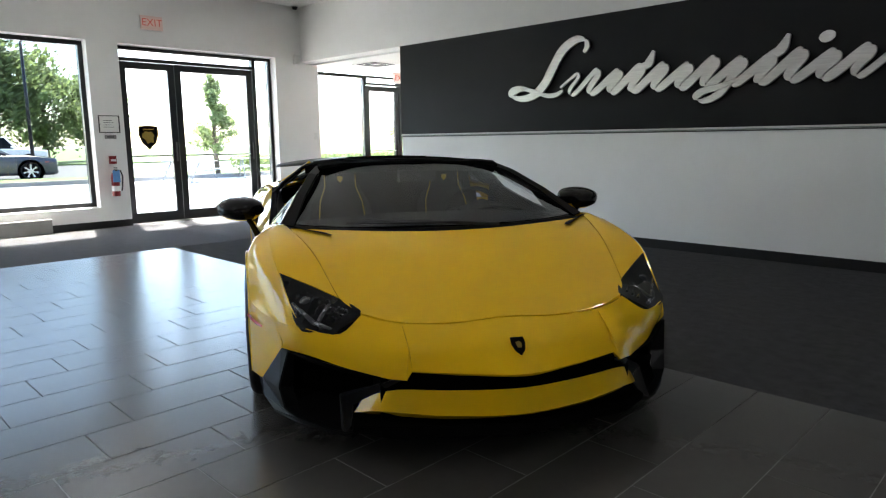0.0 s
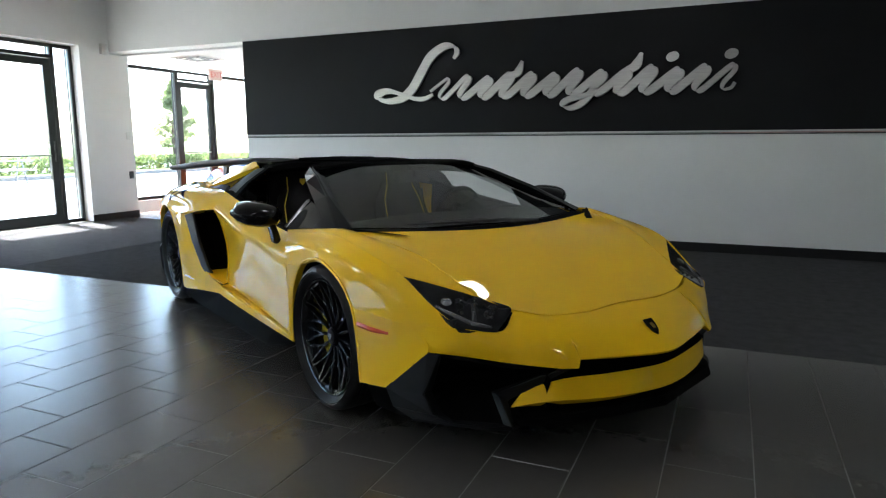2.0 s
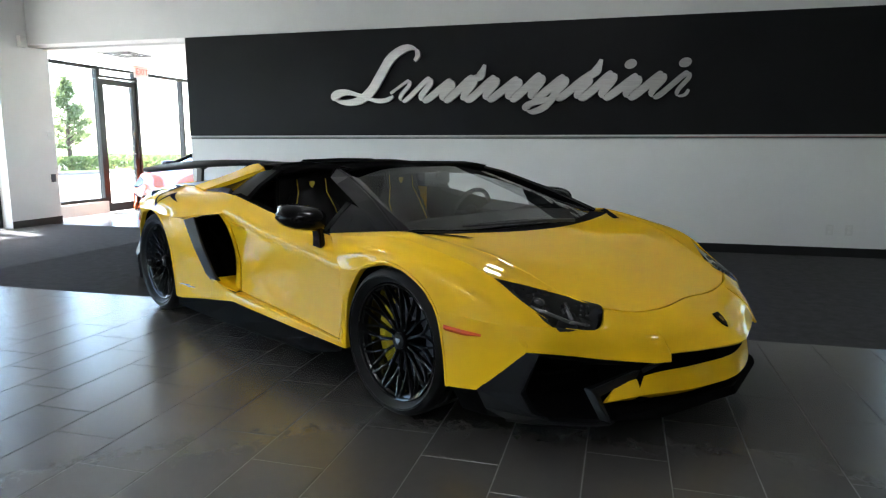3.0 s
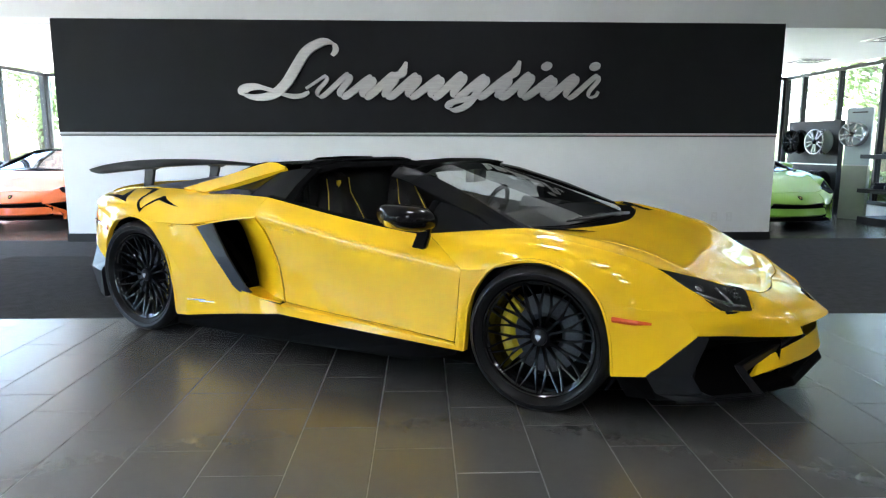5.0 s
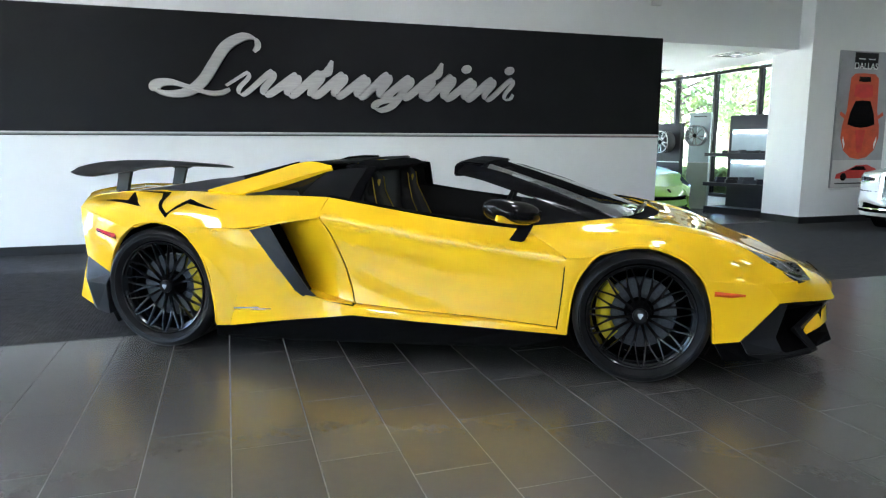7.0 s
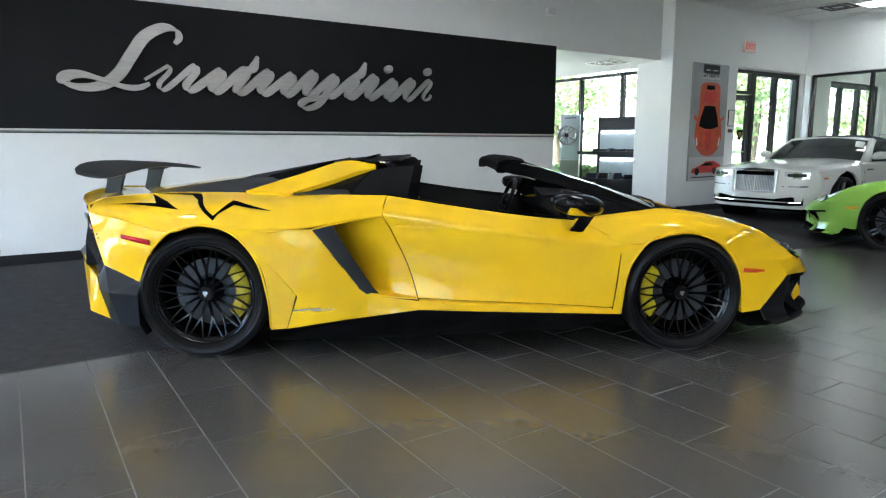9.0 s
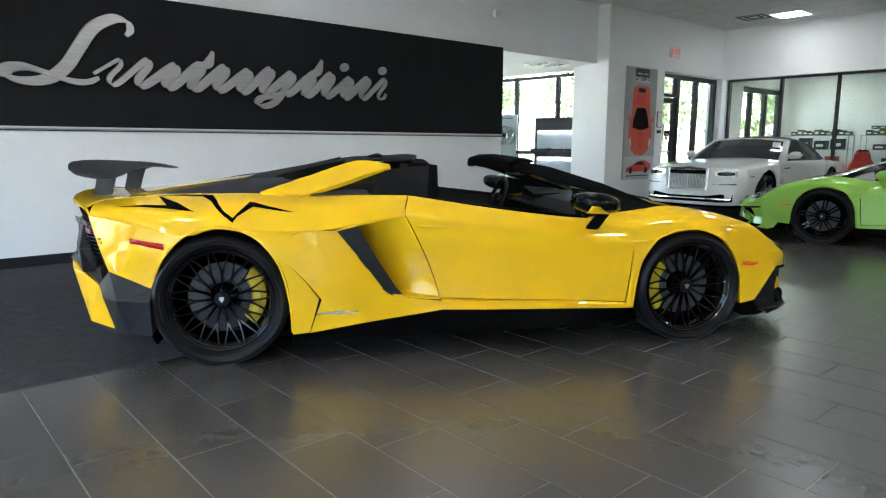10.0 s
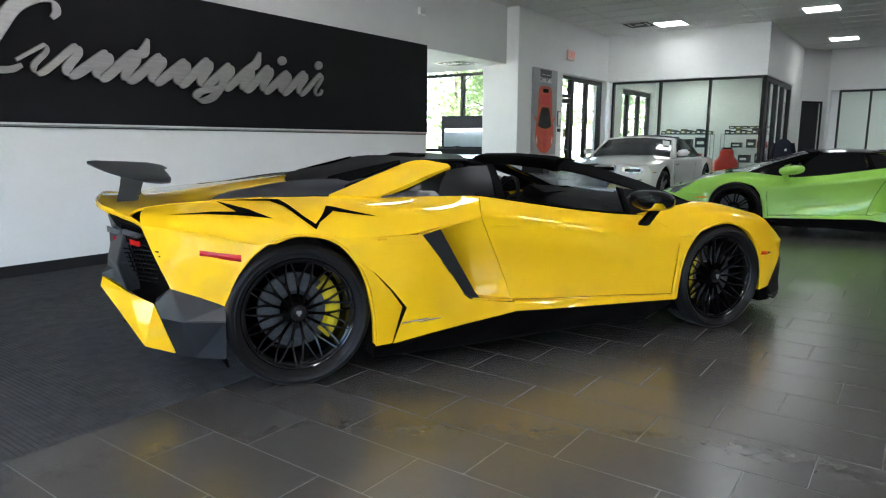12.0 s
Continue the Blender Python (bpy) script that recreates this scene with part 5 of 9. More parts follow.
def front_and_top(car, paint, roof):
    panel("hood", [mirror_net(HOOD)], paint, car, nu=26, nv=40, fair=30)
    panel("front_bumper", [mirror_net(NOSE)], paint, car, nu=16, nv=36, fair=14)
    # the step down from each fang to the middle of the bumper
    for side in (1, -1):
        block("nose_crease", [[(0.869, 0.4, 0.534), (0.869, 0.402, 0.5329), (0.863, 0.4, 0.5245)], [(0.985, 0.402, 0.4652), (0.98, 0.395, 0.462), (0.966, 0.40, 0.4539)],
                              [(1.042, 0.418, 0.371), (1.028, 0.395, 0.396), (1.006, 0.41, 0.372)]], paint, car, side)
    # painted lower lip, and the black splitter below it
    lip = [[(0.866, -0.588, 0.198), (0.842, -0.58, 0.187), (0.880, -0.55, 0.262)], [(0.968, -0.495, 0.232), (0.942, -0.48, 0.205), (0.988, -0.445, 0.318)],
           [(1.072, -0.26, 0.229), (1.042, -0.26, 0.205), (1.052, -0.25, 0.319)], [(1.122, 0.0, 0.228), (1.082, 0.0, 0.205), (1.100, 0.0, 0.320)],
           [(1.072, 0.26, 0.229), (1.042, 0.26, 0.205), (1.052, 0.25, 0.319)], [(0.968, 0.495, 0.232), (0.942, 0.48, 0.205), (0.988, 0.445, 0.318)],
           [(0.866, 0.588, 0.198), (0.842, 0.58, 0.187), (0.880, 0.55, 0.262)]]
    rails = [spline([q[i] for q in lip], 41) for i in range(3)]
    ob = block("front_lip", [[tuple(r[k]) for r in rails] for k in range(41)], paint, car, 1, "painted lower front lip", smooth=True)
    ob.data.set_sharp_from_angle(angle=radians(40))
    block("splitter", [[(0.916, -0.60, 0.165), (0.916, -0.60, 0.138), (0.58, -0.60, 0.13), (0.58, -0.60, 0.165)], [(1.013, -0.47, 0.185), (1.028, -0.47, 0.145), (0.59, -0.47, 0.12), (0.59, -0.47, 0.19)],
                       [(1.118, 0, 0.19), (1.135, 0, 0.15), (0.596, 0, 0.12), (0.596, 0, 0.2)], [(1.013, 0.47, 0.185), (1.028, 0.47, 0.145), (0.59, 0.47, 0.12), (0.59, 0.47, 0.19)],
                       [(0.916, 0.60, 0.165), (0.916, 0.60, 0.138), (0.58, 0.60, 0.13), (0.58, 0.60, 0.165)]], M_MATTE, car, 1, "matte black front splitter", bevel=0.004)
    block("front_grille", [[(0.958, -0.50, 0.36), (0.958, -0.50, 0.2), (0.778, -0.50, 0.2), (0.778, -0.50, 0.36)], [(1.038, 0, 0.36), (1.038, 0, 0.21), (0.793, 0, 0.2), (0.793, 0, 0.37)],
                           [(0.958, 0.50, 0.36), (0.958, 0.50, 0.2), (0.766, 0.50, 0.2), (0.766, 0.50, 0.36)]], M_MATTE, car, 1, "black slot grille under the nose")
    # shield badge
    bm = bmesh.new()
    prism(bm, [(-0.030, 0.044), (0.030, 0.044), (0.032, 0.010), (0.022, -0.026), (0.0, -0.052), (-0.022, -0.026), (-0.032, 0.010)], 1, -0.004, 0.005)
    bd = part("badge", bm, M_BLACK, car, "black and gold shield badge", bevel=0.002)
    bd.matrix_basis = pose(1.046, 0, 0.4655, 0, 0, 90) @ pose(0, 0, 0, -50, 0, 0) @ Matrix.Scale(0.84, 4)
    bm = bmesh.new()
    prism(bm, [(-0.014, 0.014), (0.004, 0.020), (0.014, 0.006), (0.008, -0.016), (-0.010, -0.014)], 1, -0.0065, -0.003)
    part("emblem", bm, M_GOLD, bd)
    # windscreen, header rail, cowl and wipers
    sc = panel("windscreen", [mirror_net(SCREEN)], M_SCREEN, car, nu=16, nv=20, thick=0.005, label="clear raked windscreen")
    sc.visible_shadow = False
    block("header_rail", [[(-0.91, w, z - 0.012), (-0.85, w * 0.97, z + 0.010), (-0.97, w, z + 0.022), (-1.03, w, z + 0.004), (-1.035, w, z - 0.060), (-0.98, w, z - 0.062)]
                          for w, z in ((-0.575, 1.068), (-0.45, 1.082), (0, 1.092), (0.45, 1.082), (0.575, 1.068))], M_MATTE, car, 1, "gloss black windscreen header", bevel=0.008)
    panel("cowl", [mirror_net([[(0.15, 0, 0.776), (0.12, 0.28, 0.778), (0.06, 0.55, 0.788), (-0.03, 0.765, 0.797)], [(0.05, 0, 0.79), (0.02, 0.3, 0.79), (-0.05, 0.55, 0.793), (-0.16, 0.77, 0.80)]])],
          M_MATTE, car, nu=4, nv=20, label="black cowl below the windscreen")
    bm = bmesh.new()
    tube(bm, [(0.09, 0.25, 0.80), (0.06, 0.02, 0.815), (0.02, -0.32, 0.818), (-0.03, -0.50, 0.82)], [0.010, 0.009, 0.007, 0.005], 6)
    tube(bm, [(0.08, 0.10, 0.802), (0.03, -0.10, 0.822), (-0.01, -0.42, 0.824)], 0.006, 6)
    part("wiper", bm, M_PLASTIC_B, car, "black wiper arm", smooth=True)
    panel("engine_cover", [mirror_net(COVER)], M_AERO, car, nu=18, nv=20, label="dark engine cover between the buttresses")
    for i in range(5):
        s = -1.78 - 0.15 * i
        z = 1.104 - 0.022 * i - 0.006 * i * i
        block("cover_slat", [[(s, -0.30, z - 0.004), (s - 0.11, -0.27, z - 0.030), (s - 0.11, -0.27, z - 0.022), (s, -0.30, z + 0.008)], [(s, 0, z + 0.002), (s - 0.11, 0, z - 0.024), (s - 0.11, 0, z - 0.014), (s, 0, z + 0.014)],
                             [(s, 0.30, z - 0.004), (s - 0.11, 0.27, z - 0.030), (s - 0.11, 0.27, z - 0.022), (s, 0.30, z + 0.008)]], M_MATTE, car)
    panel("rear_deck", [mirror_net(DECK), mirror_net(TAIL_LIP)], paint, car, nu=16, nv=28, fair=6, label="painted rear deck with a lip")
    for side in (1, -1):
        panel("cover_side", [COVER_SIDE], M_SATIN, car, side, label="satin grey panel beside the engine cover", thick=0.01)
        block("cover_scoop", [[(-2.02, 0.50, 1.085), (-2.04, 0.575, 1.075), (-2.05, 0.56, 1.03), (-2.03, 0.48, 1.04)], [(-2.25, 0.46, 1.035), (-2.30, 0.585, 0.985), (-2.30, 0.56, 0.95), (-2.25, 0.45, 0.98)],
                              [(-2.42, 0.44, 0.995), (-2.50, 0.63, 0.925), (-2.50, 0.60, 0.91), (-2.42, 0.44, 0.96)]], M_MATTE, car, side, "black air scoop in the engine cover")


def rear_end(car, paint, wing):
    # dark tail between the lip and the diffuser
    panel("tail_panel", [mirror_net([[(-3.555, 0, 0.852), (-3.555, 0.3, 0.842), (-3.50, 0.55, 0.822), (-3.375, 0.765, 0.785)], [(-3.50, 0, 0.70), (-3.50, 0.3, 0.70), (-3.45, 0.55, 0.68), (-3.33, 0.815, 0.66)],
                                     [(-3.47, 0, 0.52), (-3.46, 0.3, 0.52), (-3.42, 0.55, 0.51), (-3.27, 0.865, 0.515)], [(-3.45, 0, 0.24), (-3.45, 0.3, 0.24), (-3.40, 0.55, 0.22), (-3.25, 0.80, 0.20)]])],
          M_MATTE, car, nu=14, nv=20, label="black mesh tail panel")
    for side in (1, -1):
        lamp = block("tail_lamp", [[(-3.375, 0.765, 0.778), (-3.355, 0.785, 0.70), (-3.33, 0.75, 0.70), (-3.35, 0.74, 0.778)], [(-3.47, 0.60, 0.808), (-3.455, 0.60, 0.705), (-3.42, 0.60, 0.705), (-3.43, 0.60, 0.80)],
                                   [(-3.535, 0.42, 0.820), (-3.515, 0.42, 0.725), (-3.48, 0.42, 0.725), (-3.49, 0.42, 0.81)]], M_BLACK, car, side, "dark tail lamp with bright blocks")
        for k in range(2):
            u = 0.70 - 0.14 * k
            s = -3.415 - 0.077 * k
            block("reversing_light", [[(s + 0.014, u + 0.050, 0.768), (s + 0.016, u + 0.050, 0.738), (s + 0.045, u + 0.04, 0.750)], [(s - 0.046, u - 0.050, 0.776), (s - 0.044, u - 0.050, 0.746), (s, u - 0.04, 0.758)]], M_LENS_DIM, lamp, side, "pale clear lens")
            block("brake_light", [[(s + 0.020, u + 0.028, 0.722), (s + 0.022, u + 0.028, 0.695), (s + 0.05, u + 0.02, 0.71)], [(s - 0.020, u - 0.028, 0.727), (s - 0.018, u - 0.028, 0.700), (s + 0.02, u - 0.02, 0.715)]], M_RED_LENS, lamp, side, "red lens")
        # mesh bars of the grille
        bm = bmesh.new()
        for i in range(8):
            z = 0.53 + 0.022 * i
            tube(bm, [(-3.270 - 0.006 * i, -0.840 * side, z), (-3.425 - 0.006 * i, -0.60 * side, z - 0.01)], 0.004, 5)
        for i in range(11):
            w = 0.835 - 0.025 * i
            s = -3.275 - 0.0153 * i
            tube(bm, [(s, -w * side, 0.525), (s - 0.045, -(w - 0.02) * side, 0.690)], 0.003, 5)
        part("tail_grille", bm, M_BLACK, car, "black honeycomb mesh")
        block("diffuser_strake", [[(-3.30, 0.45, 0.12), (-3.50, 0.42, 0.27), (-3.48, 0.41, 0.36), (-3.30, 0.44, 0.36)], [(-3.30, 0.43, 0.12), (-3.50, 0.40, 0.27), (-3.48, 0.40, 0.36), (-3.30, 0.42, 0.36)]], M_MATTE, car, side)
        block("tail_plate", [[(-3.510, 0.50, 0.775), (-3.455, 0.62, 0.765), (-3.40, 0.60, 0.76), (-3.45, 0.45, 0.77)], [(-3.545, 0.50, 0.62), (-3.500, 0.60, 0.60), (-3.42, 0.58, 0.60), (-3.47, 0.45, 0.62)], [(-3.555, 0.50, 0.535), (-3.455, 0.70, 0.480), (-3.40, 0.66, 0.48), (-3.47, 0.46, 0.52)]], M_SATIN, car, side, "satin grey tail plate", bevel=0.004)
        block("tail_pillar", [[(-3.49, 0.56, 0.76), (-3.53, 0.50, 0.76), (-3.46, 0.46, 0.76)], [(-3.47, 0.59, 0.60), (-3.53, 0.50, 0.60), (-3.45, 0.44, 0.60)], [(-3.50, 0.58, 0.50), (-3.58, 0.52, 0.54), (-3.45, 0.44, 0.46)]], M_SATIN, car, side, "satin grey tail upright", bevel=0.003)
    if wing:
        secs = []
        for w, f, zf, r, zr, h in ((-0.805, -3.275, 0.994, -3.375, 1.004, 0.006), (-0.785, -3.240, 0.995, -3.425, 1.016, 0.012), (-0.62, -3.235, 1.006, -3.515, 1.038, 0.016), (-0.45, -3.245, 1.018, -3.575, 1.053, 0.018), (-0.25, -3.258, 1.028, -3.625, 1.064, 0.020), (0, -3.265, 1.032, -3.645, 1.068, 0.020)):
            secs.append([(f + (r - f) * u, w, zf + (zr - zf) * u ** 1.3 + h * k) for u, k in ((0, 0.1), (0.06, 0.75), (0.25, 1.2), (0.6, 0.9), (1, 0.35), (1, 0.05), (0.6, -0.35), (0.25, -0.5), (0.06, -0.35))])
        secs += [[(a, -b, c) for a, b, c in q] for q in reversed(secs[:-1])]
        wg = block("rear_wing", secs, M_SATIN, car, 1, "satin carbon rear wing on two uprights", smooth=True)
        wg.data.set_sharp_from_angle(angle=radians(50))
        for side in (1, -1):
            block("wing_upright", [[(-3.400, 0.322, 0.862), (-3.505, 0.322, 0.846), (-3.505, 0.294, 0.846), (-3.400, 0.294, 0.862)], [(-3.375, 0.322, 0.95), (-3.478, 0.322, 0.95), (-3.478, 0.298, 0.95), (-3.375, 0.298, 0.95)],
                                   [(-3.345, 0.325, 1.036), (-3.462, 0.325, 1.044), (-3.462, 0.303, 1.044), (-3.345, 0.303, 1.036)]], M_SATIN, car, side, "satin grey wing upright", bevel=0.006)
            block("wing_mount", [[(-3.30, 0.345, 1.026), (-3.50, 0.345, 1.038), (-3.47, 0.338, 1.008), (-3.36, 0.338, 1.002)], [(-3.30, 0.282, 1.026), (-3.50, 0.282, 1.038), (-3.47, 0.290, 1.008), (-3.36, 0.290, 1.002)]], M_SATIN, car, side, bevel=0.003)


def cabin(car):
    # floor tub, firewall, dashboard, rear bulkhead
    block("floor_tub", [[(0.55, -0.62, 0.13), (0.55, 0.62, 0.13), (0.55, 0.62, 0.45), (0.55, -0.62, 0.45)], [(0.25, -0.62, 0.13), (0.25, 0.62, 0.13), (0.25, 0.62, 0.62), (0.25, -0.62, 0.62)],
                        [(-0.30, -0.62, 0.12), (-0.30, 0.62, 0.12), (-0.30, 0.62, 0.62), (-0.30, -0.62, 0.62)]], M_MATTE, car)
    block("underbody", [[(0.30, -0.78, 0.12), (0.30, 0.78, 0.12), (0.30, 0.78, 0.20), (0.30, -0.78, 0.20)], [(-0.42, -0.80, 0.11), (-0.42, 0.80, 0.11), (-0.42, 0.80, 0.20), (-0.42, -0.80, 0.20)],
                        [(-2.25, -0.78, 0.11), (-2.25, 0.78, 0.11), (-2.25, 0.78, 0.20), (-2.25, -0.78, 0.20)], [(-3.30, -0.60, 0.17), (-3.30, 0.60, 0.17), (-3.30, 0.60, 0.30), (-3.30, -0.60, 0.30)]], M_MATTE, car)
    block("engine_bay", [[(-1.61, -0.70, 0.20), (-1.61, 0.70, 0.20), (-1.66, 0.66, 0.86), (-1.66, -0.66, 0.86)], [(-2.2, -0.60, 0.20), (-2.2, 0.60, 0.20), (-2.2, 0.55, 0.88), (-2.2, -0.55, 0.88)],
                         [(-3.25, -0.46, 0.22), (-3.25, 0.46, 0.22), (-3.25, 0.5, 0.80), (-3.25, -0.5, 0.80)]], M_MATTE, car)
    block("dashboard", [[(-0.05, w, 0.60), (-0.05, w, 0.785 - d), (-0.28, w, 0.835 - d), (-0.52, w, 0.80 - d), (-0.64, w, 0.74), (-0.48, w, 0.55)] for w, d in ((-0.868, 0.075), (-0.76, 0.03), (-0.3, 0), (0.0, 0), (0.3, 0), (0.76, 0.03), (0.868, 0.075))], M_LEATHER, car, 1, "black leather dashboard", bevel=0.01)
    block("instrument_hood", [[(-0.36, -0.56, 0.82), (-0.60, -0.54, 0.815), (-0.58, -0.54, 0.78)], [(-0.36, -0.38, 0.845), (-0.63, -0.38, 0.865), (-0.60, -0.38, 0.80)], [(-0.36, -0.20, 0.82), (-0.60, -0.22, 0.815), (-0.58, -0.22, 0.78)]], M_LEATHER, car, 1, "black instrument hood")
    block("centre_console", [[(-0.45, -0.14, 0.25), (-0.45, 0.14, 0.25), (-0.50, 0.13, 0.74), (-0.50, -0.13, 0.74)], [(-0.80, -0.14, 0.25), (-0.80, 0.14, 0.25), (-0.80, 0.12, 0.52), (-0.80, -0.12, 0.52)],
                             [(-1.40, -0.14, 0.25), (-1.40, 0.14, 0.25), (-1.40, 0.12, 0.50), (-1.40, -0.12, 0.50)]], M_LEATHER, car, 1, "black centre console", bevel=0.01)
    block("bulkhead", [[(-1.50, -0.68, 0.30), (-1.50, 0.68, 0.30), (-1.63, 0.58, 1.060), (-1.63, -0.58, 1.060)], [(-1.60, -0.68, 0.30), (-1.60, 0.68, 0.30), (-1.70, 0.56, 1.070), (-1.70, -0.56, 1.070)]], M_LEATHER, car, 1, "black bulkhead behind the seats", bevel=0.01)
    # roll hoop top across the bulkhead
    block("roll_hoop", [[(-1.49, w, z - 0.02), (-1.53, w, z + 0.012), (-1.62, w, z + 0.020), (-1.66, w, z - 0.01), (-1.56, w, z - 0.05)] for w, z in ((-0.62, 1.050), (-0.42, 1.076), (-0.15, 1.070), (0.15, 1.070), (0.42, 1.076), (0.62, 1.050))],
          M_MATTE, car, 1, "satin black roll hoop behind the cabin", bevel=0.005)
    for side in (1, -1):
        seat = block("seat", [[(-0.910, 0.16, 0.30), (-0.910, 0.60, 0.30), (-0.930, 0.58, 0.44), (-0.930, 0.18, 0.44)], [(-1.210, 0.15, 0.24), (-1.210, 0.61, 0.24), (-1.210, 0.60, 0.38), (-1.210, 0.16, 0.38)],
                              [(-1.440, 0.16, 0.22), (-1.440, 0.60, 0.22), (-1.410, 0.60, 0.38), (-1.410, 0.16, 0.38)]], M_LEATHER, car, side, "black leather bucket seat with yellow stitching", bevel=0.02)
        block("seat_back", [[(-1.380, 0.15, 0.36), (-1.380, 0.61, 0.36), (-1.520, 0.60, 0.36), (-1.520, 0.16, 0.36)], [(-1.430, 0.14, 0.60), (-1.430, 0.62, 0.60), (-1.590, 0.58, 0.60), (-1.590, 0.18, 0.60)],
                            [(-1.520, 0.17, 0.82), (-1.520, 0.59, 0.82), (-1.660, 0.54, 0.82), (-1.660, 0.22, 0.82)], [(-1.550, 0.25, 0.90), (-1.550, 0.51, 0.90), (-1.670, 0.48, 0.90), (-1.670, 0.28, 0.90)],
                            [(-1.560, 0.26, 1.00), (-1.560, 0.50, 1.00), (-1.680, 0.48, 1.00), (-1.680, 0.28, 1.00)], [(-1.595, 0.30, 1.055), (-1.595, 0.46, 1.055), (-1.680, 0.45, 1.05), (-1.680, 0.31, 1.05)]], M_LEATHER, seat, side, bevel=0.03, smooth=True)
        for w0 in (0.215, 0.545):
            bm = bmesh.new()
            d = 0.03 if w0 < 0.4 else -0.03
            tube(bm, [(-1.373, -w0 * side, 0.42), (-1.425, -w0 * side, 0.62), (-1.512, -(w0 + d * 0.6) * side, 0.80), (-1.544, -(w0 + d * 1.9) * side, 0.90), (-1.556, -(w0 + d * 1.9) * side, 0.99)], 0.0032, 5)
            part("stitching", bm, M_STITCH, seat, "yellow stitching line")
        bm = bmesh.new()
        prism(bm, [(-0.017, 0.020), (0.017, 0.020), (0.019, 0.0), (0.0, -0.027), (-0.019, 0.0)], 0, -0.004, 0.004)
        e = part("headrest_emblem", bm, M_STITCH, seat, "yellow shield stitched on the headrest")
        e.matrix_basis = pose(-1.552, -0.38 * side, 0.955, 0, 8, 0)
        block("belt_tab", [[(-1.447, 0.360, 0.635), (-1.447, 0.388, 0.635), (-1.47, 0.388, 0.635), (-1.47, 0.360, 0.635)], [(-1.497, 0.360, 0.755), (-1.497, 0.388, 0.755), (-1.52, 0.388, 0.755), (-1.52, 0.360, 0.755)]], M_STITCH, seat, side, "yellow seat strap")
    # steering wheel (left-hand drive)
    bm = bmesh.new()
    ring = [(0.165 * math.cos(2 * math.pi * i / 40), 0, 0.165 * math.sin(2 * math.pi * i / 40)) for i in range(41)]
    tube(bm, ring, 0.015, 10, caps=False)
    for a in (0.1, math.pi - 0.1, -math.pi / 2):
        tube(bm, [(0, 0, 0), (0.16 * math.cos(a), 0, 0.16 * math.sin(a))], 0.012, 6)
    lathe(bm, [(0, 0.03), (0.045, 0.025), (0.055, 0.0), (0.03, -0.03)], 20)
    sw = part("steering_wheel", bm, M_LEATHER, car, "black three-spoke steering wheel", smooth=True)
    sw.matrix_basis = pose(-0.84, 0.38, 0.765, 0, 0, 90) @ pose(0, 0, 0, 22, 0, 0)
    # rear-view mirror under the header
    bm = bmesh.new()
    add_box(bm, -0.025, 0.025, -0.12, 0.12, -0.035, 0.035)
    rv = part("rear_view_mirror", bm, M_PLASTIC_B, car, "black rear-view mirror", bevel=0.012)
    rv.matrix_basis = pose(-0.80, 0.02, 1.005, 0, 0, 8)
    bm = bmesh.new()
    tube(bm, [(-0.78, 0.02, 1.01), (-0.74, 0.0, 1.045)], 0.01, 8)
    part("mirror_stem", bm, M_PLASTIC_B, car)


def stick_on(car, target, outlines, material, side, label, name="decal"):
    """Cuts flat outlines (ahead, up) into a body panel's own surface: a thin decal 2 mm proud, seen from the side."""
    src = bmesh.new()
    src.from_mesh(target.data)
    tree = BVHTree.FromBMesh(src)
    bm = bmesh.new()
    for pts in outlines:
        vs = []
        flat = bmesh.new()
        f = flat.faces.new([flat.verts.new((s, 0, z)) for s, z in pts])
        bmesh.ops.triangulate(flat, faces=[f])
        bmesh.ops.subdivide_edges(flat, edges=flat.edges[:], cuts=3, use_grid_fill=True)
        idx = {}
        for v in flat.verts:
            hit = tree.ray_cast(Vector((v.co.x, -2.0 * side, v.co.z)), Vector((0, side, 0)))
            if hit[0] is None:
                hit = tree.find_nearest(Vector((v.co.x, -0.95 * side, v.co.z)))
            n = hit[1] if hit[1].y * -side > 0 else -hit[1]
            idx[v] = bm.verts.new(hit[0] + n * 0.0025)
        for f in flat.faces:
            bm.faces.new([idx[v] for v in f.verts])
        flat.free()
    src.free()
    bmesh.ops.recalc_face_normals(bm, faces=bm.faces[:])
    ob = part(name, bm, material, car, label, smooth=True)
    return ob


FRONT_DIMS, REAR_DIMS = (0.336, 0.255, 0.267), (0.357, 0.335, 0.274)


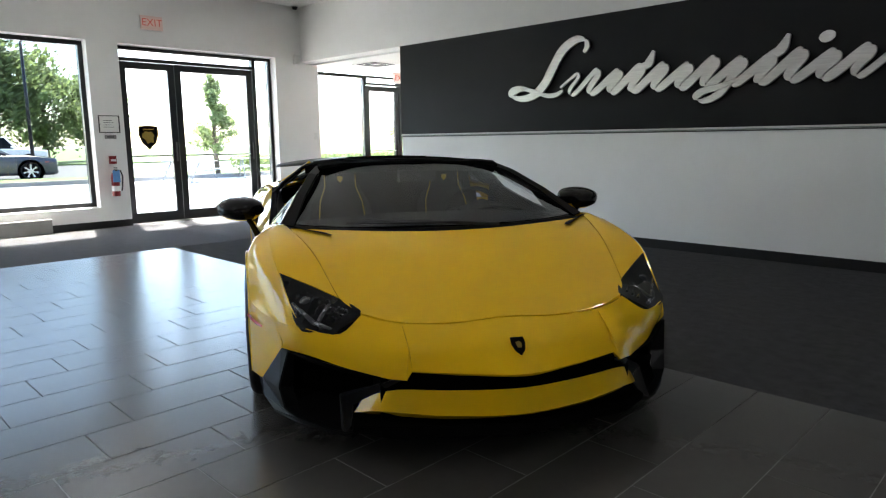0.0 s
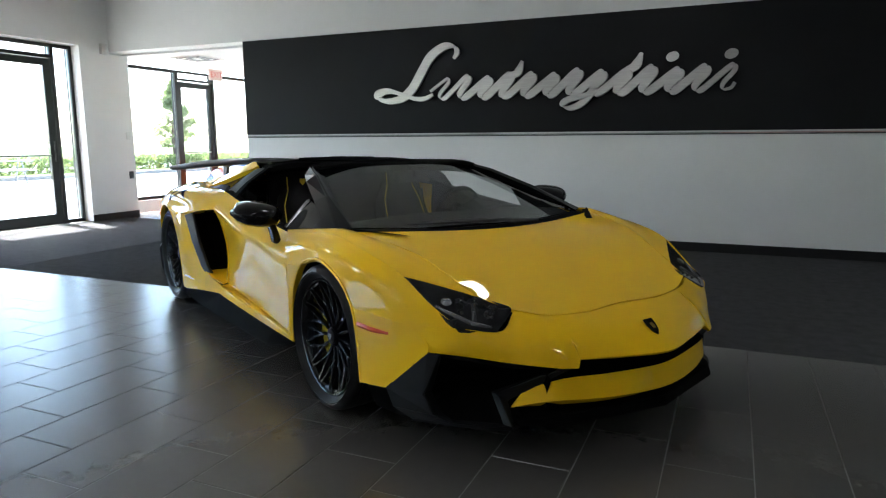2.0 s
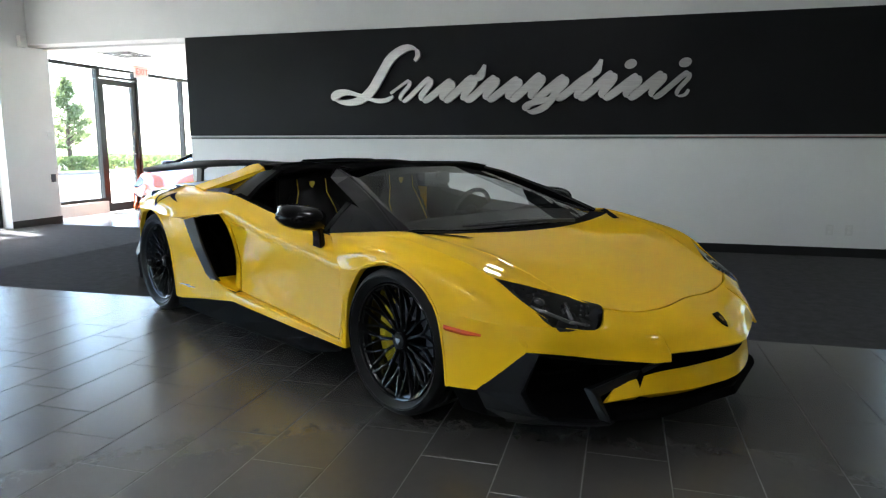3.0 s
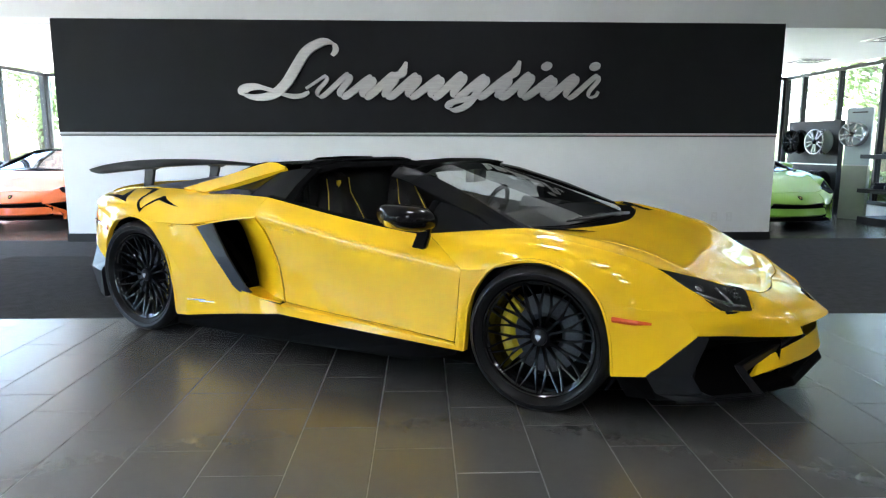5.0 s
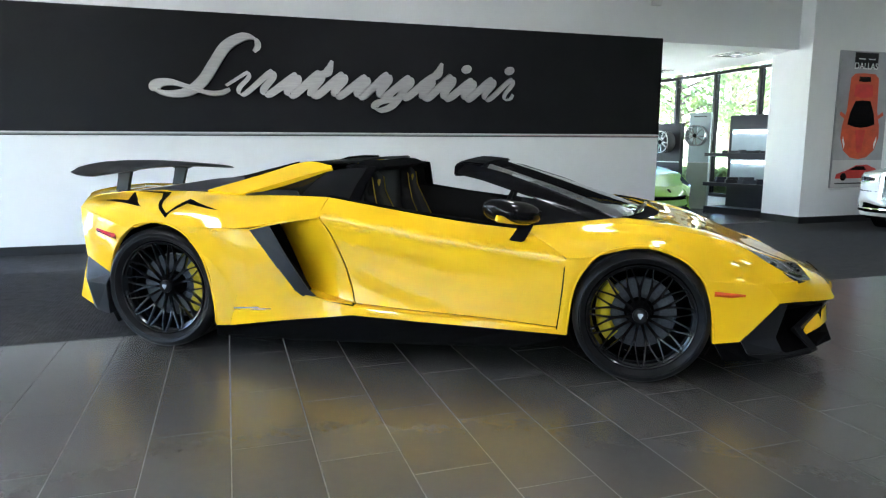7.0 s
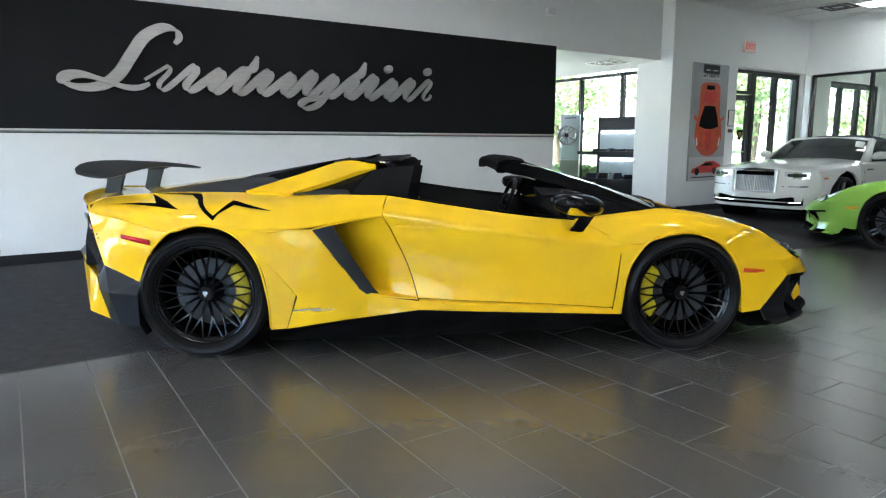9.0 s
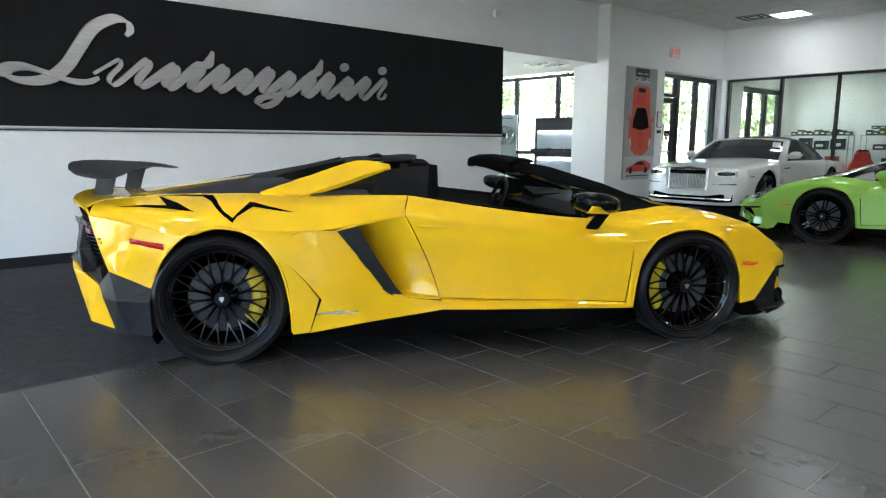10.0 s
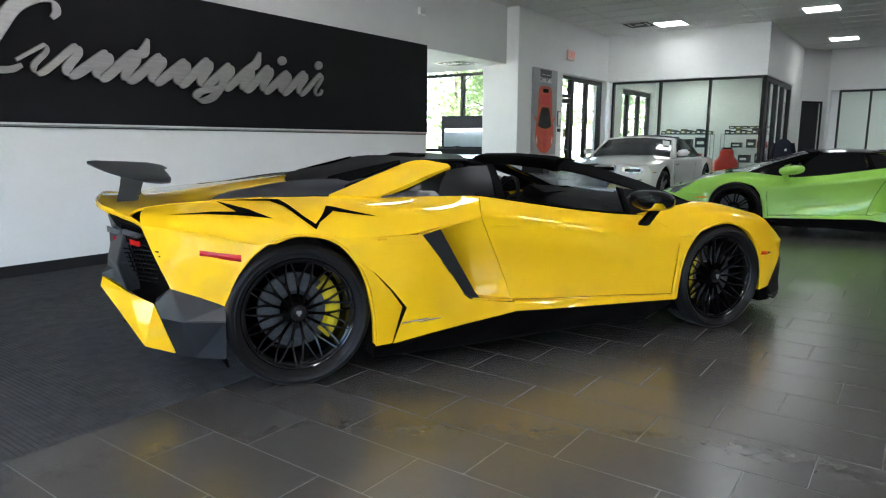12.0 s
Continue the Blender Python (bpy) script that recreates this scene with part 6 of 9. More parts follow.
def sports_car(paint, label, place, roof=False, wing=True, full=True, name="sports_car"):
    car = new(name)
    car.matrix_basis = place
    for side in (1, -1):
        fender, quarter, door = side_panels(car, side, paint, full)
        add_wheel(car, 0.0, 0.855, 0.336, "front", side, -1, 9 * side, FRONT_DIMS, caliper=paint is M_YELLOW)
        add_wheel(car, -2.70, 0.815, 0.357, "rear", side, 1, 4 * side, REAR_DIMS, caliper=paint is M_YELLOW)
        if full:
            # decal pieces: a spear, then a long stroke that drops into a V and runs out in a barb
            zig = [[(-3.266, 0.843), (-3.071, 0.857), (-2.965, 0.857), (-3.045, 0.896), (-2.907, 0.866), (-2.812, 0.829), (-2.965, 0.843), (-3.109, 0.848)],
                   [(-3.03, 0.8965), (-2.918, 0.9010), (-2.789, 0.9012), (-2.748, 0.899), (-2.720, 0.882), (-2.662, 0.830), (-2.618, 0.800), (-2.618, 0.774), (-2.670, 0.814), (-2.740, 0.873), (-2.796, 0.893), (-2.921, 0.896)],
                   [(-2.618, 0.774), (-2.618, 0.800), (-2.540, 0.872), (-2.510, 0.868), (-2.362, 0.834), (-2.302, 0.820), (-2.371, 0.827), (-2.519, 0.850), (-2.595, 0.806)]]
            stick_on(car, quarter, zig, M_MATTE, side, "black zigzag stripe decal")
            stick_on(car, quarter, [[(-2.20, 0.275), (-2.05, 0.285), (-2.05, 0.293), (-2.20, 0.283)], [(-2.10, 0.272), (-1.98, 0.280), (-1.98, 0.287), (-2.10, 0.279)]], M_LENS_CLEAR, side, "small silver script bars", "side_mark")
    front_and_top(car, paint, roof)
    rear_end(car, paint, wing)
    cabin(car)
    if roof:
        panel("roof", [mirror_net([[(-0.95, 0, 1.10), (-0.96, 0.3, 1.098), (-0.98, 0.57, 1.072)], [(-1.25, 0, 1.125), (-1.25, 0.32, 1.12), (-1.25, 0.60, 1.085)], [(-1.60, 0, 1.118), (-1.6, 0.3, 1.112), (-1.62, 0.60, 1.078)]])], M_BLACK, car, label="gloss black roof panel")
        for side in (1, -1):
            panel("side_window", [[[(-0.66, 0.85, 0.775), (-0.80, 0.73, 0.92), (-0.98, 0.595, 1.06)], [(-1.0, 0.85, 0.80), (-1.08, 0.735, 0.93), (-1.15, 0.615, 1.07)], [(-1.50, 0.845, 0.868), (-1.48, 0.755, 0.955), (-1.46, 0.62, 1.07)]]],
                  M_GLASS_DARK, car, side, "dark tinted side window", thick=0.005)
    return tagged(car, label, "car", "sports cars")


CAR = pose(-2.209, 2.188, 0.0, 0, 0, -30.94) @ Matrix.Diagonal((1, 1.0204, 1, 1))
sports_car(M_YELLOW, "yellow open-top sports car with black wheels on the tiled floor", CAR)


# the other sports cars
sports_car(M_GREEN, "lime green sports car with a black roof and black wheels", pose(3.137, 2.546, 0, 0, 0, 102.4), roof=True, wing=False, full=False)
sports_car(M_GREEN, "lime green sports car parked in the window bay", pose(1.85, 8.50, 0.003, 0, 0, -81), roof=True, wing=False, full=False)
sports_car(M_ORANGE, "orange sports car parked in the window bay", pose(-8.95, 8.80, 0.003, 0, 0, -86), roof=True, wing=False, full=False)


# ---- ordinary cars, lofted along their length ----
def alloy_spoke():
    """One tapering silver spoke with a piece of the hub, facing +y, running up from the axle."""
    bm = bmesh.new()
    rings = [[bm.verts.new((-w, y, r)), bm.verts.new((w, y, r)), bm.verts.new((w * 0.6, y - 0.03, r)), bm.verts.new((-w * 0.6, y - 0.03, r))]
             for r, w, y in ((0.0, 0.030, 0.085), (0.06, 0.034, 0.090), (0.15, 0.026, 0.086), (0.25, 0.040, 0.098), (0.262, 0.046, 0.098))]
    for a, b in zip(rings, rings[1:]):
        for i in range(4):
            bm.faces.new((a[i], a[(i + 1) % 4], b[(i + 1) % 4], b[i]))
    bm.faces.new(rings[0])
    bm.faces.new(rings[-1])
    bmesh.ops.recalc_face_normals(bm, faces=bm.faces[:])
    me = bpy.data.meshes.new("spoke")
    bm.to_mesh(me)
    bm.free()
    me.materials.append(M_SILVER)
    return me


ALLOY_SPOKE = alloy_spoke()


def saloon(name, paint, top_paint, label, place, half=0.96, front=0.90, base_len=3.11, back=1.25, belt=0.96, bonnet=1.0, roof=1.47,
           screen=(-0.62, -1.42), rear=(-2.75, -3.45), tyre=0.36, group="parked cars", taper=0.10):
    car = new(name)
    car.matrix_basis = place
    s0, s1 = front, -base_len - back
    stations = [front, front - 0.12, 0.50, 0.46, 0.36, 0.2, 0, -0.2, -0.36, -0.46, -0.50, -1.2, -2.2] + \
               [-base_len + d for d in (0.50, 0.46, 0.36, 0.2, 0, -0.2, -0.36, -0.46, -0.50)] + [s1 + 0.15, s1]

    def arch(s):
        for c in (0.0, -base_len):
            if abs(s - c) < 0.47:
                return tyre + math.sqrt(max(0, 0.452 ** 2 - (s - c) ** 2))
        return 0.22

    def plan(s):
        u = max(0.0, (s - 0.15) / (front - 0.15))
        v = max(0.0, (-base_len - 0.2 - s) / (back - 0.2))
        return half * (1 - taper * u ** 2.4 - 0.14 * v ** 2.2)

    def shoulder(s):
        return belt - 0.13 * max(0, (s + 0.3) / (front + 0.3)) ** 1.5 - 0.05 * max(0, (-base_len - s) / back)
    k0 = plan(front) / (half * 0.90)
    r0 = (taper - 0.10) * 0.7   # how far the rounded corners of the nose fall back
    for side in (1, -1):
        bm = bmesh.new()
        skin(bm, [[(s, plan(s) * 0.985, arch(s)) for s in stations], [(s, plan(s) * 1.0, max(arch(s) + 0.01, 0.62)) for s in stations],
                  [(s, plan(s) * 0.985, max(arch(s) + 0.02, shoulder(s) - 0.12)) for s in stations], [(s, plan(s) * 0.93, shoulder(s)) for s in stations]], 14, 90, side)
        ob = part("body_side", bm, paint, car, smooth=True)
        md = ob.modifiers.new("thickness", 'SOLIDIFY')
        md.thickness, md.offset = 0.015, -1
        for c in (0.0, -base_len):
            wh = new("wheel", WHEELS["front"]["wheel"])
            wh.parent = car
            k = tyre / 0.336
            wh.matrix_basis = pose(c, -(half - 0.14) * side, tyre, 0, 0, 180 if side == 1 else 0) @ Matrix.Scale(k, 4)
            ty = new("tyre", WHEELS["front"]["tyre"])
            ty.parent = wh
            for i in range(7):
                sp = new("spoke", ALLOY_SPOKE)
                sp.parent = wh
                sp.matrix_basis = pose(0, 0, 0, 0, i * 360 / 7, 0)
            bm = bmesh.new()
            lathe(bm, [(0.0, -half * side + 0.30 * side), (0.455, -half * side + 0.30 * side), (0.455, -(half - 0.03) * side)], 32, centre=(c, 0, tyre))
            part("wheel_liner", bm, M_MATTE, car)
        # lamps and marker
        block("headlamp", [[(front + 0.024, half * k0 * 0.52, shoulder(front) - 0.05), (front + 0.036, half * k0 * 0.52, shoulder(front) - 0.18), (front - 0.10, half * k0 * 0.52, shoulder(front) - 0.18), (front - 0.10, half * k0 * 0.52, shoulder(front) - 0.05)],
                           [(front - 0.024 - r0 * 0.8, half * k0 * 0.885, shoulder(front) - 0.05), (front - 0.018 - r0 * 0.8, half * k0 * 0.90, shoulder(front) - 0.165), (front - 0.20 - r0 * 0.8, half * k0 * 0.86, shoulder(front) - 0.18), (front - 0.20 - r0 * 0.8, half * k0 * 0.86, shoulder(front) - 0.09)]],
              M_STEEL, car, side, "clear rectangular headlamp", bevel=0.006)
        for w0, w1 in ((0.56, 0.69), (0.72, 0.85)):
            x0, x1 = [front + 0.040 - 0.05 * max(0, (w - 0.52) / 0.37) ** 1.1 - r0 * 0.8 * max(0, (w - 0.52) / 0.37) for w in (w0, w1)]
            block("lamp_lens", [[(x0 - 0.006, half * k0 * w0, shoulder(front) - 0.075), (x0 + 0.002, half * k0 * w0, shoulder(front) - 0.150), (x0 - 0.05, half * k0 * w0, shoulder(front) - 0.15), (x0 - 0.05, half * k0 * w0, shoulder(front) - 0.075)],
                                [(x1 - 0.006, half * k0 * w1, shoulder(front) - 0.075), (x1 + 0.002, half * k0 * w1, shoulder(front) - 0.145), (x1 - 0.05, half * k0 * w1, shoulder(front) - 0.145), (x1 - 0.05, half * k0 * w1, shoulder(front) - 0.075)]], M_LENS, car, side, "dark lamp lens", bevel=0.006)
        block("fender_marker", [[(0.50, half * 0.985, 0.70), (0.50, half * 0.992, 0.685), (0.50, half * 0.985, 0.67)], [(0.62, half * 0.972, 0.70), (0.62, half * 0.979, 0.685), (0.62, half * 0.972, 0.67)]], M_AMBER, car, side, "amber marker lamp")
        block("door_mirror", [[(screen[0] - 0.15, half * 0.93, belt + 0.02), (screen[0] - 0.20, half * 0.93, belt + 0.15), (screen[0] - 0.33, half * 0.93, belt + 0.15), (screen[0] - 0.33, half * 0.93, belt + 0.02)],
                              [(screen[0] - 0.20, half * 1.10, belt + 0.05), (screen[0] - 0.23, half * 1.10, belt + 0.16), (screen[0] - 0.36, half * 1.10, belt + 0.15), (screen[0] - 0.36, half * 1.10, belt + 0.04)]], paint, car, side, "painted door mirror", bevel=0.02, smooth=True)
        for d in (-0.62, -1.95):
            if abs(d) < base_len - 0.6:
                block("door_seam", [[(d, half * 0.996, 0.32), (d - 0.008, half * 0.996, 0.32), (d - 0.004, half * 0.98, 0.32)], [(d, half * 1.001, 0.62), (d - 0.008, half * 1.001, 0.62), (d - 0.004, half * 0.98, 0.62)],
                                    [(d, half * 0.955, belt - 0.03), (d - 0.008, half * 0.955, belt - 0.03), (d - 0.004, half * 0.93, belt - 0.03)]], M_MATTE, car, side)
        block("door_handle", [[(-0.95, half * 0.995, 0.80), (-0.95, half * 1.015, 0.79), (-0.95, half * 0.995, 0.775)], [(-1.13, half * 0.995, 0.805), (-1.13, half * 1.015, 0.795), (-1.13, half * 0.995, 0.78)]], M_CHROME, car, side, "chrome door handle")
        # side glass
        panel("side_window", [[[(screen[0] - 0.1, half * 0.90, belt), (screen[1], half * 0.72, roof - 0.06)], [((screen[1] + rear[0]) / 2, half * 0.90, belt + 0.005), ((screen[1] + rear[0]) / 2, half * 0.73, roof - 0.05)],
                               [(rear[1] + 0.35, half * 0.88, belt), (rear[0], half * 0.72, roof - 0.09)]]], M_GLASS_DARK, car, side, "tinted side window", thick=0.006, nu=8, nv=6)
        block("screen_pillar", [[(screen[0] + 0.02, half * 0.86, belt - 0.01), (screen[0] - 0.12, half * 0.91, belt - 0.01), (screen[0] - 0.10, half * 0.84, belt - 0.01)],
                                [(screen[1] + 0.03, half * 0.68, roof - 0.03), (screen[1] - 0.06, half * 0.735, roof - 0.04), (screen[1] - 0.04, half * 0.66, roof - 0.05)]], paint, car, side)
    # bonnet, boot, nose and tail
    panel("bonnet", [mirror_net([[(front - 0.02, 0, shoulder(front) + 0.02), (front - 0.03, half * 0.5, shoulder(front) + 0.01), (front - 0.05 - r0, half * k0 * 0.835, shoulder(front))],
                                 [(0.3, 0, bonnet - 0.02), (0.3, half * 0.5, bonnet - 0.03), (0.3, plan(0.3) * 0.93, shoulder(0.3))],
                                 [(screen[0] + 0.05, 0, bonnet + 0.02), (screen[0] + 0.02, half * 0.5, bonnet + 0.01), (screen[0] - 0.05, half * 0.93, belt)]])], paint, car, nu=14, nv=20)
    panel("boot_lid", [mirror_net([[(rear[1] + 0.1, 0, belt + 0.03), (rear[1] + 0.1, half * 0.5, belt + 0.02), (rear[1] + 0.2, half * 0.93, belt)], [(s1 + 0.3, 0, belt), (s1 + 0.3, half * 0.5, belt - 0.01), (s1 + 0.3, half * 0.86, shoulder(s1 + 0.3))],
                                   [(s1 + 0.01, 0, belt - 0.07), (s1 + 0.02, half * 0.5, belt - 0.07), (s1 + 0.04, half * 0.80, shoulder(s1))]])], paint, car, nu=10, nv=16)
    panel("nose", [mirror_net([[(front - 0.02, 0, shoulder(front) + 0.02), (front - 0.03, half * 0.5, shoulder(front) + 0.01), (front - 0.05 - r0, half * k0 * 0.835, shoulder(front))], [(front + 0.03, 0, 0.60), (front + 0.02, half * 0.5, 0.60), (front - 0.04 - r0, half * k0 * 0.90, 0.60)],
                               [(front + 0.05, 0, 0.40), (front + 0.03, half * 0.5, 0.40), (front - 0.04 - r0, half * k0 * 0.91, 0.40)], [(front - 0.02, 0, 0.20), (front - 0.03, half * 0.5, 0.20), (front - 0.08 - r0, half * k0 * 0.88, 0.20)]])], paint, car, nu=14, nv=18)
    panel("tail", [mirror_net([[(s1, 0, belt - 0.07), (s1 + 0.01, half * 0.5, belt - 0.07), (s1 + 0.04, half * 0.80, shoulder(s1))], [(s1 - 0.04, 0, 0.55), (s1 - 0.03, half * 0.5, 0.55), (s1 + 0.0, half * 0.85, 0.55)], [(s1 + 0.05, 0, 0.24), (s1 + 0.05, half * 0.5, 0.24), (s1 + 0.06, half * 0.83, 0.24)]])], paint, car, nu=10, nv=14)
    block("lower_intake", [[(front + 0.035 - r0 * 0.35, -half * k0 * 0.80, 0.335), (front + 0.035 - r0 * 0.35, -half * k0 * 0.80, 0.275), (front - 0.08, -half * k0 * 0.80, 0.275), (front - 0.08, -half * k0 * 0.80, 0.335)], [(front + 0.060, 0, 0.335), (front + 0.055, 0, 0.270), (front - 0.08, 0, 0.270), (front - 0.08, 0, 0.335)],
                           [(front + 0.035 - r0 * 0.35, half * k0 * 0.80, 0.335), (front + 0.035 - r0 * 0.35, half * k0 * 0.80, 0.275), (front - 0.08, half * k0 * 0.80, 0.275), (front - 0.08, half * k0 * 0.80, 0.335)]], M_MATTE, car, 1, "black lower air intake", bevel=0.01)
    block("chassis", [[(front - 0.1, -half * 0.75, 0.18), (front - 0.1, half * 0.75, 0.18), (front - 0.1, half * 0.7, 0.55), (front - 0.1, -half * 0.7, 0.55)], [(s1 + 0.1, -half * 0.75, 0.18), (s1 + 0.1, half * 0.75, 0.18), (s1 + 0.1, half * 0.7, 0.55), (s1 + 0.1, -half * 0.7, 0.55)]], M_MATTE, car)
    panel("windscreen", [mirror_net([[(screen[0], 0, bonnet + 0.02), (screen[0] - 0.02, half * 0.5, bonnet + 0.01), (screen[0] - 0.06, half * 0.87, belt)], [(screen[1] + 0.05, 0, roof - 0.01), (screen[1] + 0.04, half * 0.4, roof - 0.015), (screen[1] + 0.01, half * 0.69, roof - 0.04)]])], M_GLASS_CAR, car, nu=8, nv=14, thick=0.006, label="dark reflecting windscreen")
    panel("roof", [mirror_net([[(screen[1] + 0.05, 0, roof - 0.01), (screen[1] + 0.04, half * 0.4, roof - 0.015), (screen[1], half * 0.71, roof - 0.045)], [((screen[1] + rear[0]) / 2, 0, roof + 0.02), ((screen[1] + rear[0]) / 2, half * 0.4, roof + 0.01), ((screen[1] + rear[0]) / 2, half * 0.73, roof - 0.035)],
                               [(rear[0], 0, roof - 0.04), (rear[0], half * 0.4, roof - 0.05), (rear[0], half * 0.71, roof - 0.09)]])], top_paint, car, nu=10, nv=14)
    panel("rear_screen", [mirror_net([[(rear[0], 0, roof - 0.04), (rear[0], half * 0.4, roof - 0.05), (rear[0], half * 0.71, roof - 0.09)], [((rear[0] + rear[1]) / 2, 0, (roof + belt) / 2 + 0.04), ((rear[0] + rear[1]) / 2, half * 0.45, (roof + belt) / 2 + 0.03), ((rear[0] + rear[1]) / 2 + 0.04, half * 0.80, (roof + belt) / 2)],
                                      [(rear[1], 0, belt + 0.02), (rear[1], half * 0.5, belt + 0.02), (rear[1] + 0.15, half * 0.90, belt)]])], top_paint, car, nu=8, nv=14)
    return tagged(car, label, "car", group)


def luxury_convertible(place, half=0.97, base_len=3.11, tyre=0.365):
    """Large pearl white convertible: upright grille, long bonnet, navy soft top put up."""
    car = new("luxury_convertible")
    car.matrix_basis = place
    tail = -base_len - 1.25
    stations = [0.70, 0.58, 0.50, 0.46, 0.36, 0.2, 0, -0.2, -0.36, -0.46, -0.50, -0.9, -1.4, -2.0] + [-base_len + d for d in (0.50, 0.46, 0.36, 0.2, 0, -0.2, -0.36, -0.46, -0.50)] + [tail + 0.45, tail + 0.15, tail]

    def arch(s):
        for c in (0.0, -base_len):
            if abs(s - c) < 0.47:
                return tyre + math.sqrt(max(0, 0.452 ** 2 - (s - c) ** 2))
        return 0.22 if s < 0.5 else 0.25

    def plan(s):
        v = max(0.0, (-base_len - 0.1 - s) / 1.15)
        return half * (1 - 0.06 * max(0.0, s / 0.7) ** 2 - 0.15 * v ** 2.0)

    def shoulder(s):
        if s > -1.0:
            return 0.955 - 0.105 * ((s + 1.0) / 1.7) ** 1.6
        return 0.955 - 0.085 * max(0.0, (-2.6 - s) / 1.76) ** 1.5
    edge = plan(0.70)
    for side in (1, -1):
        bm = bmesh.new()
        skin(bm, [[(s, plan(s) * 0.975, arch(s)) for s in stations], [(s, plan(s), max(arch(s) + 0.012, 0.60)) for s in stations],
                  [(s, plan(s) * 0.992, max(arch(s) + 0.024, shoulder(s) - 0.13)) for s in stations],
                  [(s, plan(s) * 0.972, shoulder(s) - 0.035) for s in stations], [(s, plan(s) * 0.935, shoulder(s)) for s in stations]], 18, 110, side)
        ob = part("body_side", bm, M_PEARL, car, smooth=True)
        md = ob.modifiers.new("thickness", 'SOLIDIFY')
        md.thickness, md.offset = 0.015, -1
        for c in (0.0, -base_len):
            wh = new("wheel", WHEELS["front"]["wheel"])
            wh.parent = car
            wh.matrix_basis = pose(c, -(half - 0.14) * side, tyre, 0, 0, 180 if side == 1 else 0) @ Matrix.Scale(tyre / 0.336, 4)
            ty = new("tyre", WHEELS["front"]["tyre"])
            ty.parent = wh
            for i in range(7):
                sp = new("spoke", ALLOY_SPOKE)
                sp.parent = wh
                sp.matrix_basis = pose(0, 0, 0, 0, i * 360 / 7, 0)
            bm = bmesh.new()
            lathe(bm, [(0.0, -half * side + 0.30 * side), (0.455, -half * side + 0.30 * side), (0.455, -(half - 0.03) * side)], 32, centre=(c, 0, tyre))
            part("wheel_liner", bm, M_MATTE, car)
        # headlamp: bright housing with a dark lens bar, wrapped round the corner
        lamp = block("headlamp", [[(0.972 - d, w, z1), (0.978 - d, w, z0), (0.90 - d, w - 0.02, z0), (0.90 - d, w - 0.02, z1)]
                                  for w, d, z0, z1 in ((0.455, 0.040, 0.700, 0.812), (0.59, 0.050, 0.695, 0.816), (0.72, 0.083, 0.700, 0.816), (0.805, 0.140, 0.712, 0.808))], M_LENS_CLEAR, car, side, "clear rectangular headlamp", bevel=0.006)
        block("lamp_lens", [[(0.976 - d, w, z1), (0.981 - d, w, z0), (0.93 - d, w - 0.01, z0), (0.93 - d, w - 0.01, z1)]
                            for w, d, z0, z1 in ((0.505, 0.038, 0.738, 0.782), (0.60, 0.046, 0.730, 0.790), (0.71, 0.074, 0.733, 0.790), (0.77, 0.104, 0.742, 0.782))], M_LENS, lamp, side, "dark lamp lens", bevel=0.006)
        for w, d in ((0.57, 0.043), (0.68, 0.066)):
            block("daytime_lamp", [[(0.990 - d, w, 0.785), (0.993 - d, w, 0.742), (0.95 - d, w, 0.742), (0.95 - d, w, 0.785)], [(0.984 - d, w + 0.035, 0.785), (0.987 - d, w + 0.035, 0.742), (0.94 - d, w + 0.035, 0.742), (0.94 - d, w + 0.035, 0.785)]], M_LENS_DIM, lamp, side, "pale lamp block", bevel=0.004)
        block("bumper_trim", [[(1.002 - d, w, z + 0.020), (1.006 - d, w, z), (0.95 - d, w - 0.02, z), (0.95 - d, w - 0.02, z + 0.020)] for w, d, z in ((0.44, 0.044, 0.575), (0.59, 0.058, 0.575), (0.72, 0.096, 0.578), (0.80, 0.150, 0.584))], M_FRAME_GREY, car, side, "slim dark bumper trim", bevel=0.004)
        block("fender_marker", [[(0.57, half * 0.975, 0.735), (0.57, half * 0.996, 0.722), (0.57, half * 0.975, 0.708)], [(0.67, half * 0.965, 0.735), (0.67, half * 0.986, 0.722), (0.67, half * 0.965, 0.708)]], M_AMBER_PALE, car, side, "amber marker lamp")
        # rear-hinged door: seams, long handle, emblem on the wing
        for s, lean in ((-0.60, 0.02), (-2.05, -0.10)):
            block("door_seam", [[(s, plan(s) * 0.99, 0.30), (s - 0.010, plan(s) * 0.99, 0.30), (s - 0.005, plan(s) * 0.95, 0.30)], [(s, plan(s) * 1.003, 0.60), (s - 0.010, plan(s) * 1.003, 0.60), (s - 0.005, plan(s) * 0.97, 0.60)],
                                [(s + lean, plan(s) * 0.995, shoulder(s) - 0.13), (s + lean - 0.010, plan(s) * 0.995, shoulder(s) - 0.13), (s + lean - 0.005, plan(s) * 0.96, shoulder(s) - 0.13)],
                                [(s + lean, plan(s) * 0.940, shoulder(s) + 0.002), (s + lean - 0.010, plan(s) * 0.940, shoulder(s) + 0.002), (s + lean - 0.005, plan(s) * 0.92, shoulder(s) - 0.02)]], M_MATTE, car, side, "door gap")
        block("door_handle", [[(-0.67, half * 0.990, 0.842), (-0.67, half * 1.012, 0.830), (-0.67, half * 0.990, 0.814)], [(-0.78, half * 0.992, 0.848), (-0.78, half * 1.022, 0.834), (-0.78, half * 0.992, 0.818)], [(-0.90, half * 0.990, 0.846), (-0.90, half * 1.010, 0.836), (-0.90, half * 0.990, 0.824)]], M_FRAME_GREY, car, side, "dark chrome door handle", bevel=0.003)
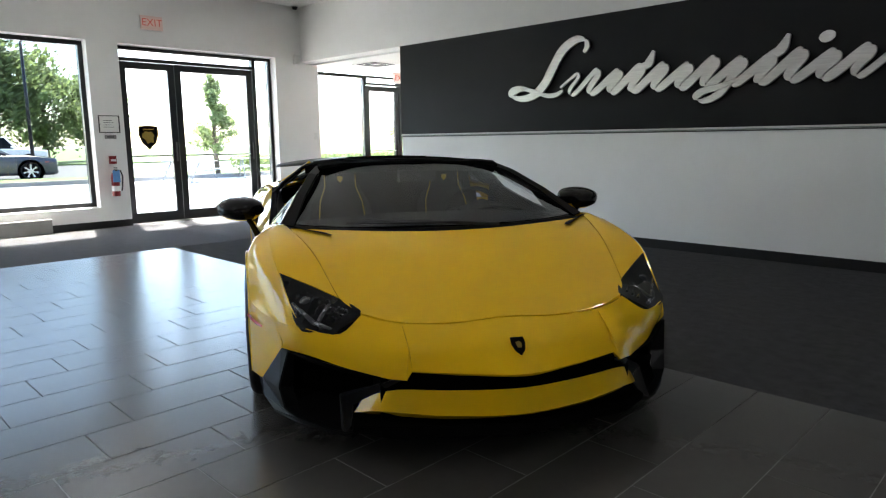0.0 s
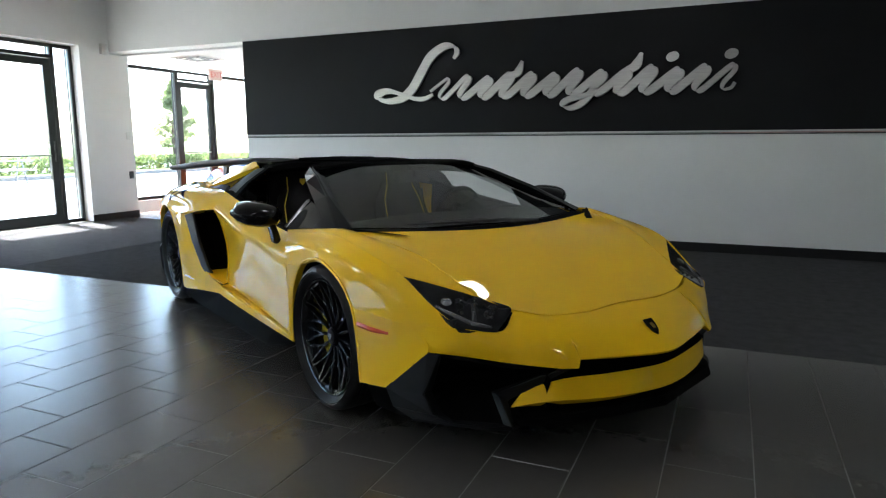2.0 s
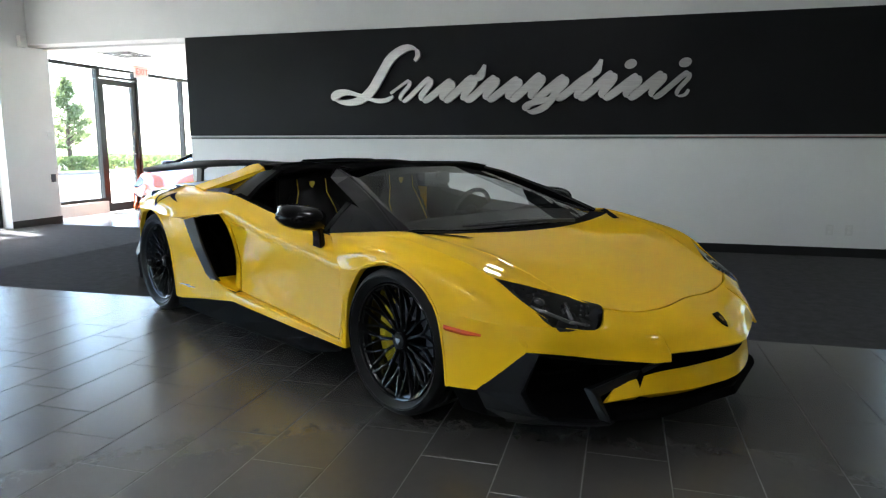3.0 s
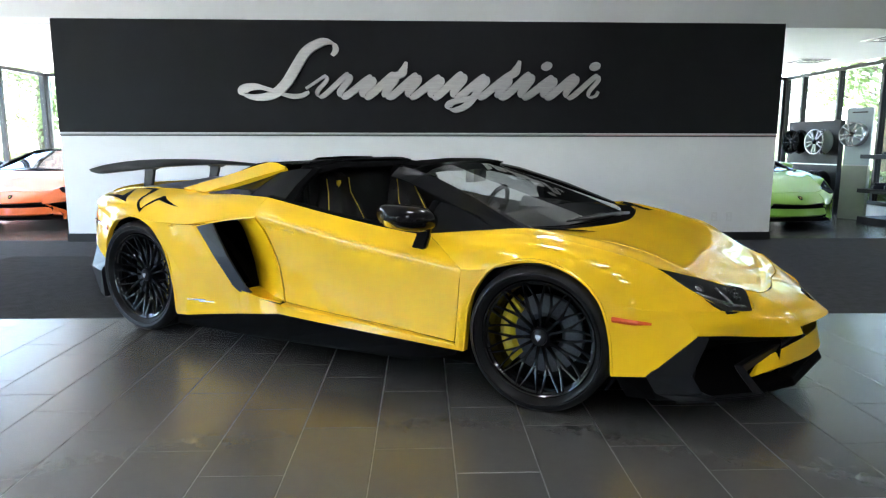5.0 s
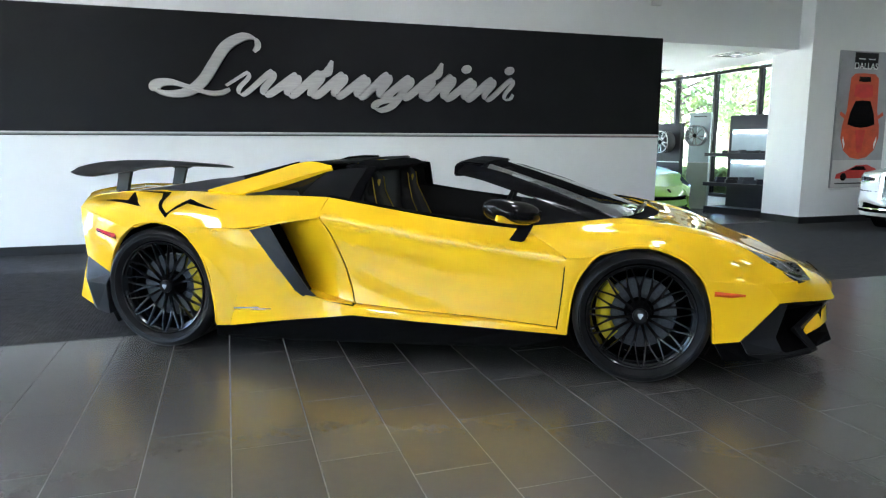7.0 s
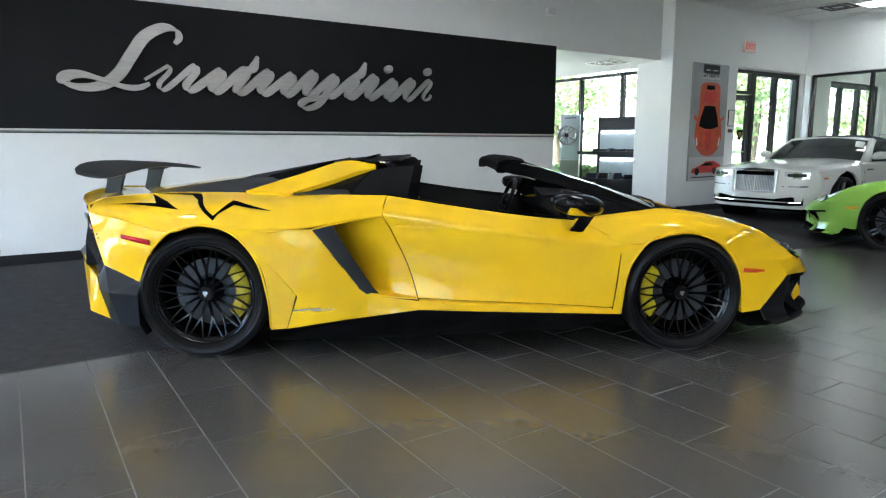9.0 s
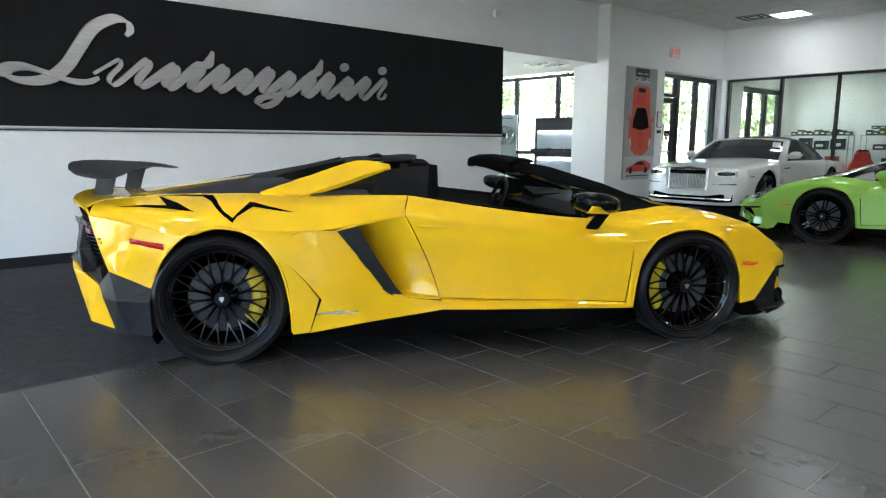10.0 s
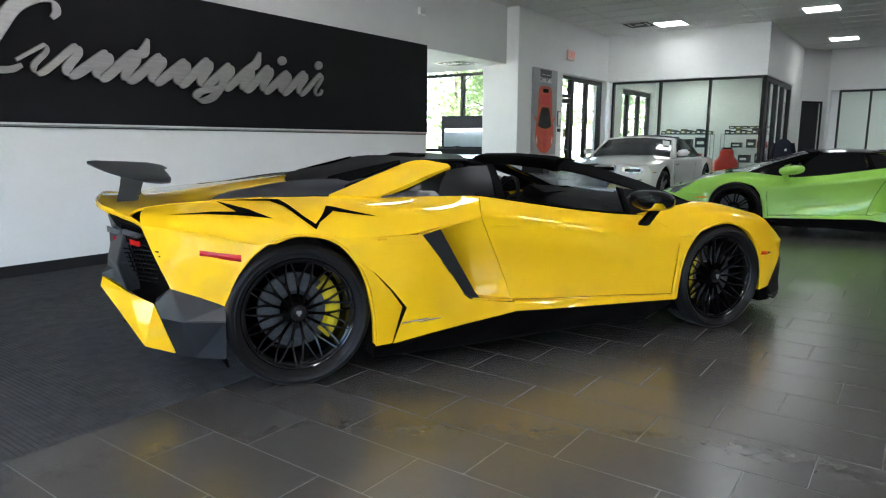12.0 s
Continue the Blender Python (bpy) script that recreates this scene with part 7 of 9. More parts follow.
        block("wing_emblem", [[(-0.515, half * 1.002, 0.66), (-0.535, half * 1.002, 0.66), (-0.535, half * 0.98, 0.66), (-0.515, half * 0.98, 0.66)], [(-0.505, half * 1.006, 0.56), (-0.535, half * 1.006, 0.56), (-0.535, half * 0.98, 0.56), (-0.505, half * 0.98, 0.56)]], M_FRAME_GREY, car, side, "small dark upright emblem", bevel=0.003)
        # side glass, waist chrome, windscreen pillar
        panel("side_window", [[[(-0.93, half * 0.905, 0.955), (-1.20, half * 0.815, 1.150), (-1.47, half * 0.735, 1.312)], [(-1.60, half * 0.91, 0.958), (-1.65, half * 0.85, 1.14), (-1.72, half * 0.765, 1.322)],
                               [(-2.15, half * 0.91, 0.957), (-2.14, half * 0.86, 1.11), (-2.12, half * 0.785, 1.272)], [(-2.58, half * 0.905, 0.955), (-2.49, half * 0.87, 1.05), (-2.38, half * 0.825, 1.155)]]], M_GLASS_CAR, car, side, "pale reflecting side window", thick=0.006, nu=12, nv=8)
        block("waist_trim", [[(s, half * 0.925, z), (s, half * 0.938, z + 0.006), (s, half * 0.915, z + 0.014)] for s, z in ((-0.86, 0.952), (-1.6, 0.956), (-2.5, 0.954), (-2.85, 0.948))], M_CHROME, car, side, "chrome waist trim")
        block("screen_pillar", [[(-0.66, half * 0.86, 0.965), (-0.84, half * 0.935, 0.945), (-0.96, half * 0.925, 0.945), (-0.80, half * 0.83, 0.955)], [(-1.02, half * 0.775, 1.175), (-1.13, half * 0.835, 1.160), (-1.22, half * 0.825, 1.160), (-1.10, half * 0.755, 1.165)],
                                [(-1.30, half * 0.690, 1.335), (-1.38, half * 0.745, 1.330), (-1.50, half * 0.745, 1.325), (-1.40, half * 0.66, 1.330)]], M_PEARL, car, side, "white windscreen pillar", bevel=0.012, smooth=True)
        block("door_mirror", [[(-0.92, half * 0.90, 1.00), (-0.96, half * 0.90, 1.09), (-1.06, half * 0.90, 1.09), (-1.06, half * 0.90, 0.99)], [(-0.90, half * 1.02, 1.00), (-0.95, half * 1.02, 1.125), (-1.09, half * 1.02, 1.125), (-1.09, half * 1.02, 0.99)],
                              [(-0.98, half * 1.14, 1.02), (-1.00, half * 1.13, 1.115), (-1.10, half * 1.13, 1.115), (-1.10, half * 1.14, 1.01)]], M_PEARL, car, side, "white door mirror", bevel=0.03, smooth=True)
        # rear quarter of the soft top, tail lamp
        panel("top_quarter", [[[(-2.12, half * 0.790, 1.278), (-2.38, half * 0.830, 1.158), (-2.60, half * 0.908, 0.955)], [(-2.40, half * 0.785, 1.240), (-2.60, half * 0.85, 1.10), (-2.76, half * 0.905, 0.953)], [(-2.60, half * 0.790, 1.155), (-2.78, half * 0.85, 1.04), (-2.92, half * 0.895, 0.950)]]], M_NAVY, car, side, "navy fabric rear quarter", nu=8, nv=8)
        block("tail_lamp", [[(tail - 0.01, half * 0.62, 0.80), (tail - 0.02, half * 0.62, 0.60), (tail + 0.05, half * 0.62, 0.60), (tail + 0.05, half * 0.62, 0.80)], [(tail + 0.03, half * 0.78, 0.80), (tail + 0.02, half * 0.80, 0.60), (tail + 0.10, half * 0.78, 0.60), (tail + 0.10, half * 0.76, 0.80)]], M_RED_LENS, car, side, "red tail lamp", bevel=0.008)
    # bonnet with a raised middle, nose, boot lid, tail
    crown = [(0.925, 0, 0.872), (0.915, 0.34, 0.868), (0.890, 0.56, 0.852), (0.835, 0.715, 0.848), (0.70, edge * 0.935, shoulder(0.70))]
    panel("bonnet", [mirror_net([crown, [(0.45, 0, 0.960), (0.45, 0.30, 0.950), (0.45, 0.56, 0.908), (0.44, 0.78, 0.898), (0.42, plan(0.42) * 0.935, shoulder(0.42))],
                                 [(-0.15, 0, 1.000), (-0.15, 0.30, 0.992), (-0.15, 0.56, 0.962), (-0.15, 0.78, 0.945), (-0.15, plan(-0.15) * 0.935, shoulder(-0.15))],
                                 [(-0.72, 0, 1.012), (-0.73, 0.30, 1.006), (-0.75, 0.56, 0.990), (-0.79, 0.78, 0.968), (-0.84, half * 0.935, shoulder(-0.84))]])], M_PEARL, car, nu=22, nv=30)
    panel("nose", [mirror_net([crown, [(0.955, 0, 0.72), (0.945, 0.36, 0.72), (0.920, 0.60, 0.725), (0.855, 0.755, 0.73), (0.70, edge * 0.985, 0.735)],
                               [(0.975, 0, 0.55), (0.968, 0.36, 0.55), (0.945, 0.60, 0.55), (0.875, 0.765, 0.555), (0.70, edge, 0.56)],
                               [(1.000, 0, 0.40), (0.992, 0.36, 0.40), (0.965, 0.60, 0.40), (0.890, 0.775, 0.40), (0.70, edge * 0.995, 0.41)],
                               [(0.985, 0, 0.235), (0.975, 0.36, 0.235), (0.945, 0.60, 0.235), (0.865, 0.755, 0.24), (0.70, edge * 0.975, 0.25)]])], M_PEARL, car, nu=22, nv=40)
    panel("boot_lid", [mirror_net([[(-2.85, 0, 0.985), (-2.85, 0.5, 0.975), (-2.85, half * 0.935, shoulder(-2.85))], [(tail + 0.45, 0, 0.955), (tail + 0.45, 0.45, 0.945), (tail + 0.45, plan(tail + 0.45) * 0.935, shoulder(tail + 0.45))],
                                   [(tail + 0.01, 0, 0.89), (tail + 0.02, 0.42, 0.885), (tail, plan(tail) * 0.935, shoulder(tail))]])], M_PEARL, car, nu=14, nv=20)
    panel("tail", [mirror_net([[(tail + 0.01, 0, 0.89), (tail + 0.02, 0.42, 0.885), (tail, plan(tail) * 0.935, shoulder(tail))], [(tail - 0.05, 0, 0.55), (tail - 0.04, 0.45, 0.55), (tail, plan(tail), 0.60)], [(tail + 0.05, 0, 0.24), (tail + 0.05, 0.45, 0.24), (tail, plan(tail) * 0.975, 0.22)]])], M_PEARL, car, nu=12, nv=16)
    block("chassis", [[(0.80, -0.70, 0.18), (0.80, 0.70, 0.18), (0.80, 0.66, 0.50), (0.80, -0.66, 0.50)], [(tail + 0.1, -0.70, 0.18), (tail + 0.1, 0.70, 0.18), (tail + 0.1, 0.66, 0.50), (tail + 0.1, -0.66, 0.50)]], M_MATTE, car)
    # wide lower intake with a bright bar
    block("lower_intake", [[(1.008 - d, w, z1), (1.006 - d, w, z0), (0.90, w, z0), (0.90, w, z1)] for w, d, z0, z1 in ((-0.765, 0.108, 0.300, 0.415), (-0.59, 0.030, 0.285, 0.425), (-0.34, 0.002, 0.285, 0.385), (0.34, 0.002, 0.285, 0.385), (0.59, 0.030, 0.285, 0.425), (0.765, 0.108, 0.300, 0.415))], M_MATTE, car, 1, "black lower air intake", bevel=0.006)
    block("intake_bar", [[(1.014 - d, w, 0.350), (1.016 - d, w, 0.332), (0.95 - d, w, 0.332), (0.95 - d, w, 0.350)] for w, d in ((-0.74, 0.092), (-0.59, 0.026), (-0.34, -0.002), (0.34, -0.002), (0.59, 0.026), (0.74, 0.092))], M_CHROME, car, 1, "bright intake bar")
    # upright grille: four bars, dark opening, vanes
    grille = block("grille", [[(0.966, -0.325, 0.512), (0.966, 0.325, 0.512), (0.92, 0.325, 0.512), (0.92, -0.325, 0.512)], [(0.946, -0.325, 0.815), (0.946, 0.325, 0.815), (0.90, 0.325, 0.815), (0.90, -0.325, 0.815)]], M_MATTE, car, 1, "dark grille opening")
    for side in (1, -1):
        block("grille_post", [[(1.020, 0.325, 0.480), (1.020, 0.368, 0.480), (0.92, 0.375, 0.480), (0.92, 0.325, 0.480)], [(0.990, 0.325, 0.850), (0.990, 0.372, 0.846), (0.90, 0.378, 0.842), (0.90, 0.325, 0.850)]], M_CHROME, grille, side, "chrome grille post", bevel=0.006)
    block("grille_top", [[(0.998, w, z - 0.040), (0.993, w, z), (0.90, w, z + 0.002), (0.90, w, z - 0.040)] for w, z in ((-0.325, 0.850), (0, 0.872), (0.325, 0.850))], M_CHROME, grille, 1, "chrome grille top", bevel=0.006)
    block("grille_foot", [[(1.020, w, 0.480), (1.019, w, 0.510), (0.92, w, 0.510), (0.92, w, 0.480)] for w in (-0.325, 0.325)], M_CHROME, grille, 1, "chrome grille foot", bevel=0.004)
    for i in range(24):
        w = -0.305 + 0.61 * i / 23 + (0.008 if i > 11 else -0.008)
        block("vane", [[(0.992, w - 0.008, 0.510), (0.992, w + 0.008, 0.510), (0.960, w, 0.510)], [(0.975, w - 0.008, 0.750), (0.975, w + 0.008, 0.750), (0.945, w, 0.750)]], M_STEEL, grille)
    panel("windscreen", [mirror_net([[(-0.72, 0, 1.014), (-0.74, 0.45, 1.000), (-0.80, half * 0.86, 0.965)], [(-1.03, 0, 1.205), (-1.04, 0.42, 1.195), (-1.08, half * 0.775, 1.165)], [(-1.34, 0, 1.362), (-1.35, 0.38, 1.356), (-1.37, half * 0.69, 1.335)]])], M_GLASS_CAR, car, nu=10, nv=16, thick=0.006, label="dark reflecting windscreen")
    block("screen_header", [[(-1.30, w * 1.01, z - 0.030), (-1.35, w, z + 0.010), (-1.45, w, z + 0.012), (-1.44, w * 0.98, z - 0.035)] for w, z in ((-half * 0.72, 1.332), (-0.38, 1.360), (0, 1.367), (0.38, 1.360), (half * 0.72, 1.332))], M_PEARL, car, 1, "white windscreen header", bevel=0.006)
    panel("soft_top", [mirror_net([[(-1.45, 0, 1.380), (-1.45, 0.40, 1.370), (-1.47, half * 0.735, 1.328)], [(-1.95, 0, 1.412), (-1.95, 0.42, 1.395), (-1.93, half * 0.775, 1.318)], [(-2.35, 0, 1.365), (-2.35, 0.44, 1.345), (-2.30, half * 0.790, 1.240)],
                                   [(-2.65, 0, 1.225), (-2.65, 0.46, 1.205), (-2.60, half * 0.79, 1.155)], [(-2.95, 0, 1.010), (-2.95, 0.50, 1.000), (-2.93, half * 0.885, 0.955)]])], M_NAVY, car, nu=20, nv=20, label="navy fabric soft top")
    block("paper_sign", [[(-1.20, -0.66, 1.282), (-1.19, -0.52, 1.300), (-1.20, -0.52, 1.294), (-1.21, -0.66, 1.276)], [(-1.06, -0.70, 1.190), (-1.05, -0.57, 1.208), (-1.06, -0.57, 1.202), (-1.07, -0.70, 1.184)]], M_PAPER, car, 1, "white paper sheet on the windscreen")
    return tagged(car, "pearl white luxury convertible with a closed navy soft top", "car", "showroom cars")


luxury_convertible(pose(4.70, 4.96, 0.004, 0, 0, 181.2) @ Matrix.Scale(0.95, 4))


# ---- sign on the charcoal panel: plain brushed shapes on stand-offs ----
sign = base("wall_sign", -3.2, WALL_Y - 0.018, 1.75)


def sign_piece(pts, d=0.0):
    bm = bmesh.new()
    prism(bm, [(x + 3.2, z - 1.75) for x, z in pts], 1, -0.055 - d, -0.030 - d)
    part("sign_piece", bm, M_BRUSHED, sign, bevel=0.004)


def ribbon(pts, nib=0.085, rise=0.0, n=90, tilt=32):
    """A cut-out band along a curve, broad where it falls and slim where it climbs, as a flat nib leaves it."""
    line = spline([(x + 3.2, 0, z - 1.75) for x, z in pts], n)
    bm = bmesh.new()
    rows = []
    for i, q in enumerate(line):
        d = (line[min(i + 1, n - 1)] - line[max(i - 1, 0)]).normalized()
        across = Vector((-d.z, 0, d.x))
        a = radians(tilt)
        w = nib * (0.20 + 0.80 * abs(across.x * math.cos(a) - across.z * math.sin(a)))
        w *= min(1.0, 0.35 + 4 * min(i, n - 1 - i) / n)
        y = -0.055 - rise * i / n
        rows.append([bm.verts.new(q + across * w * k + Vector((0, y + e, 0))) for k, e in ((0.5, 0.004), (0.44, 0), (-0.44, 0), (-0.5, 0.004), (-0.5, 0.025), (0.5, 0.025))])
    for a, b in zip(rows, rows[1:]):
        for k in range(6):
            bm.faces.new((a[k], a[(k + 1) % 6], b[(k + 1) % 6], b[k]))
    bm.faces.new(rows[0])
    bm.faces.new(rows[-1])
    bmesh.ops.recalc_face_normals(bm, faces=bm.faces[:])
    part("sign_piece", bm, M_BRUSHED, sign)


def oval(cx, cz, rx, rz, tilt, n=28):
    out = []
    for i in range(n):
        a = 2 * math.pi * i / n
        u, v = rx * math.cos(a), rz * math.sin(a)
        out.append((cx + u + v * tilt, cz + v))
    return out


# one tall sweeping band with a loop at its foot, a long row of waves, two risers, a tail and two dots
ribbon([(-4.28, 2.235), (-4.235, 2.30), (-4.27, 2.375), (-4.40, 2.385), (-4.58, 2.28), (-4.72, 2.08), (-4.84, 1.90), (-5.00, 1.775), (-5.19, 1.745), (-5.34, 1.785), (-5.31, 1.85), (-5.17, 1.87),
        (-4.98, 1.82), (-4.80, 1.765), (-4.66, 1.765), (-4.56, 1.81)], 0.125, 0.010, 150)
WAVES = [-4.50 + 0.272 * k for k in range(13)]
path = [(-4.60, 1.85)]
for k, x in enumerate(WAVES):
    top = 2.00 + 0.02 * math.sin(2.3 * k)
    path += [(x + 0.085, top - 0.03), (x + 0.145, top), (x + 0.145, top - 0.06), (x + 0.045, 1.83), (x + 0.045, 1.765), (x + 0.120, 1.775)]
path += [(-1.08, 1.83)]
ribbon(path, 0.098, 0.004, 560)
for x, z in ((-3.554, 2.165), (-2.194, 2.185)):
    ribbon([(x + 0.155, z), (x + 0.10, z - 0.13), (x, 1.98), (x - 0.09, 1.80), (x - 0.085, 1.76), (x - 0.02, 1.775)], 0.105, 0.0, 40)
ribbon([(-2.45, 1.97), (-2.56, 1.80), (-2.68, 1.66), (-2.82, 1.605), (-2.90, 1.64), (-2.84, 1.70), (-2.66, 1.74), (-2.48, 1.80)], 0.09, 0.008, 70)
for x in (-1.715, -1.13):
    sign_piece(oval(x, 2.125, 0.066, 0.052, 0.2))
tagged(sign, "brushed metal sign of flowing bands on a charcoal panel", "wall sign")


# ---- small fittings on the walls ----
def outlet(x):
    o = base("wall_outlet", x, WALL_Y, 0.30)
    bm = bmesh.new()
    add_box(bm, -0.036, 0.036, -0.008, -0.001, -0.058, 0.058)
    part("plate", bm, M_PLASTIC_W, o, bevel=0.003)
    for z in (-0.026, 0.026):
        bm = bmesh.new()
        add_box(bm, -0.016, 0.016, -0.010, -0.007, z - 0.014, z + 0.014)
        part("socket", bm, M_PAPER, o, bevel=0.002)
    return tagged(o, "white double wall outlet low on the white wall", "wall outlet", "wall outlets")


outlet(0.47)
outlet(0.66)
bm = bmesh.new()
lathe(bm, [(0.0, -0.03), (0.03, -0.028), (0.05, -0.018), (0.055, -0.002)], 24)
jack = link("wall_grommet", bm, M_PLASTIC_B, smooth=True)
jack.matrix_basis = pose(-6.06, WALL_Y, 0.16)
tagged(jack, "round black cable grommet low on the white wall", "grommet")
bm = bmesh.new()
add_box(bm, -0.075, 0.075, -0.055, -0.001, -0.05, 0.05)
o = link("strobe_box", bm, M_PLASTIC_W, bevel=0.008)
o.matrix_basis = pose(1.05, WALL_Y, 3.12)
tagged(o, "small white sensor box high on the white wall", "sensor")
bm = bmesh.new()
add_box(bm, 0.001, 0.07, -0.055, 0.055, -0.08, 0.08)
o = link("wall_speaker", bm, M_PLASTIC_W, bevel=0.01)
o.matrix_basis = pose(LEFT_X, 6.58, 2.68)
tagged(o, "small white sensor box beside the bulkhead", "sensor")
o = base("dome_camera", LEFT_X + 0.14, 6.52, CEIL)
bm = bmesh.new()
lathe(bm, [(0.0, -0.02), (0.062, -0.02), (0.065, 0.0)], 24, axis=2)
part("mount", bm, M_PLASTIC_W, o, smooth=True)
bm = bmesh.new()
lathe(bm, [(0.0, -0.075), (0.025, -0.07), (0.045, -0.052), (0.052, -0.021)], 24, axis=2)
part("dome", bm, M_GLASS_DARK, o, smooth=True)
tagged(o, "small black dome camera on the ceiling", "security camera")
for z in (1.34, 0.70):
    bm = bmesh.new()
    add_box(bm, 0.001, 0.012, -0.04, 0.04, -0.06, 0.06)
    o = link("wall_switch", bm, M_PLASTIC_W if z > 1 else M_FRAME_GREY, bevel=0.003)
    o.matrix_basis = pose(LEFT_X, 6.95, z)
    tagged(o, "small wall switch plate beside the bay windows", "wall switch", "wall switches")


def exit_sign(m, label):
    e = new("exit_sign")
    e.matrix_basis = m
    bm = bmesh.new()
    add_box(bm, -0.16, 0.16, -0.045, -0.001, -0.10, 0.10)
    part("housing", bm, M_PINK, e, bevel=0.006)
    text_mesh("lettering", "EXIT", 0.15, M_EXIT, pose(0, -0.047, 0, 90, 0, 0), e)
    return tagged(e, label, "exit sign", "exit signs")


exit_sign(pose(LEFT_X, 4.06, 3.02, 0, 0, 90), "red lettered exit sign on the white wall")
exit_sign(pose(5.72, 6.45, 2.95), "red lettered exit sign on the white wall")
exit_sign(pose(-10.25, 9.05, 2.50, 0, 0, 90), "red lettered exit sign under the bay ceiling")

# framed notice, small plate, alarm and extinguisher beside the entrance
n = base("framed_notice", LEFT_X, 3.335, 1.52)
for a in ((0.002, 0.02, -0.145, 0.145, 0.114, 0.125), (0.002, 0.02, -0.145, 0.145, -0.125, -0.114), (0.002, 0.02, -0.145, -0.134, -0.114, 0.114), (0.002, 0.02, 0.134, 0.145, -0.114, 0.114)):
    bm = bmesh.new()
    add_box(bm, *a)
    part("frame", bm, M_FRAME, n, bevel=0.002)
bm = bmesh.new()
add_box(bm, 0.002, 0.008, -0.133, 0.133, -0.113, 0.113)
part("sheet", bm, M_PAPER, n)
for i in range(4):
    bm = bmesh.new()
    add_box(bm, 0.008, 0.0092, -0.08, 0.04 + 0.02 * (i % 2), 0.05 - 0.032 * i, 0.056 - 0.032 * i)
    part("text_bar", bm, M_FRAME_GREY, n)
tagged(n, "black framed white notice on the white wall", "framed notice")
n = base("wall_plate", LEFT_X, 3.34, 1.335)
bm = bmesh.new()
add_box(bm, 0.001, 0.010, -0.08, 0.08, -0.028, 0.028)
part("plate", bm, M_CONCRETE, n, bevel=0.002)
bm = bmesh.new()
add_box(bm, 0.010, 0.0112, -0.05, 0.05, -0.008, 0.008)
part("text_bar", bm, M_FRAME_GREY, n)
tagged(n, "small grey wall plate under the framed notice", "wall plate")
n = base("fire_alarm", LEFT_X, 3.335, 1.00)
bm = bmesh.new()
add_box(bm, 0.001, 0.05, -0.045, 0.045, -0.058, 0.058)
part("box", bm, M_RED_DEEP, n, bevel=0.006)
bm = bmesh.new()
add_box(bm, 0.05, 0.062, -0.035, 0.035, -0.02, 0.01)
part("handle", bm, M_PLASTIC_W, n, bevel=0.003)
tagged(n, "red fire alarm pull box on the white wall", "fire alarm")
n = base("fire_extinguisher", LEFT_X + 0.085, 3.325, 0.47)
bm = bmesh.new()
lathe(bm, [(0.0, 0.0), (0.060, 0.0), (0.066, 0.012), (0.066, 0.30), (0.055, 0.345), (0.025, 0.365), (0.022, 0.39), (0.0, 0.39)], 28, axis=2)
part("cylinder", bm, M_RED_DEEP, n, smooth=True)
bm = bmesh.new()
add_box(bm, -0.012, 0.10, -0.014, 0.014, 0.39, 0.415)
add_box(bm, 0.0, 0.11, -0.012, 0.012, 0.43, 0.445)
part("lever", bm, M_PLASTIC_B, n, bevel=0.003)
bm = bmesh.new()
tube(bm, [(0.0, 0.02, 0.40), (0.02, 0.09, 0.39), (0.03, 0.115, 0.30), (0.03, 0.10, 0.16), (0.03, 0.085, 0.08)], 0.012, 8)
part("hose", bm, M_PLASTIC_B, n, smooth=True)
bm = bmesh.new()
lathe(bm, [(0.0667, 0.08), (0.0667, 0.16)], 28, axis=2)
part("label_band", bm, M_PAPER, n)
bm = bmesh.new()
add_box(bm, 0.068, 0.074, -0.058, 0.058, 0.22, 0.40)
part("tag", bm, M_BLUE, n, "blue inspection tag")
bm = bmesh.new()
add_box(bm, -0.084, -0.066, -0.03, 0.03, 0.02, 0.36)
part("bracket", bm, M_STEEL, n)
n.scale = (0.86, 0.86, 0.95)
tagged(n, "red fire extinguisher with a blue tag on the wall", "fire extinguisher")
# shield decal on the door pane
s = base("door_decal", ED + 0.008, 3.98, 1.33)
s.scale = (1, 1.35, 1.3)
bm = bmesh.new()
prism(bm, [(-0.11, 0.13), (0.0, 0.145), (0.11, 0.13), (0.115, 0.03), (0.08, -0.07), (0.0, -0.15), (-0.08, -0.07), (-0.115, 0.03)], 0, 0.0, 0.002)
part("shield_rim", bm, M_GOLD, s, "gold shield rim")
bm = bmesh.new()
prism(bm, [(-0.099, 0.119), (0.0, 0.133), (0.099, 0.119), (0.103, 0.028), (0.071, -0.066), (0.0, -0.136), (-0.071, -0.066), (-0.103, 0.028)], 0, 0.002, 0.0035)
part("shield", bm, M_BLACK, s)
bm = bmesh.new()
prism(bm, [(-0.06, 0.088), (0.06, 0.088), (0.06, 0.100), (-0.06, 0.100)], 0, 0.0035, 0.005)
part("top_bar", bm, M_GOLD, s)
bm = bmesh.new()
prism(bm, [(-0.072, 0.040), (-0.032, 0.074), (0.002, 0.058), (0.030, 0.070), (0.066, 0.018), (0.050, -0.006), (0.052, -0.064), (0.008, -0.058), (-0.022, -0.082), (-0.040, -0.028), (-0.078, -0.002)], 0, 0.0035, 0.005)
part("charge", bm, M_GOLD, s)
tagged(s, "black and gold shield decal on the door glass", "decal")
s = base("door_decal", 5.80, 6.562, 1.36)
bm = bmesh.new()
prism(bm, [(-0.09, 0.10), (0.09, 0.10), (0.095, 0.02), (0.0, -0.13), (-0.095, 0.02)], 1, -0.002, 0.0)
part("shield", bm, M_BLACK, s)
bm = bmesh.new()
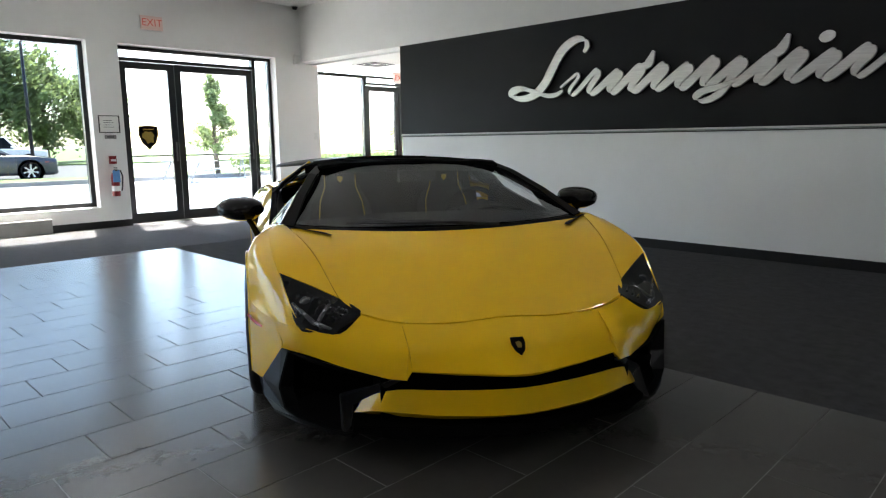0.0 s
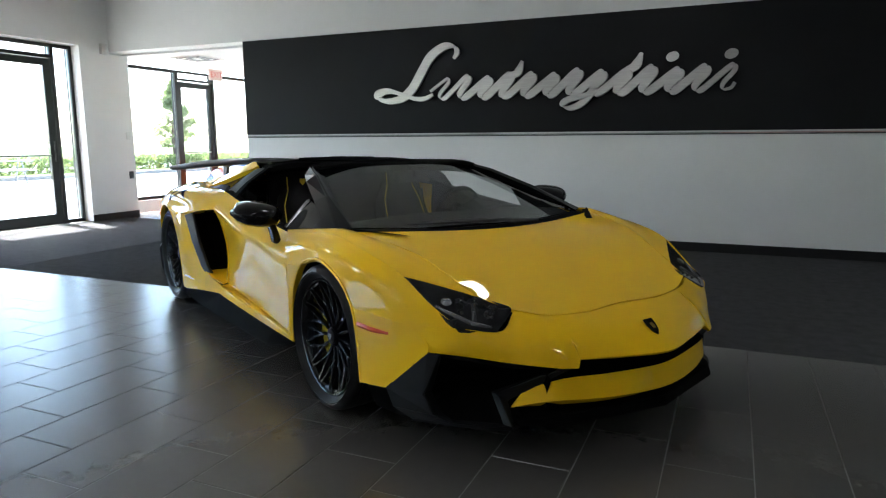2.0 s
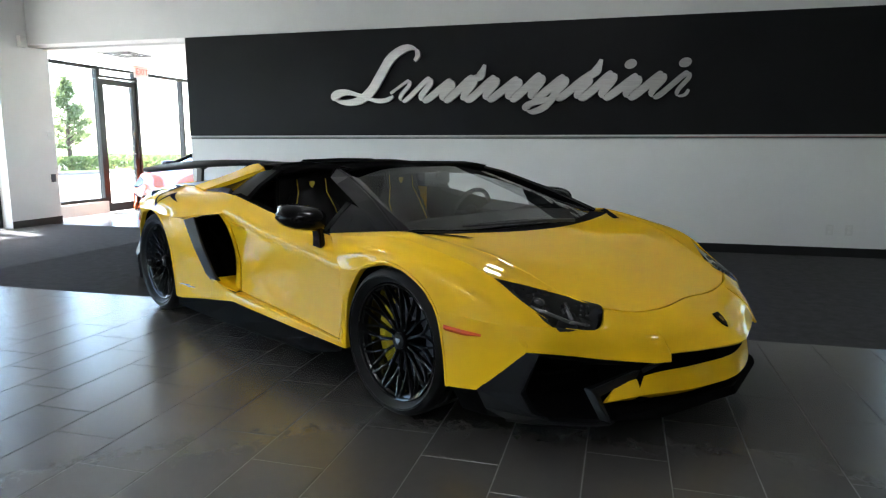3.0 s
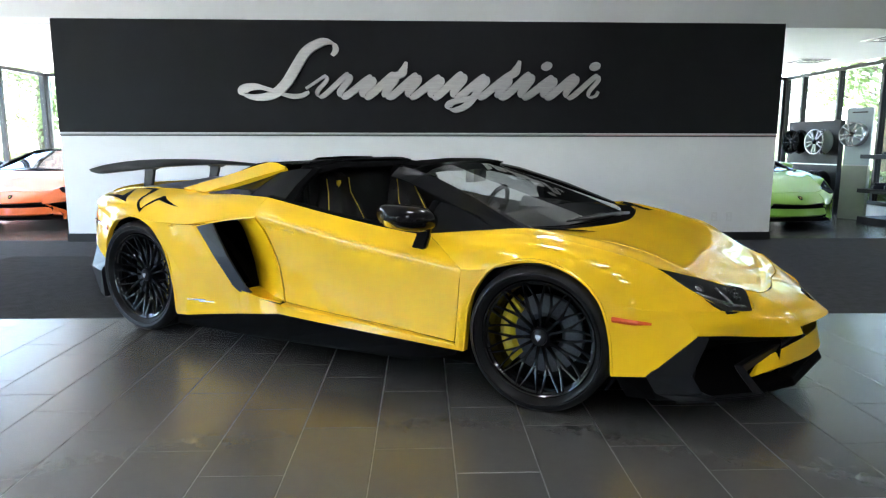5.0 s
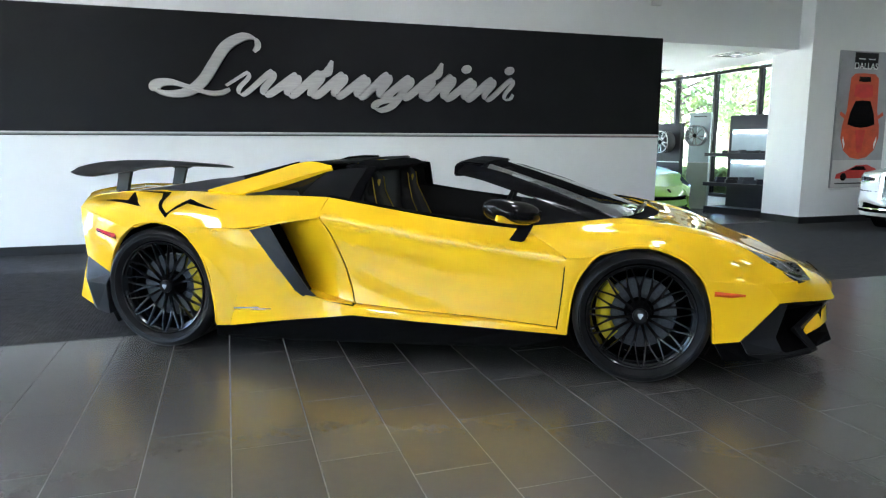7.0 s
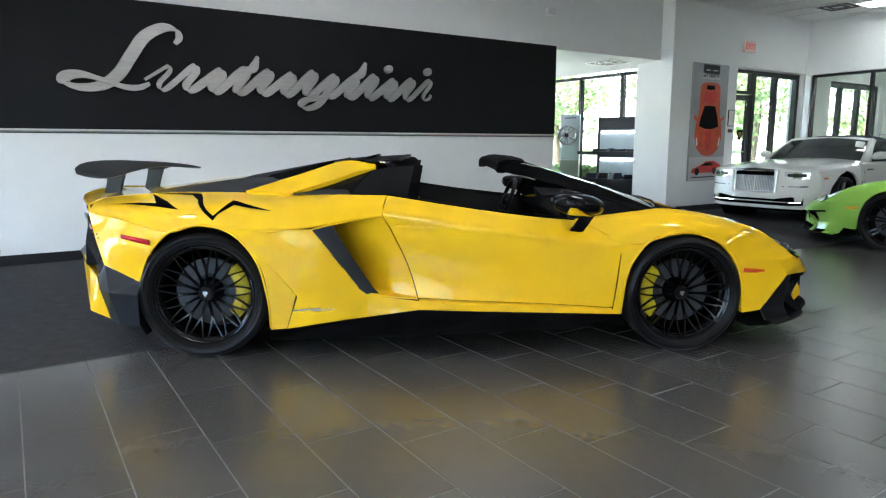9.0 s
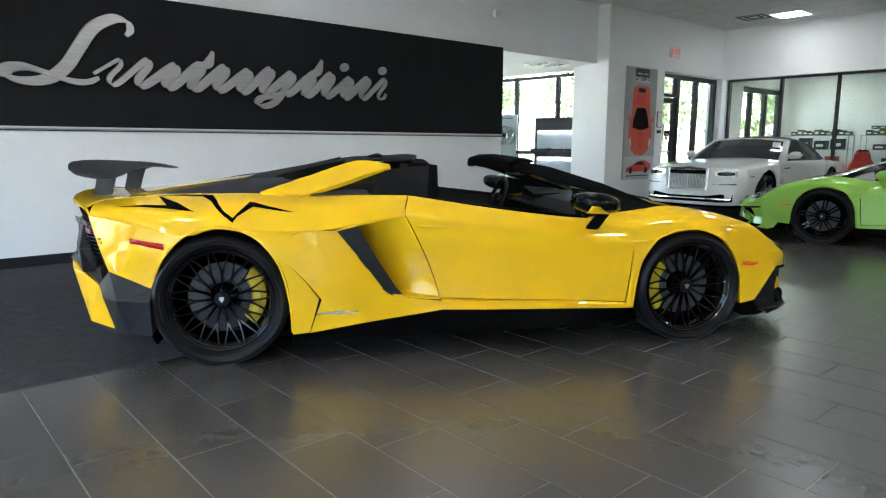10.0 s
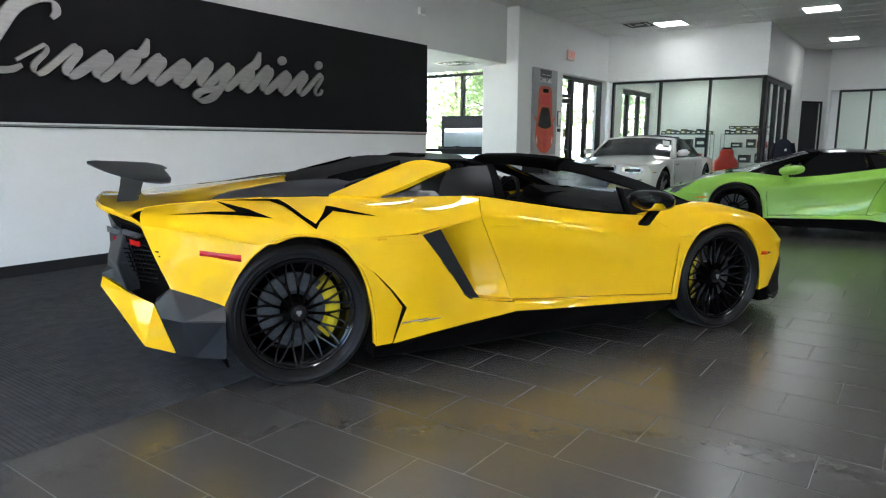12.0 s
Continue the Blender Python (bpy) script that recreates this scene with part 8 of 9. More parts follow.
prism(bm, [(-0.045, 0.05), (0.045, 0.05), (0.03, -0.05), (-0.03, -0.05)], 1, -0.004, -0.002)
part("charge", bm, M_GOLD, s)
tagged(s, "dark shield decal on the side door glass", "decal")
# low grey box under the shop window
bm = bmesh.new()
add_box(bm, 0.002, 0.11, -0.9, 0.28, 0.0, 0.20)
o = link("floor_duct", bm, M_CONCRETE, bevel=0.006)
o.matrix_basis = pose(LEFT_X + 0.014, 2.15, 0.004)
tagged(o, "long low grey duct box under the shop window", "duct box")
# swivel chair beside the window; its base reaches into view
ch = base("swivel_chair", -9.05, 1.22, 0.004, 20)
bm = bmesh.new()
for k in range(5):
    a = 2 * math.pi * k / 5 + 0.95
    tube(bm, [(0, 0, 0.13), (0.30 * math.cos(a), 0.30 * math.sin(a), 0.09)], [0.035, 0.02], 8)
part("base_star", bm, M_PLASTIC_B, ch, smooth=True)
for k in range(5):
    a = 2 * math.pi * k / 5 + 0.95
    bm = bmesh.new()
    lathe(bm, [(0.0, -0.022), (0.03, -0.022), (0.034, -0.015), (0.034, 0.015), (0.03, 0.022), (0.0, 0.022)], 16, centre=(0.30 * math.cos(a), 0.30 * math.sin(a), 0.034))
    part("caster", bm, M_PLASTIC_B, ch, smooth=True)
bm = bmesh.new()
tube(bm, [(0, 0, 0.12), (0, 0, 0.42)], 0.03, 12)
part("column", bm, M_CHROME, ch, smooth=True)
bm = bmesh.new()
add_box(bm, -0.25, 0.25, -0.25, 0.25, 0.40, 0.48)
part("seat", bm, M_LEATHER, ch, bevel=0.03)
bm = bmesh.new()
add_box(bm, -0.23, 0.23, -0.28, -0.21, 0.52, 0.95)
part("backrest", bm, M_LEATHER, ch, bevel=0.03)
tagged(ch, "black swivel chair on casters beside the shop window", "chair")

# poster of two cars on the pillar wall
p = base("car_poster", 4.62, 6.447, 1.56)
bm = bmesh.new()
add_box(bm, -0.50, 0.50, -0.035, -0.002, -1.02, 1.02)
part("board", bm, M_POSTER, p, bevel=0.004)
bm = bmesh.new()
add_box(bm, -0.495, 0.495, -0.0375, -0.035, -1.015, -0.60)
part("light_field", bm, M_POSTER_W, p)
bm = bmesh.new()
add_box(bm, -0.23, 0.23, -0.0375, -0.035, 0.78, 1.00)
part("header_patch", bm, M_BLACK, p)
text_mesh("lettering", "DALLAS", 0.135, M_PAPER, pose(0, -0.039, 0.80, 90, 0, 0), p, 0.001)
bm = bmesh.new()
add_box(bm, -0.16, -0.03, -0.0395, -0.0375, 0.90, 0.915)
add_box(bm, 0.04, 0.17, -0.0395, -0.0375, 0.90, 0.915)
part("text_bar", bm, M_PAPER, p)
# a car from above, nose down, as layers of print
half = [(0.0, 0.70), (0.20, 0.69), (0.275, 0.63), (0.29, 0.38), (0.30, 0.16), (0.37, -0.08), (0.385, -0.26), (0.31, -0.45), (0.16, -0.56), (0.0, -0.585)]
for nm, mt, k, pts in (("print_body", M_POSTER_O, 0.0375, half), ("print_glass", M_BLACK, 0.0387, [(0.0, 0.30), (0.15, 0.29), (0.24, 0.10), (0.275, -0.06), (0.13, -0.10), (0.0, -0.11)]),
                       ("print_rear", M_BLACK, 0.0387, [(0.0, 0.65), (0.11, 0.65), (0.12, 0.58), (0.0, 0.57)]), ("print_hood", M_POSTER_R, 0.0385, [(0.0, -0.14), (0.10, -0.15), (0.05, -0.46), (0.0, -0.50)]), ("print_deck", M_POSTER_R, 0.0385, [(0.0, 0.54), (0.17, 0.53), (0.19, 0.36), (0.0, 0.33)])):
    bm = bmesh.new()
    prism(bm, [(x, z) for x, z in pts] + [(-x, z) for x, z in reversed(pts[1:-1])], 1, -k - 0.0012, -k + 0.0006)
    part(nm, bm, mt, p)
for sx in (1, -1):
    bm = bmesh.new()
    prism(bm, [(sx * 0.29, -0.36), (sx * 0.335, -0.24), (sx * 0.345, -0.30), (sx * 0.305, -0.43)], 1, -0.040, -0.038)
    part("print_lamp", bm, M_PAPER, p)
    bm = bmesh.new()
    prism(bm, [(sx * 0.30, 0.06), (sx * 0.42, 0.13), (sx * 0.44, 0.08), (sx * 0.32, 0.01)], 1, -0.0395, -0.0373)
    part("print_mirror", bm, M_POSTER_O, p)
bm = bmesh.new()
prism(bm, [(-0.42, -0.88), (-0.40, -0.81), (-0.22, -0.76), (-0.02, -0.68), (0.20, -0.67), (0.40, -0.74), (0.42, -0.83), (0.30, -0.88)], 1, -0.0388, -0.0372)
part("print_side", bm, M_POSTER_R, p)
bm = bmesh.new()
prism(bm, [(-0.16, -0.755), (-0.02, -0.695), (0.14, -0.695), (0.20, -0.755)], 1, -0.0400, -0.0385)
part("print_window", bm, M_BLACK, p)
for x in (-0.26, 0.24):
    bm = bmesh.new()
    prism(bm, oval(x, -0.855, 0.06, 0.06, 0, 20), 1, -0.0400, -0.0385)
    part("print_wheel", bm, M_BLACK, p)
bm = bmesh.new()
add_box(bm, -0.42, 0.36, -0.0385, -0.0372, -0.965, -0.945)
part("text_bar", bm, M_FRAME_GREY, p)
tagged(p, "tall grey poster with an orange car seen from above", "poster")
n = base("framed_notice", 5.31, 6.45, 1.66)
bm = bmesh.new()
add_box(bm, -0.085, 0.085, -0.016, -0.002, -0.15, 0.15)
part("frame", bm, M_FRAME, n, bevel=0.002)
bm = bmesh.new()
add_box(bm, -0.072, 0.072, -0.019, -0.0155, -0.137, 0.137)
part("sheet", bm, M_PAPER, n)
tagged(n, "small framed white notice beside the side door", "framed notice")
bm = bmesh.new()
add_box(bm, -0.06, 0.06, -0.02, -0.001, -0.03, 0.03)
o = link("card_reader", bm, M_PLASTIC_B, bevel=0.005)
o.matrix_basis = pose(5.31, 6.45, 1.43)
tagged(o, "small black card reader beside the side door", "card reader")


# ---- displays in the window bay ----
def gondola(x, y, rz):
    g = base("display_shelf", x, y, 0.003, rz)
    bm = bmesh.new()
    add_box(bm, -0.52, 0.52, -0.09, 0.09, 0.10, 1.70)
    part("back_panel", bm, M_SHELF, g, bevel=0.004)
    bm = bmesh.new()
    add_box(bm, -0.72, 0.56, -0.42, 0.095, 0.0, 0.10)
    part("plinth", bm, M_SHELF, g, bevel=0.004)
    for z in (1.02, 0.50):
        bm = bmesh.new()
        add_box(bm, -0.74, 0.50, -0.45, -0.09, z - 0.03, z + 0.03)
        part("shelf", bm, M_SHELF, g, bevel=0.004)
        bm = bmesh.new()
        add_box(bm, -0.46, 0.44, -0.100, -0.091, z + 0.07, z + 0.44)
        part("lit_panel", bm, M_FROST, g)
        bm = bmesh.new()
        add_box(bm, -0.42, 0.40, -0.118, -0.101, z + 0.38, z + 0.405)
        part("light_strip", bm, M_LED, g, "bright white light strip")
    return tagged(g, "dark display shelf with two lit glass panels", "display shelf")


gondola(4.09, 7.88, -79)
rng = random.Random(4)


def merchandise(x, y, z, mt, s):
    o = base("folded_goods", x, y, z, rng.uniform(-40, 40))
    bm = bmesh.new()
    add_box(bm, -s, s, -s * 0.7, s * 0.7, 0.001, s * 0.55)
    part("lower_fold", bm, mt, o, bevel=s * 0.2)
    bm = bmesh.new()
    add_box(bm, -s * 0.8, s * 0.8, -s * 0.6, s * 0.6, s * 0.56, s * 0.95)
    part("upper_fold", bm, mt, o, bevel=s * 0.15)
    return tagged(o, "small folded dark goods on the display shelf", "goods", "display goods")


gm = pose(4.09, 7.88, 0.003, 0, 0, -79)
for u, v, z, mt, s in ((-0.50, -0.28, 0.53, M_NAVY, 0.10), (-0.25, -0.30, 0.53, M_SATIN, 0.11), (0.02, -0.28, 0.53, M_BLUE_CAR, 0.12), (0.30, -0.27, 0.53, M_NAVY, 0.09), (-0.45, -0.28, 1.05, M_SATIN, 0.05), (-0.1, -0.28, 1.05, M_FRAME_GREY, 0.06), (0.2, -0.28, 1.05, M_SATIN, 0.05)):
    q = gm @ Vector((u, v, z))
    merchandise(q.x, q.y, q.z, mt, s)


def alloy_wheel(m, label, mat_face):
    w = new("alloy_wheel")
    w.matrix_basis = m
    bm = bmesh.new()
    lathe(bm, [(0.235, 0.10), (0.250, 0.11), (0.256, 0.10), (0.245, 0.08), (0.225, 0.05), (0.220, -0.12), (0.250, -0.14), (0.235, -0.145)], 48)
    part("barrel", bm, mat_face, w, smooth=True)
    for k in range(10):
        a = 2 * math.pi * k / 10 + (0.10 if k % 2 else -0.10)
        bm = bmesh.new()
        tube(bm, [(0.03 * math.cos(a), 0.07, 0.03 * math.sin(a)), (0.13 * math.cos(a), 0.085, 0.13 * math.sin(a)), (0.232 * math.cos(a), 0.09, 0.232 * math.sin(a))], [0.022, 0.016, 0.017], 6)
        part("spoke", bm, mat_face, w, smooth=True)
    bm = bmesh.new()
    lathe(bm, [(0.0, 0.10), (0.045, 0.098), (0.055, 0.08), (0.055, 0.03)], 24)
    part("hub", bm, M_BLACK, w, smooth=True)
    return tagged(w, label, "wheel", "display wheels")


r = base("wheel_rack", 3.92, 10.5, 0.003, -80)
bm = bmesh.new()
add_box(bm, -0.62, 0.62, 0.0, 0.10, 0.0, 1.62)
part("panel", bm, M_SHELF, r, bevel=0.004)
bm = bmesh.new()
add_box(bm, -0.62, 0.62, -0.012, -0.002, 0.84, 0.86)
part("trim_bar", bm, M_STEEL, r)
tagged(r, "dark grey wheel display panel", "display rack")
rm = pose(3.92, 10.5, 0.003, 0, 0, -80)
for u, z, mt, lb in ((-0.30, 1.25, M_BLACK, "gloss black alloy wheel on a display panel"), (0.28, 1.25, M_SILVER, "silver alloy wheel on a display panel"), (-0.28, 0.52, M_BLACK, "gloss black alloy wheel on a display panel"), (0.30, 0.52, M_SATIN, "dark grey alloy wheel on a display panel")):
    alloy_wheel(rm @ pose(u, -0.13, z, 0, 0, 180) @ Matrix.Scale(0.88, 4), lb, mt)
d = base("display_column", 3.75, 9.0, 0.003, -62)
bm = bmesh.new()
add_box(bm, -0.20, 0.20, 0.0, 0.09, 0.0, 0.86)
part("lower_panel", bm, M_DISPLAY, d, bevel=0.003)
bm = bmesh.new()
add_box(bm, -0.20, 0.20, 0.02, 0.07, 0.875, 1.78)
part("upper_panel", bm, M_FROST, d, bevel=0.003)
bm = bmesh.new()
add_box(bm, -0.21, 0.21, 0.0, 0.09, 0.862, 0.873)
part("trim_bar", bm, M_STEEL, d)
bm = bmesh.new()
add_box(bm, -0.12, 0.12, 0.018, 0.0198, 1.70, 1.72)
part("text_bar", bm, M_FRAME_GREY, d)
tagged(d, "olive and frosted display column with a wheel", "display column")
alloy_wheel(pose(3.75, 9.0, 0.003, 0, 0, -62) @ pose(-0.02, -0.085, 1.36, 0, 0, 180) @ Matrix.Diagonal((0.76, 0.66, 0.76, 1)), "machined grey alloy wheel on a display column", M_SILVER)

# ---- the glass office ----
def glass_shelf(x, y, w, rz=90):
    g = base("glass_shelf_unit", x, y, 0.0, rz)
    for a in (-w / 2, w / 2):
        for b in (-0.18, 0.18):
            bm = bmesh.new()
            tube(bm, [(a, b, 0.0), (a, b, 1.42)], 0.012, 6)
            part("post", bm, M_STEEL, g, smooth=True)
    for z in (0.35, 0.72, 1.08, 1.40):
        bm = bmesh.new()
        add_box(bm, -w / 2, w / 2, -0.2, 0.2, z - 0.006, z + 0.006)
        part("shelf", bm, M_FROST, g)
    return tagged(g, "steel and glass shelf unit inside the office", "shelf unit", "office shelves")


glass_shelf(10.6, 5.45, 1.4)
glass_shelf(10.6, 3.95, 1.1)


def carton(x, y, z, w, d, h, mt, lb):
    o = base("carton", x, y, z, rng.uniform(-6, 6))
    bm = bmesh.new()
    add_box(bm, -d / 2, d / 2, -w / 2, w / 2, 0.0, h)
    part("body", bm, mt, o, bevel=0.004)
    bm = bmesh.new()
    add_box(bm, -d / 2 - 0.002, -d / 2 - 0.0005, -w * 0.32, w * 0.32, h * 0.3, h * 0.6)
    part("text_bar", bm, M_PAPER, o)
    return tagged(o, lb, "box", "boxed goods")


M_OLIVE = mat("olive_card", (0.13, 0.13, 0.035), 0.5, var=0.2, scale=12)
M_SLATE = mat("dark_slate_card", (0.035, 0.038, 0.045), 0.5, var=0.2, scale=12)
for y0, count in ((4.80, 10), (3.48, 8)):
    for i in range(count):
        carton(10.56, y0 + 0.128 * i, 1.407, 0.120, 0.20, 0.085 + 0.025 * ((i * 7) % 3), (M_OLIVE, M_SLATE, M_FRAME_GREY, M_OLIVE, M_SLATE)[i % 5], "small dark and olive boxed model on the shelf")
for i in range(6):
    carton(10.56, 3.52 + 0.15 * i, 1.545, 0.13, 0.18, 0.065, (M_OLIVE, M_SLATE)[i % 2], "small dark and olive boxed model on the shelf")
for i, (y, z, w, h, mt) in enumerate(((3.55, 1.087, 0.22, 0.15, M_RED), (3.82, 1.087, 0.20, 0.20, M_SLATE), (4.15, 1.087, 0.24, 0.12, M_FRAME_GREY), (3.60, 0.727, 0.20, 0.22, M_SLATE), (3.95, 0.727, 0.24, 0.18, M_FRAME_GREY),
                                     (5.00, 1.087, 0.26, 0.24, M_SLATE), (5.35, 1.087, 0.24, 0.20, M_FRAME_GREY), (5.70, 1.087, 0.24, 0.26, M_SLATE), (5.10, 0.727, 0.24, 0.20, M_RED), (5.55, 0.727, 0.26, 0.22, M_SLATE))):
    carton(10.55, y, z, w, 0.24, h, mt, "red boxed goods on the shelf" if mt is M_RED else "dark boxed goods on the shelf")
# bucket seat on a low base
seat = base("bucket_seat", 9.2, 4.05, 0.0, 100)
bm = bmesh.new()
add_box(bm, -0.24, 0.24, -0.24, 0.24, 0.0, 0.26)
part("seat_base", bm, M_LEATHER, seat, bevel=0.02)
for nm, k, mt, lb in (("shell", 1.0, M_RED, "glossy red seat shell"), ("padding", 0.86, M_LEATHER, "black seat padding")):
    bm = bmesh.new()
    rings = []
    for y, z, hw in ((-0.28, 0.36, 0.24), (-0.10, 0.30, 0.27), (0.14, 0.32, 0.27), (0.24, 0.52, 0.28), (0.28, 0.76, 0.26), (0.31, 0.90, 0.16), (0.33, 1.02, 0.14), (0.33, 1.06, 0.09)):
        f = -0.035 if nm == "padding" else 0.0
        rings.append([bm.verts.new((hw * k * c, y + f + (-0.10 if abs(c) == 1 and z > 0.4 else 0), z - f + (0.10 if abs(c) == 1 and z < 0.4 else 0) + e)) for c, e in ((-1, 0), (-0.7, 0), (0, 0), (0.7, 0), (1, 0), (0.8, -0.05), (0, -0.05), (-0.8, -0.05))])
    for a, b in zip(rings, rings[1:]):
        for i in range(8):
            bm.faces.new((a[i], a[(i + 1) % 8], b[(i + 1) % 8], b[i]))
    bm.faces.new(rings[0])
    bm.faces.new(rings[-1])
    bmesh.ops.recalc_face_normals(bm, faces=bm.faces[:])
    part(nm, bm, mt, seat, lb, smooth=True)
tagged(seat, "red and black bucket seat inside the glass office", "seat")
# jacket on a stand by the office corner
j = base("jacket_stand", 9.0, 2.86, 0.002)
j.scale = (0.82, 0.72, 0.86)
bm = bmesh.new()
lathe(bm, [(0.0, 0.0), (0.16, 0.0), (0.16, 0.015), (0.02, 0.03), (0.016, 0.04), (0.016, 1.50)], 20, axis=2)
part("stand", bm, M_STEEL, j, smooth=True)
bm = bmesh.new()
rings = []
for z, rx, ry in ((0.82, 0.24, 0.15), (1.0, 0.23, 0.14), (1.2, 0.24, 0.14), (1.36, 0.25, 0.12), (1.44, 0.17, 0.09), (1.50, 0.07, 0.06)):
    rings.append([bm.verts.new((ry * math.cos(a), rx * math.sin(a) * (1 + 0.04 * math.sin(5 * a)), z)) for a in [2 * math.pi * i / 28 for i in range(28)]])
for a, b in zip(rings, rings[1:]):
    for i in range(28):
        bm.faces.new((a[i], a[(i + 1) % 28], b[(i + 1) % 28], b[i]))
for sy in (1, -1):
    tube(bm, [(0, sy * 0.22, 1.38), (-0.02, sy * 0.30, 1.15), (-0.06, sy * 0.29, 0.88)], [0.075, 0.065, 0.05], 12)
part("jacket", bm, M_NAVY, j, "black zipped jacket", smooth=True)
bm = bmesh.new()
bmesh.ops.create_uvsphere(bm, u_segments=14, v_segments=8, radius=0.03, matrix=Matrix.Translation((-0.145, -0.09, 1.22)))
part("chest_patch", bm, M_PAPER, j)
tagged(j, "black jacket on a steel stand by the office", "jacket stand")
# desk behind the far office window
o = base("office_desk", 14.4, 1.2, 0.0)
bm = bmesh.new()
add_box(bm, -0.4, 0.4, -0.9, 0.9, 0.72, 0.75)
part("top", bm, M_FROST, o, bevel=0.004)
for y in (-0.85, 0.85):
    bm = bmesh.new()
    add_box(bm, -0.35, 0.35, y - 0.02, y + 0.02, 0.0, 0.72)
    part("leg", bm, M_STEEL, o)
tagged(o, "pale office desk behind the interior window", "desk")
boxes("wall_back_office", [(16.0, 16.2, -1.0, 4.0, -0.1, 3.2), (13.5, 16.0, 3.4, 3.6, -0.1, 3.2), (13.5, 16.0, -1.2, -1.0, -0.1, 3.2), (13.5, 16.0, -1.0, 3.4, 2.9, 3.1), (13.5, 16.0, -1.0, 3.4, -0.1, 0.0)], M_WALL, "white room behind the interior office window")

# ---- outside ----
GZ = -0.09
boxes("ground", [(-700, 700, -700, 700, GZ - 0.3, GZ)], M_FORECOURT, "pale concrete ground round the building")
boxes("road", [(-48, -27.5, -300, 300, GZ, GZ + 0.012), (-300, 300, 46, 56, GZ, GZ + 0.012)], M_ASPHALT, "asphalt road beyond the forecourt")
boxes("lawn", [(-27.5, -24.6, -60, 60, GZ, GZ + 0.12), (-200, -48, -300, 300, GZ, GZ + 0.10), (-24.6, 60, 24, 46, GZ, GZ + 0.10), (12, 60, 12, 23.9, GZ, GZ + 0.10), (-300, 300, 56, 300, GZ, GZ + 0.12)], M_GRASS, "mown grass beyond the forecourt")
boxes("kerb", [(-24.6, -24.42, -60, 60, GZ, GZ + 0.15), (-24.42, 4.45, 23.82, 24.0, GZ, GZ + 0.15)], M_CONCRETE, "concrete kerb along the grass")


def tree_meshes(seed, h, spread, trunk_h, conical, leaves, size, key):
    rg = random.Random(seed)
    bm = bmesh.new()
    tube(bm, [(0, 0, -0.1), (0.03 * h * rg.uniform(-1, 1), 0.02 * h, h * 0.35), (0.02 * h * rg.uniform(-1, 1), 0, h * 0.7), (0, 0, h * 0.93)], [h * 0.028, h * 0.021, h * 0.012, h * 0.003], 10)
    clumps = []
    for i in range(26):
        u = trunk_h + (1 - trunk_h) * (i + rg.random()) / 26
        a = rg.uniform(0, 2 * math.pi)
        v = (u - trunk_h) / (1 - trunk_h)
        r = spread * ((1 - v) * 0.95 + 0.08 if conical else math.sin(math.pi * min(0.97, 0.22 + 0.75 * v))) * rg.uniform(0.55, 1.0)
        tip = Vector((r * math.cos(a), r * math.sin(a), u * h + 0.12 * r))
        root = Vector((0, 0, u * h * 0.86))
        tube(bm, [root, root.lerp(tip, 0.5) + Vector((0, 0, 0.05 * r)), tip], [h * 0.008, h * 0.005, h * 0.0015], 5)
        for t in (0.45, 0.75, 1.0):
            clumps.append((root.lerp(tip, t), (0.20 if conical else 0.30) * spread * rg.uniform(0.6, 1.15)))
    trunk = bpy.data.meshes.new("trunk_" + key)
    bm.to_mesh(trunk)
    bm.free()
    trunk.materials.append(M_BARK)
    verts, faces = [], []
    for i in range(leaves):
        c, r = clumps[rg.randrange(len(clumps))]
        d = Vector((rg.gauss(0, 1), rg.gauss(0, 1), rg.gauss(0, 0.75)))
        p = c + d * (r * 0.55)
        n = Vector((rg.gauss(0, 1), rg.gauss(0, 1), rg.gauss(0.4, 1))).normalized()
        u = n.orthogonal().normalized()
        w = n.cross(u)
        s = size * rg.uniform(0.6, 1.3)
        k = len(verts)
        verts += [p - u * s, p + w * s * 0.45, p + u * s + n * s * 0.2, p - w * s * 0.45]
        faces.append((k, k + 1, k + 2, k + 3))
    crown = bpy.data.meshes.new("crown_" + key)
    crown.from_pydata(verts, [], faces)
    crown.materials.append(M_LEAF)
    return trunk, crown


def tree(meshes, x, y, rz, k=1.0, label="leafy green tree on the grass"):
    t = base("tree", x, y, GZ + 0.05, rz)
    t.scale = (k, k, k)
    a = new("trunk", meshes[0])
    a.parent = t
    b = new("crown", meshes[1])
    b.parent = t
    return tagged(t, label, "tree", "trees outside")


CONE = tree_meshes(3, 4.6, 1.35, 0.26, True, 5200, 0.085, "cone")
BROAD = tree_meshes(5, 7.5, 3.0, 0.28, False, 8000, 0.16, "broad")
WIDE = tree_meshes(8, 6.0, 2.8, 0.20, False, 8000, 0.14, "wide")
tree(CONE, -25.2, 12.5, 120, 0.86, "young conical tree on the forecourt")
tree(CONE, -27.0, 24.5, 60, 0.95, "young conical tree on the forecourt")
for i, (x, y, k) in enumerate(((-50, 6.5, 1.1), (-52, 10.5, 1.25), (-54, 14.0, 1.15), (-51, 2.0, 1.2), (-56, 18.0, 1.1), (-40, 3.0, 0.8), (-53, -4, 1.2))):
    tree(BROAD if i % 2 else WIDE, x, y, 57 * i, k)
SPARSE = tree_meshes(11, 6.5, 3.2, 0.22, False, 3000, 0.15, "sparse")
AIRY = tree_meshes(14, 7.5, 3.4, 0.26, False, 3400, 0.16, "airy")
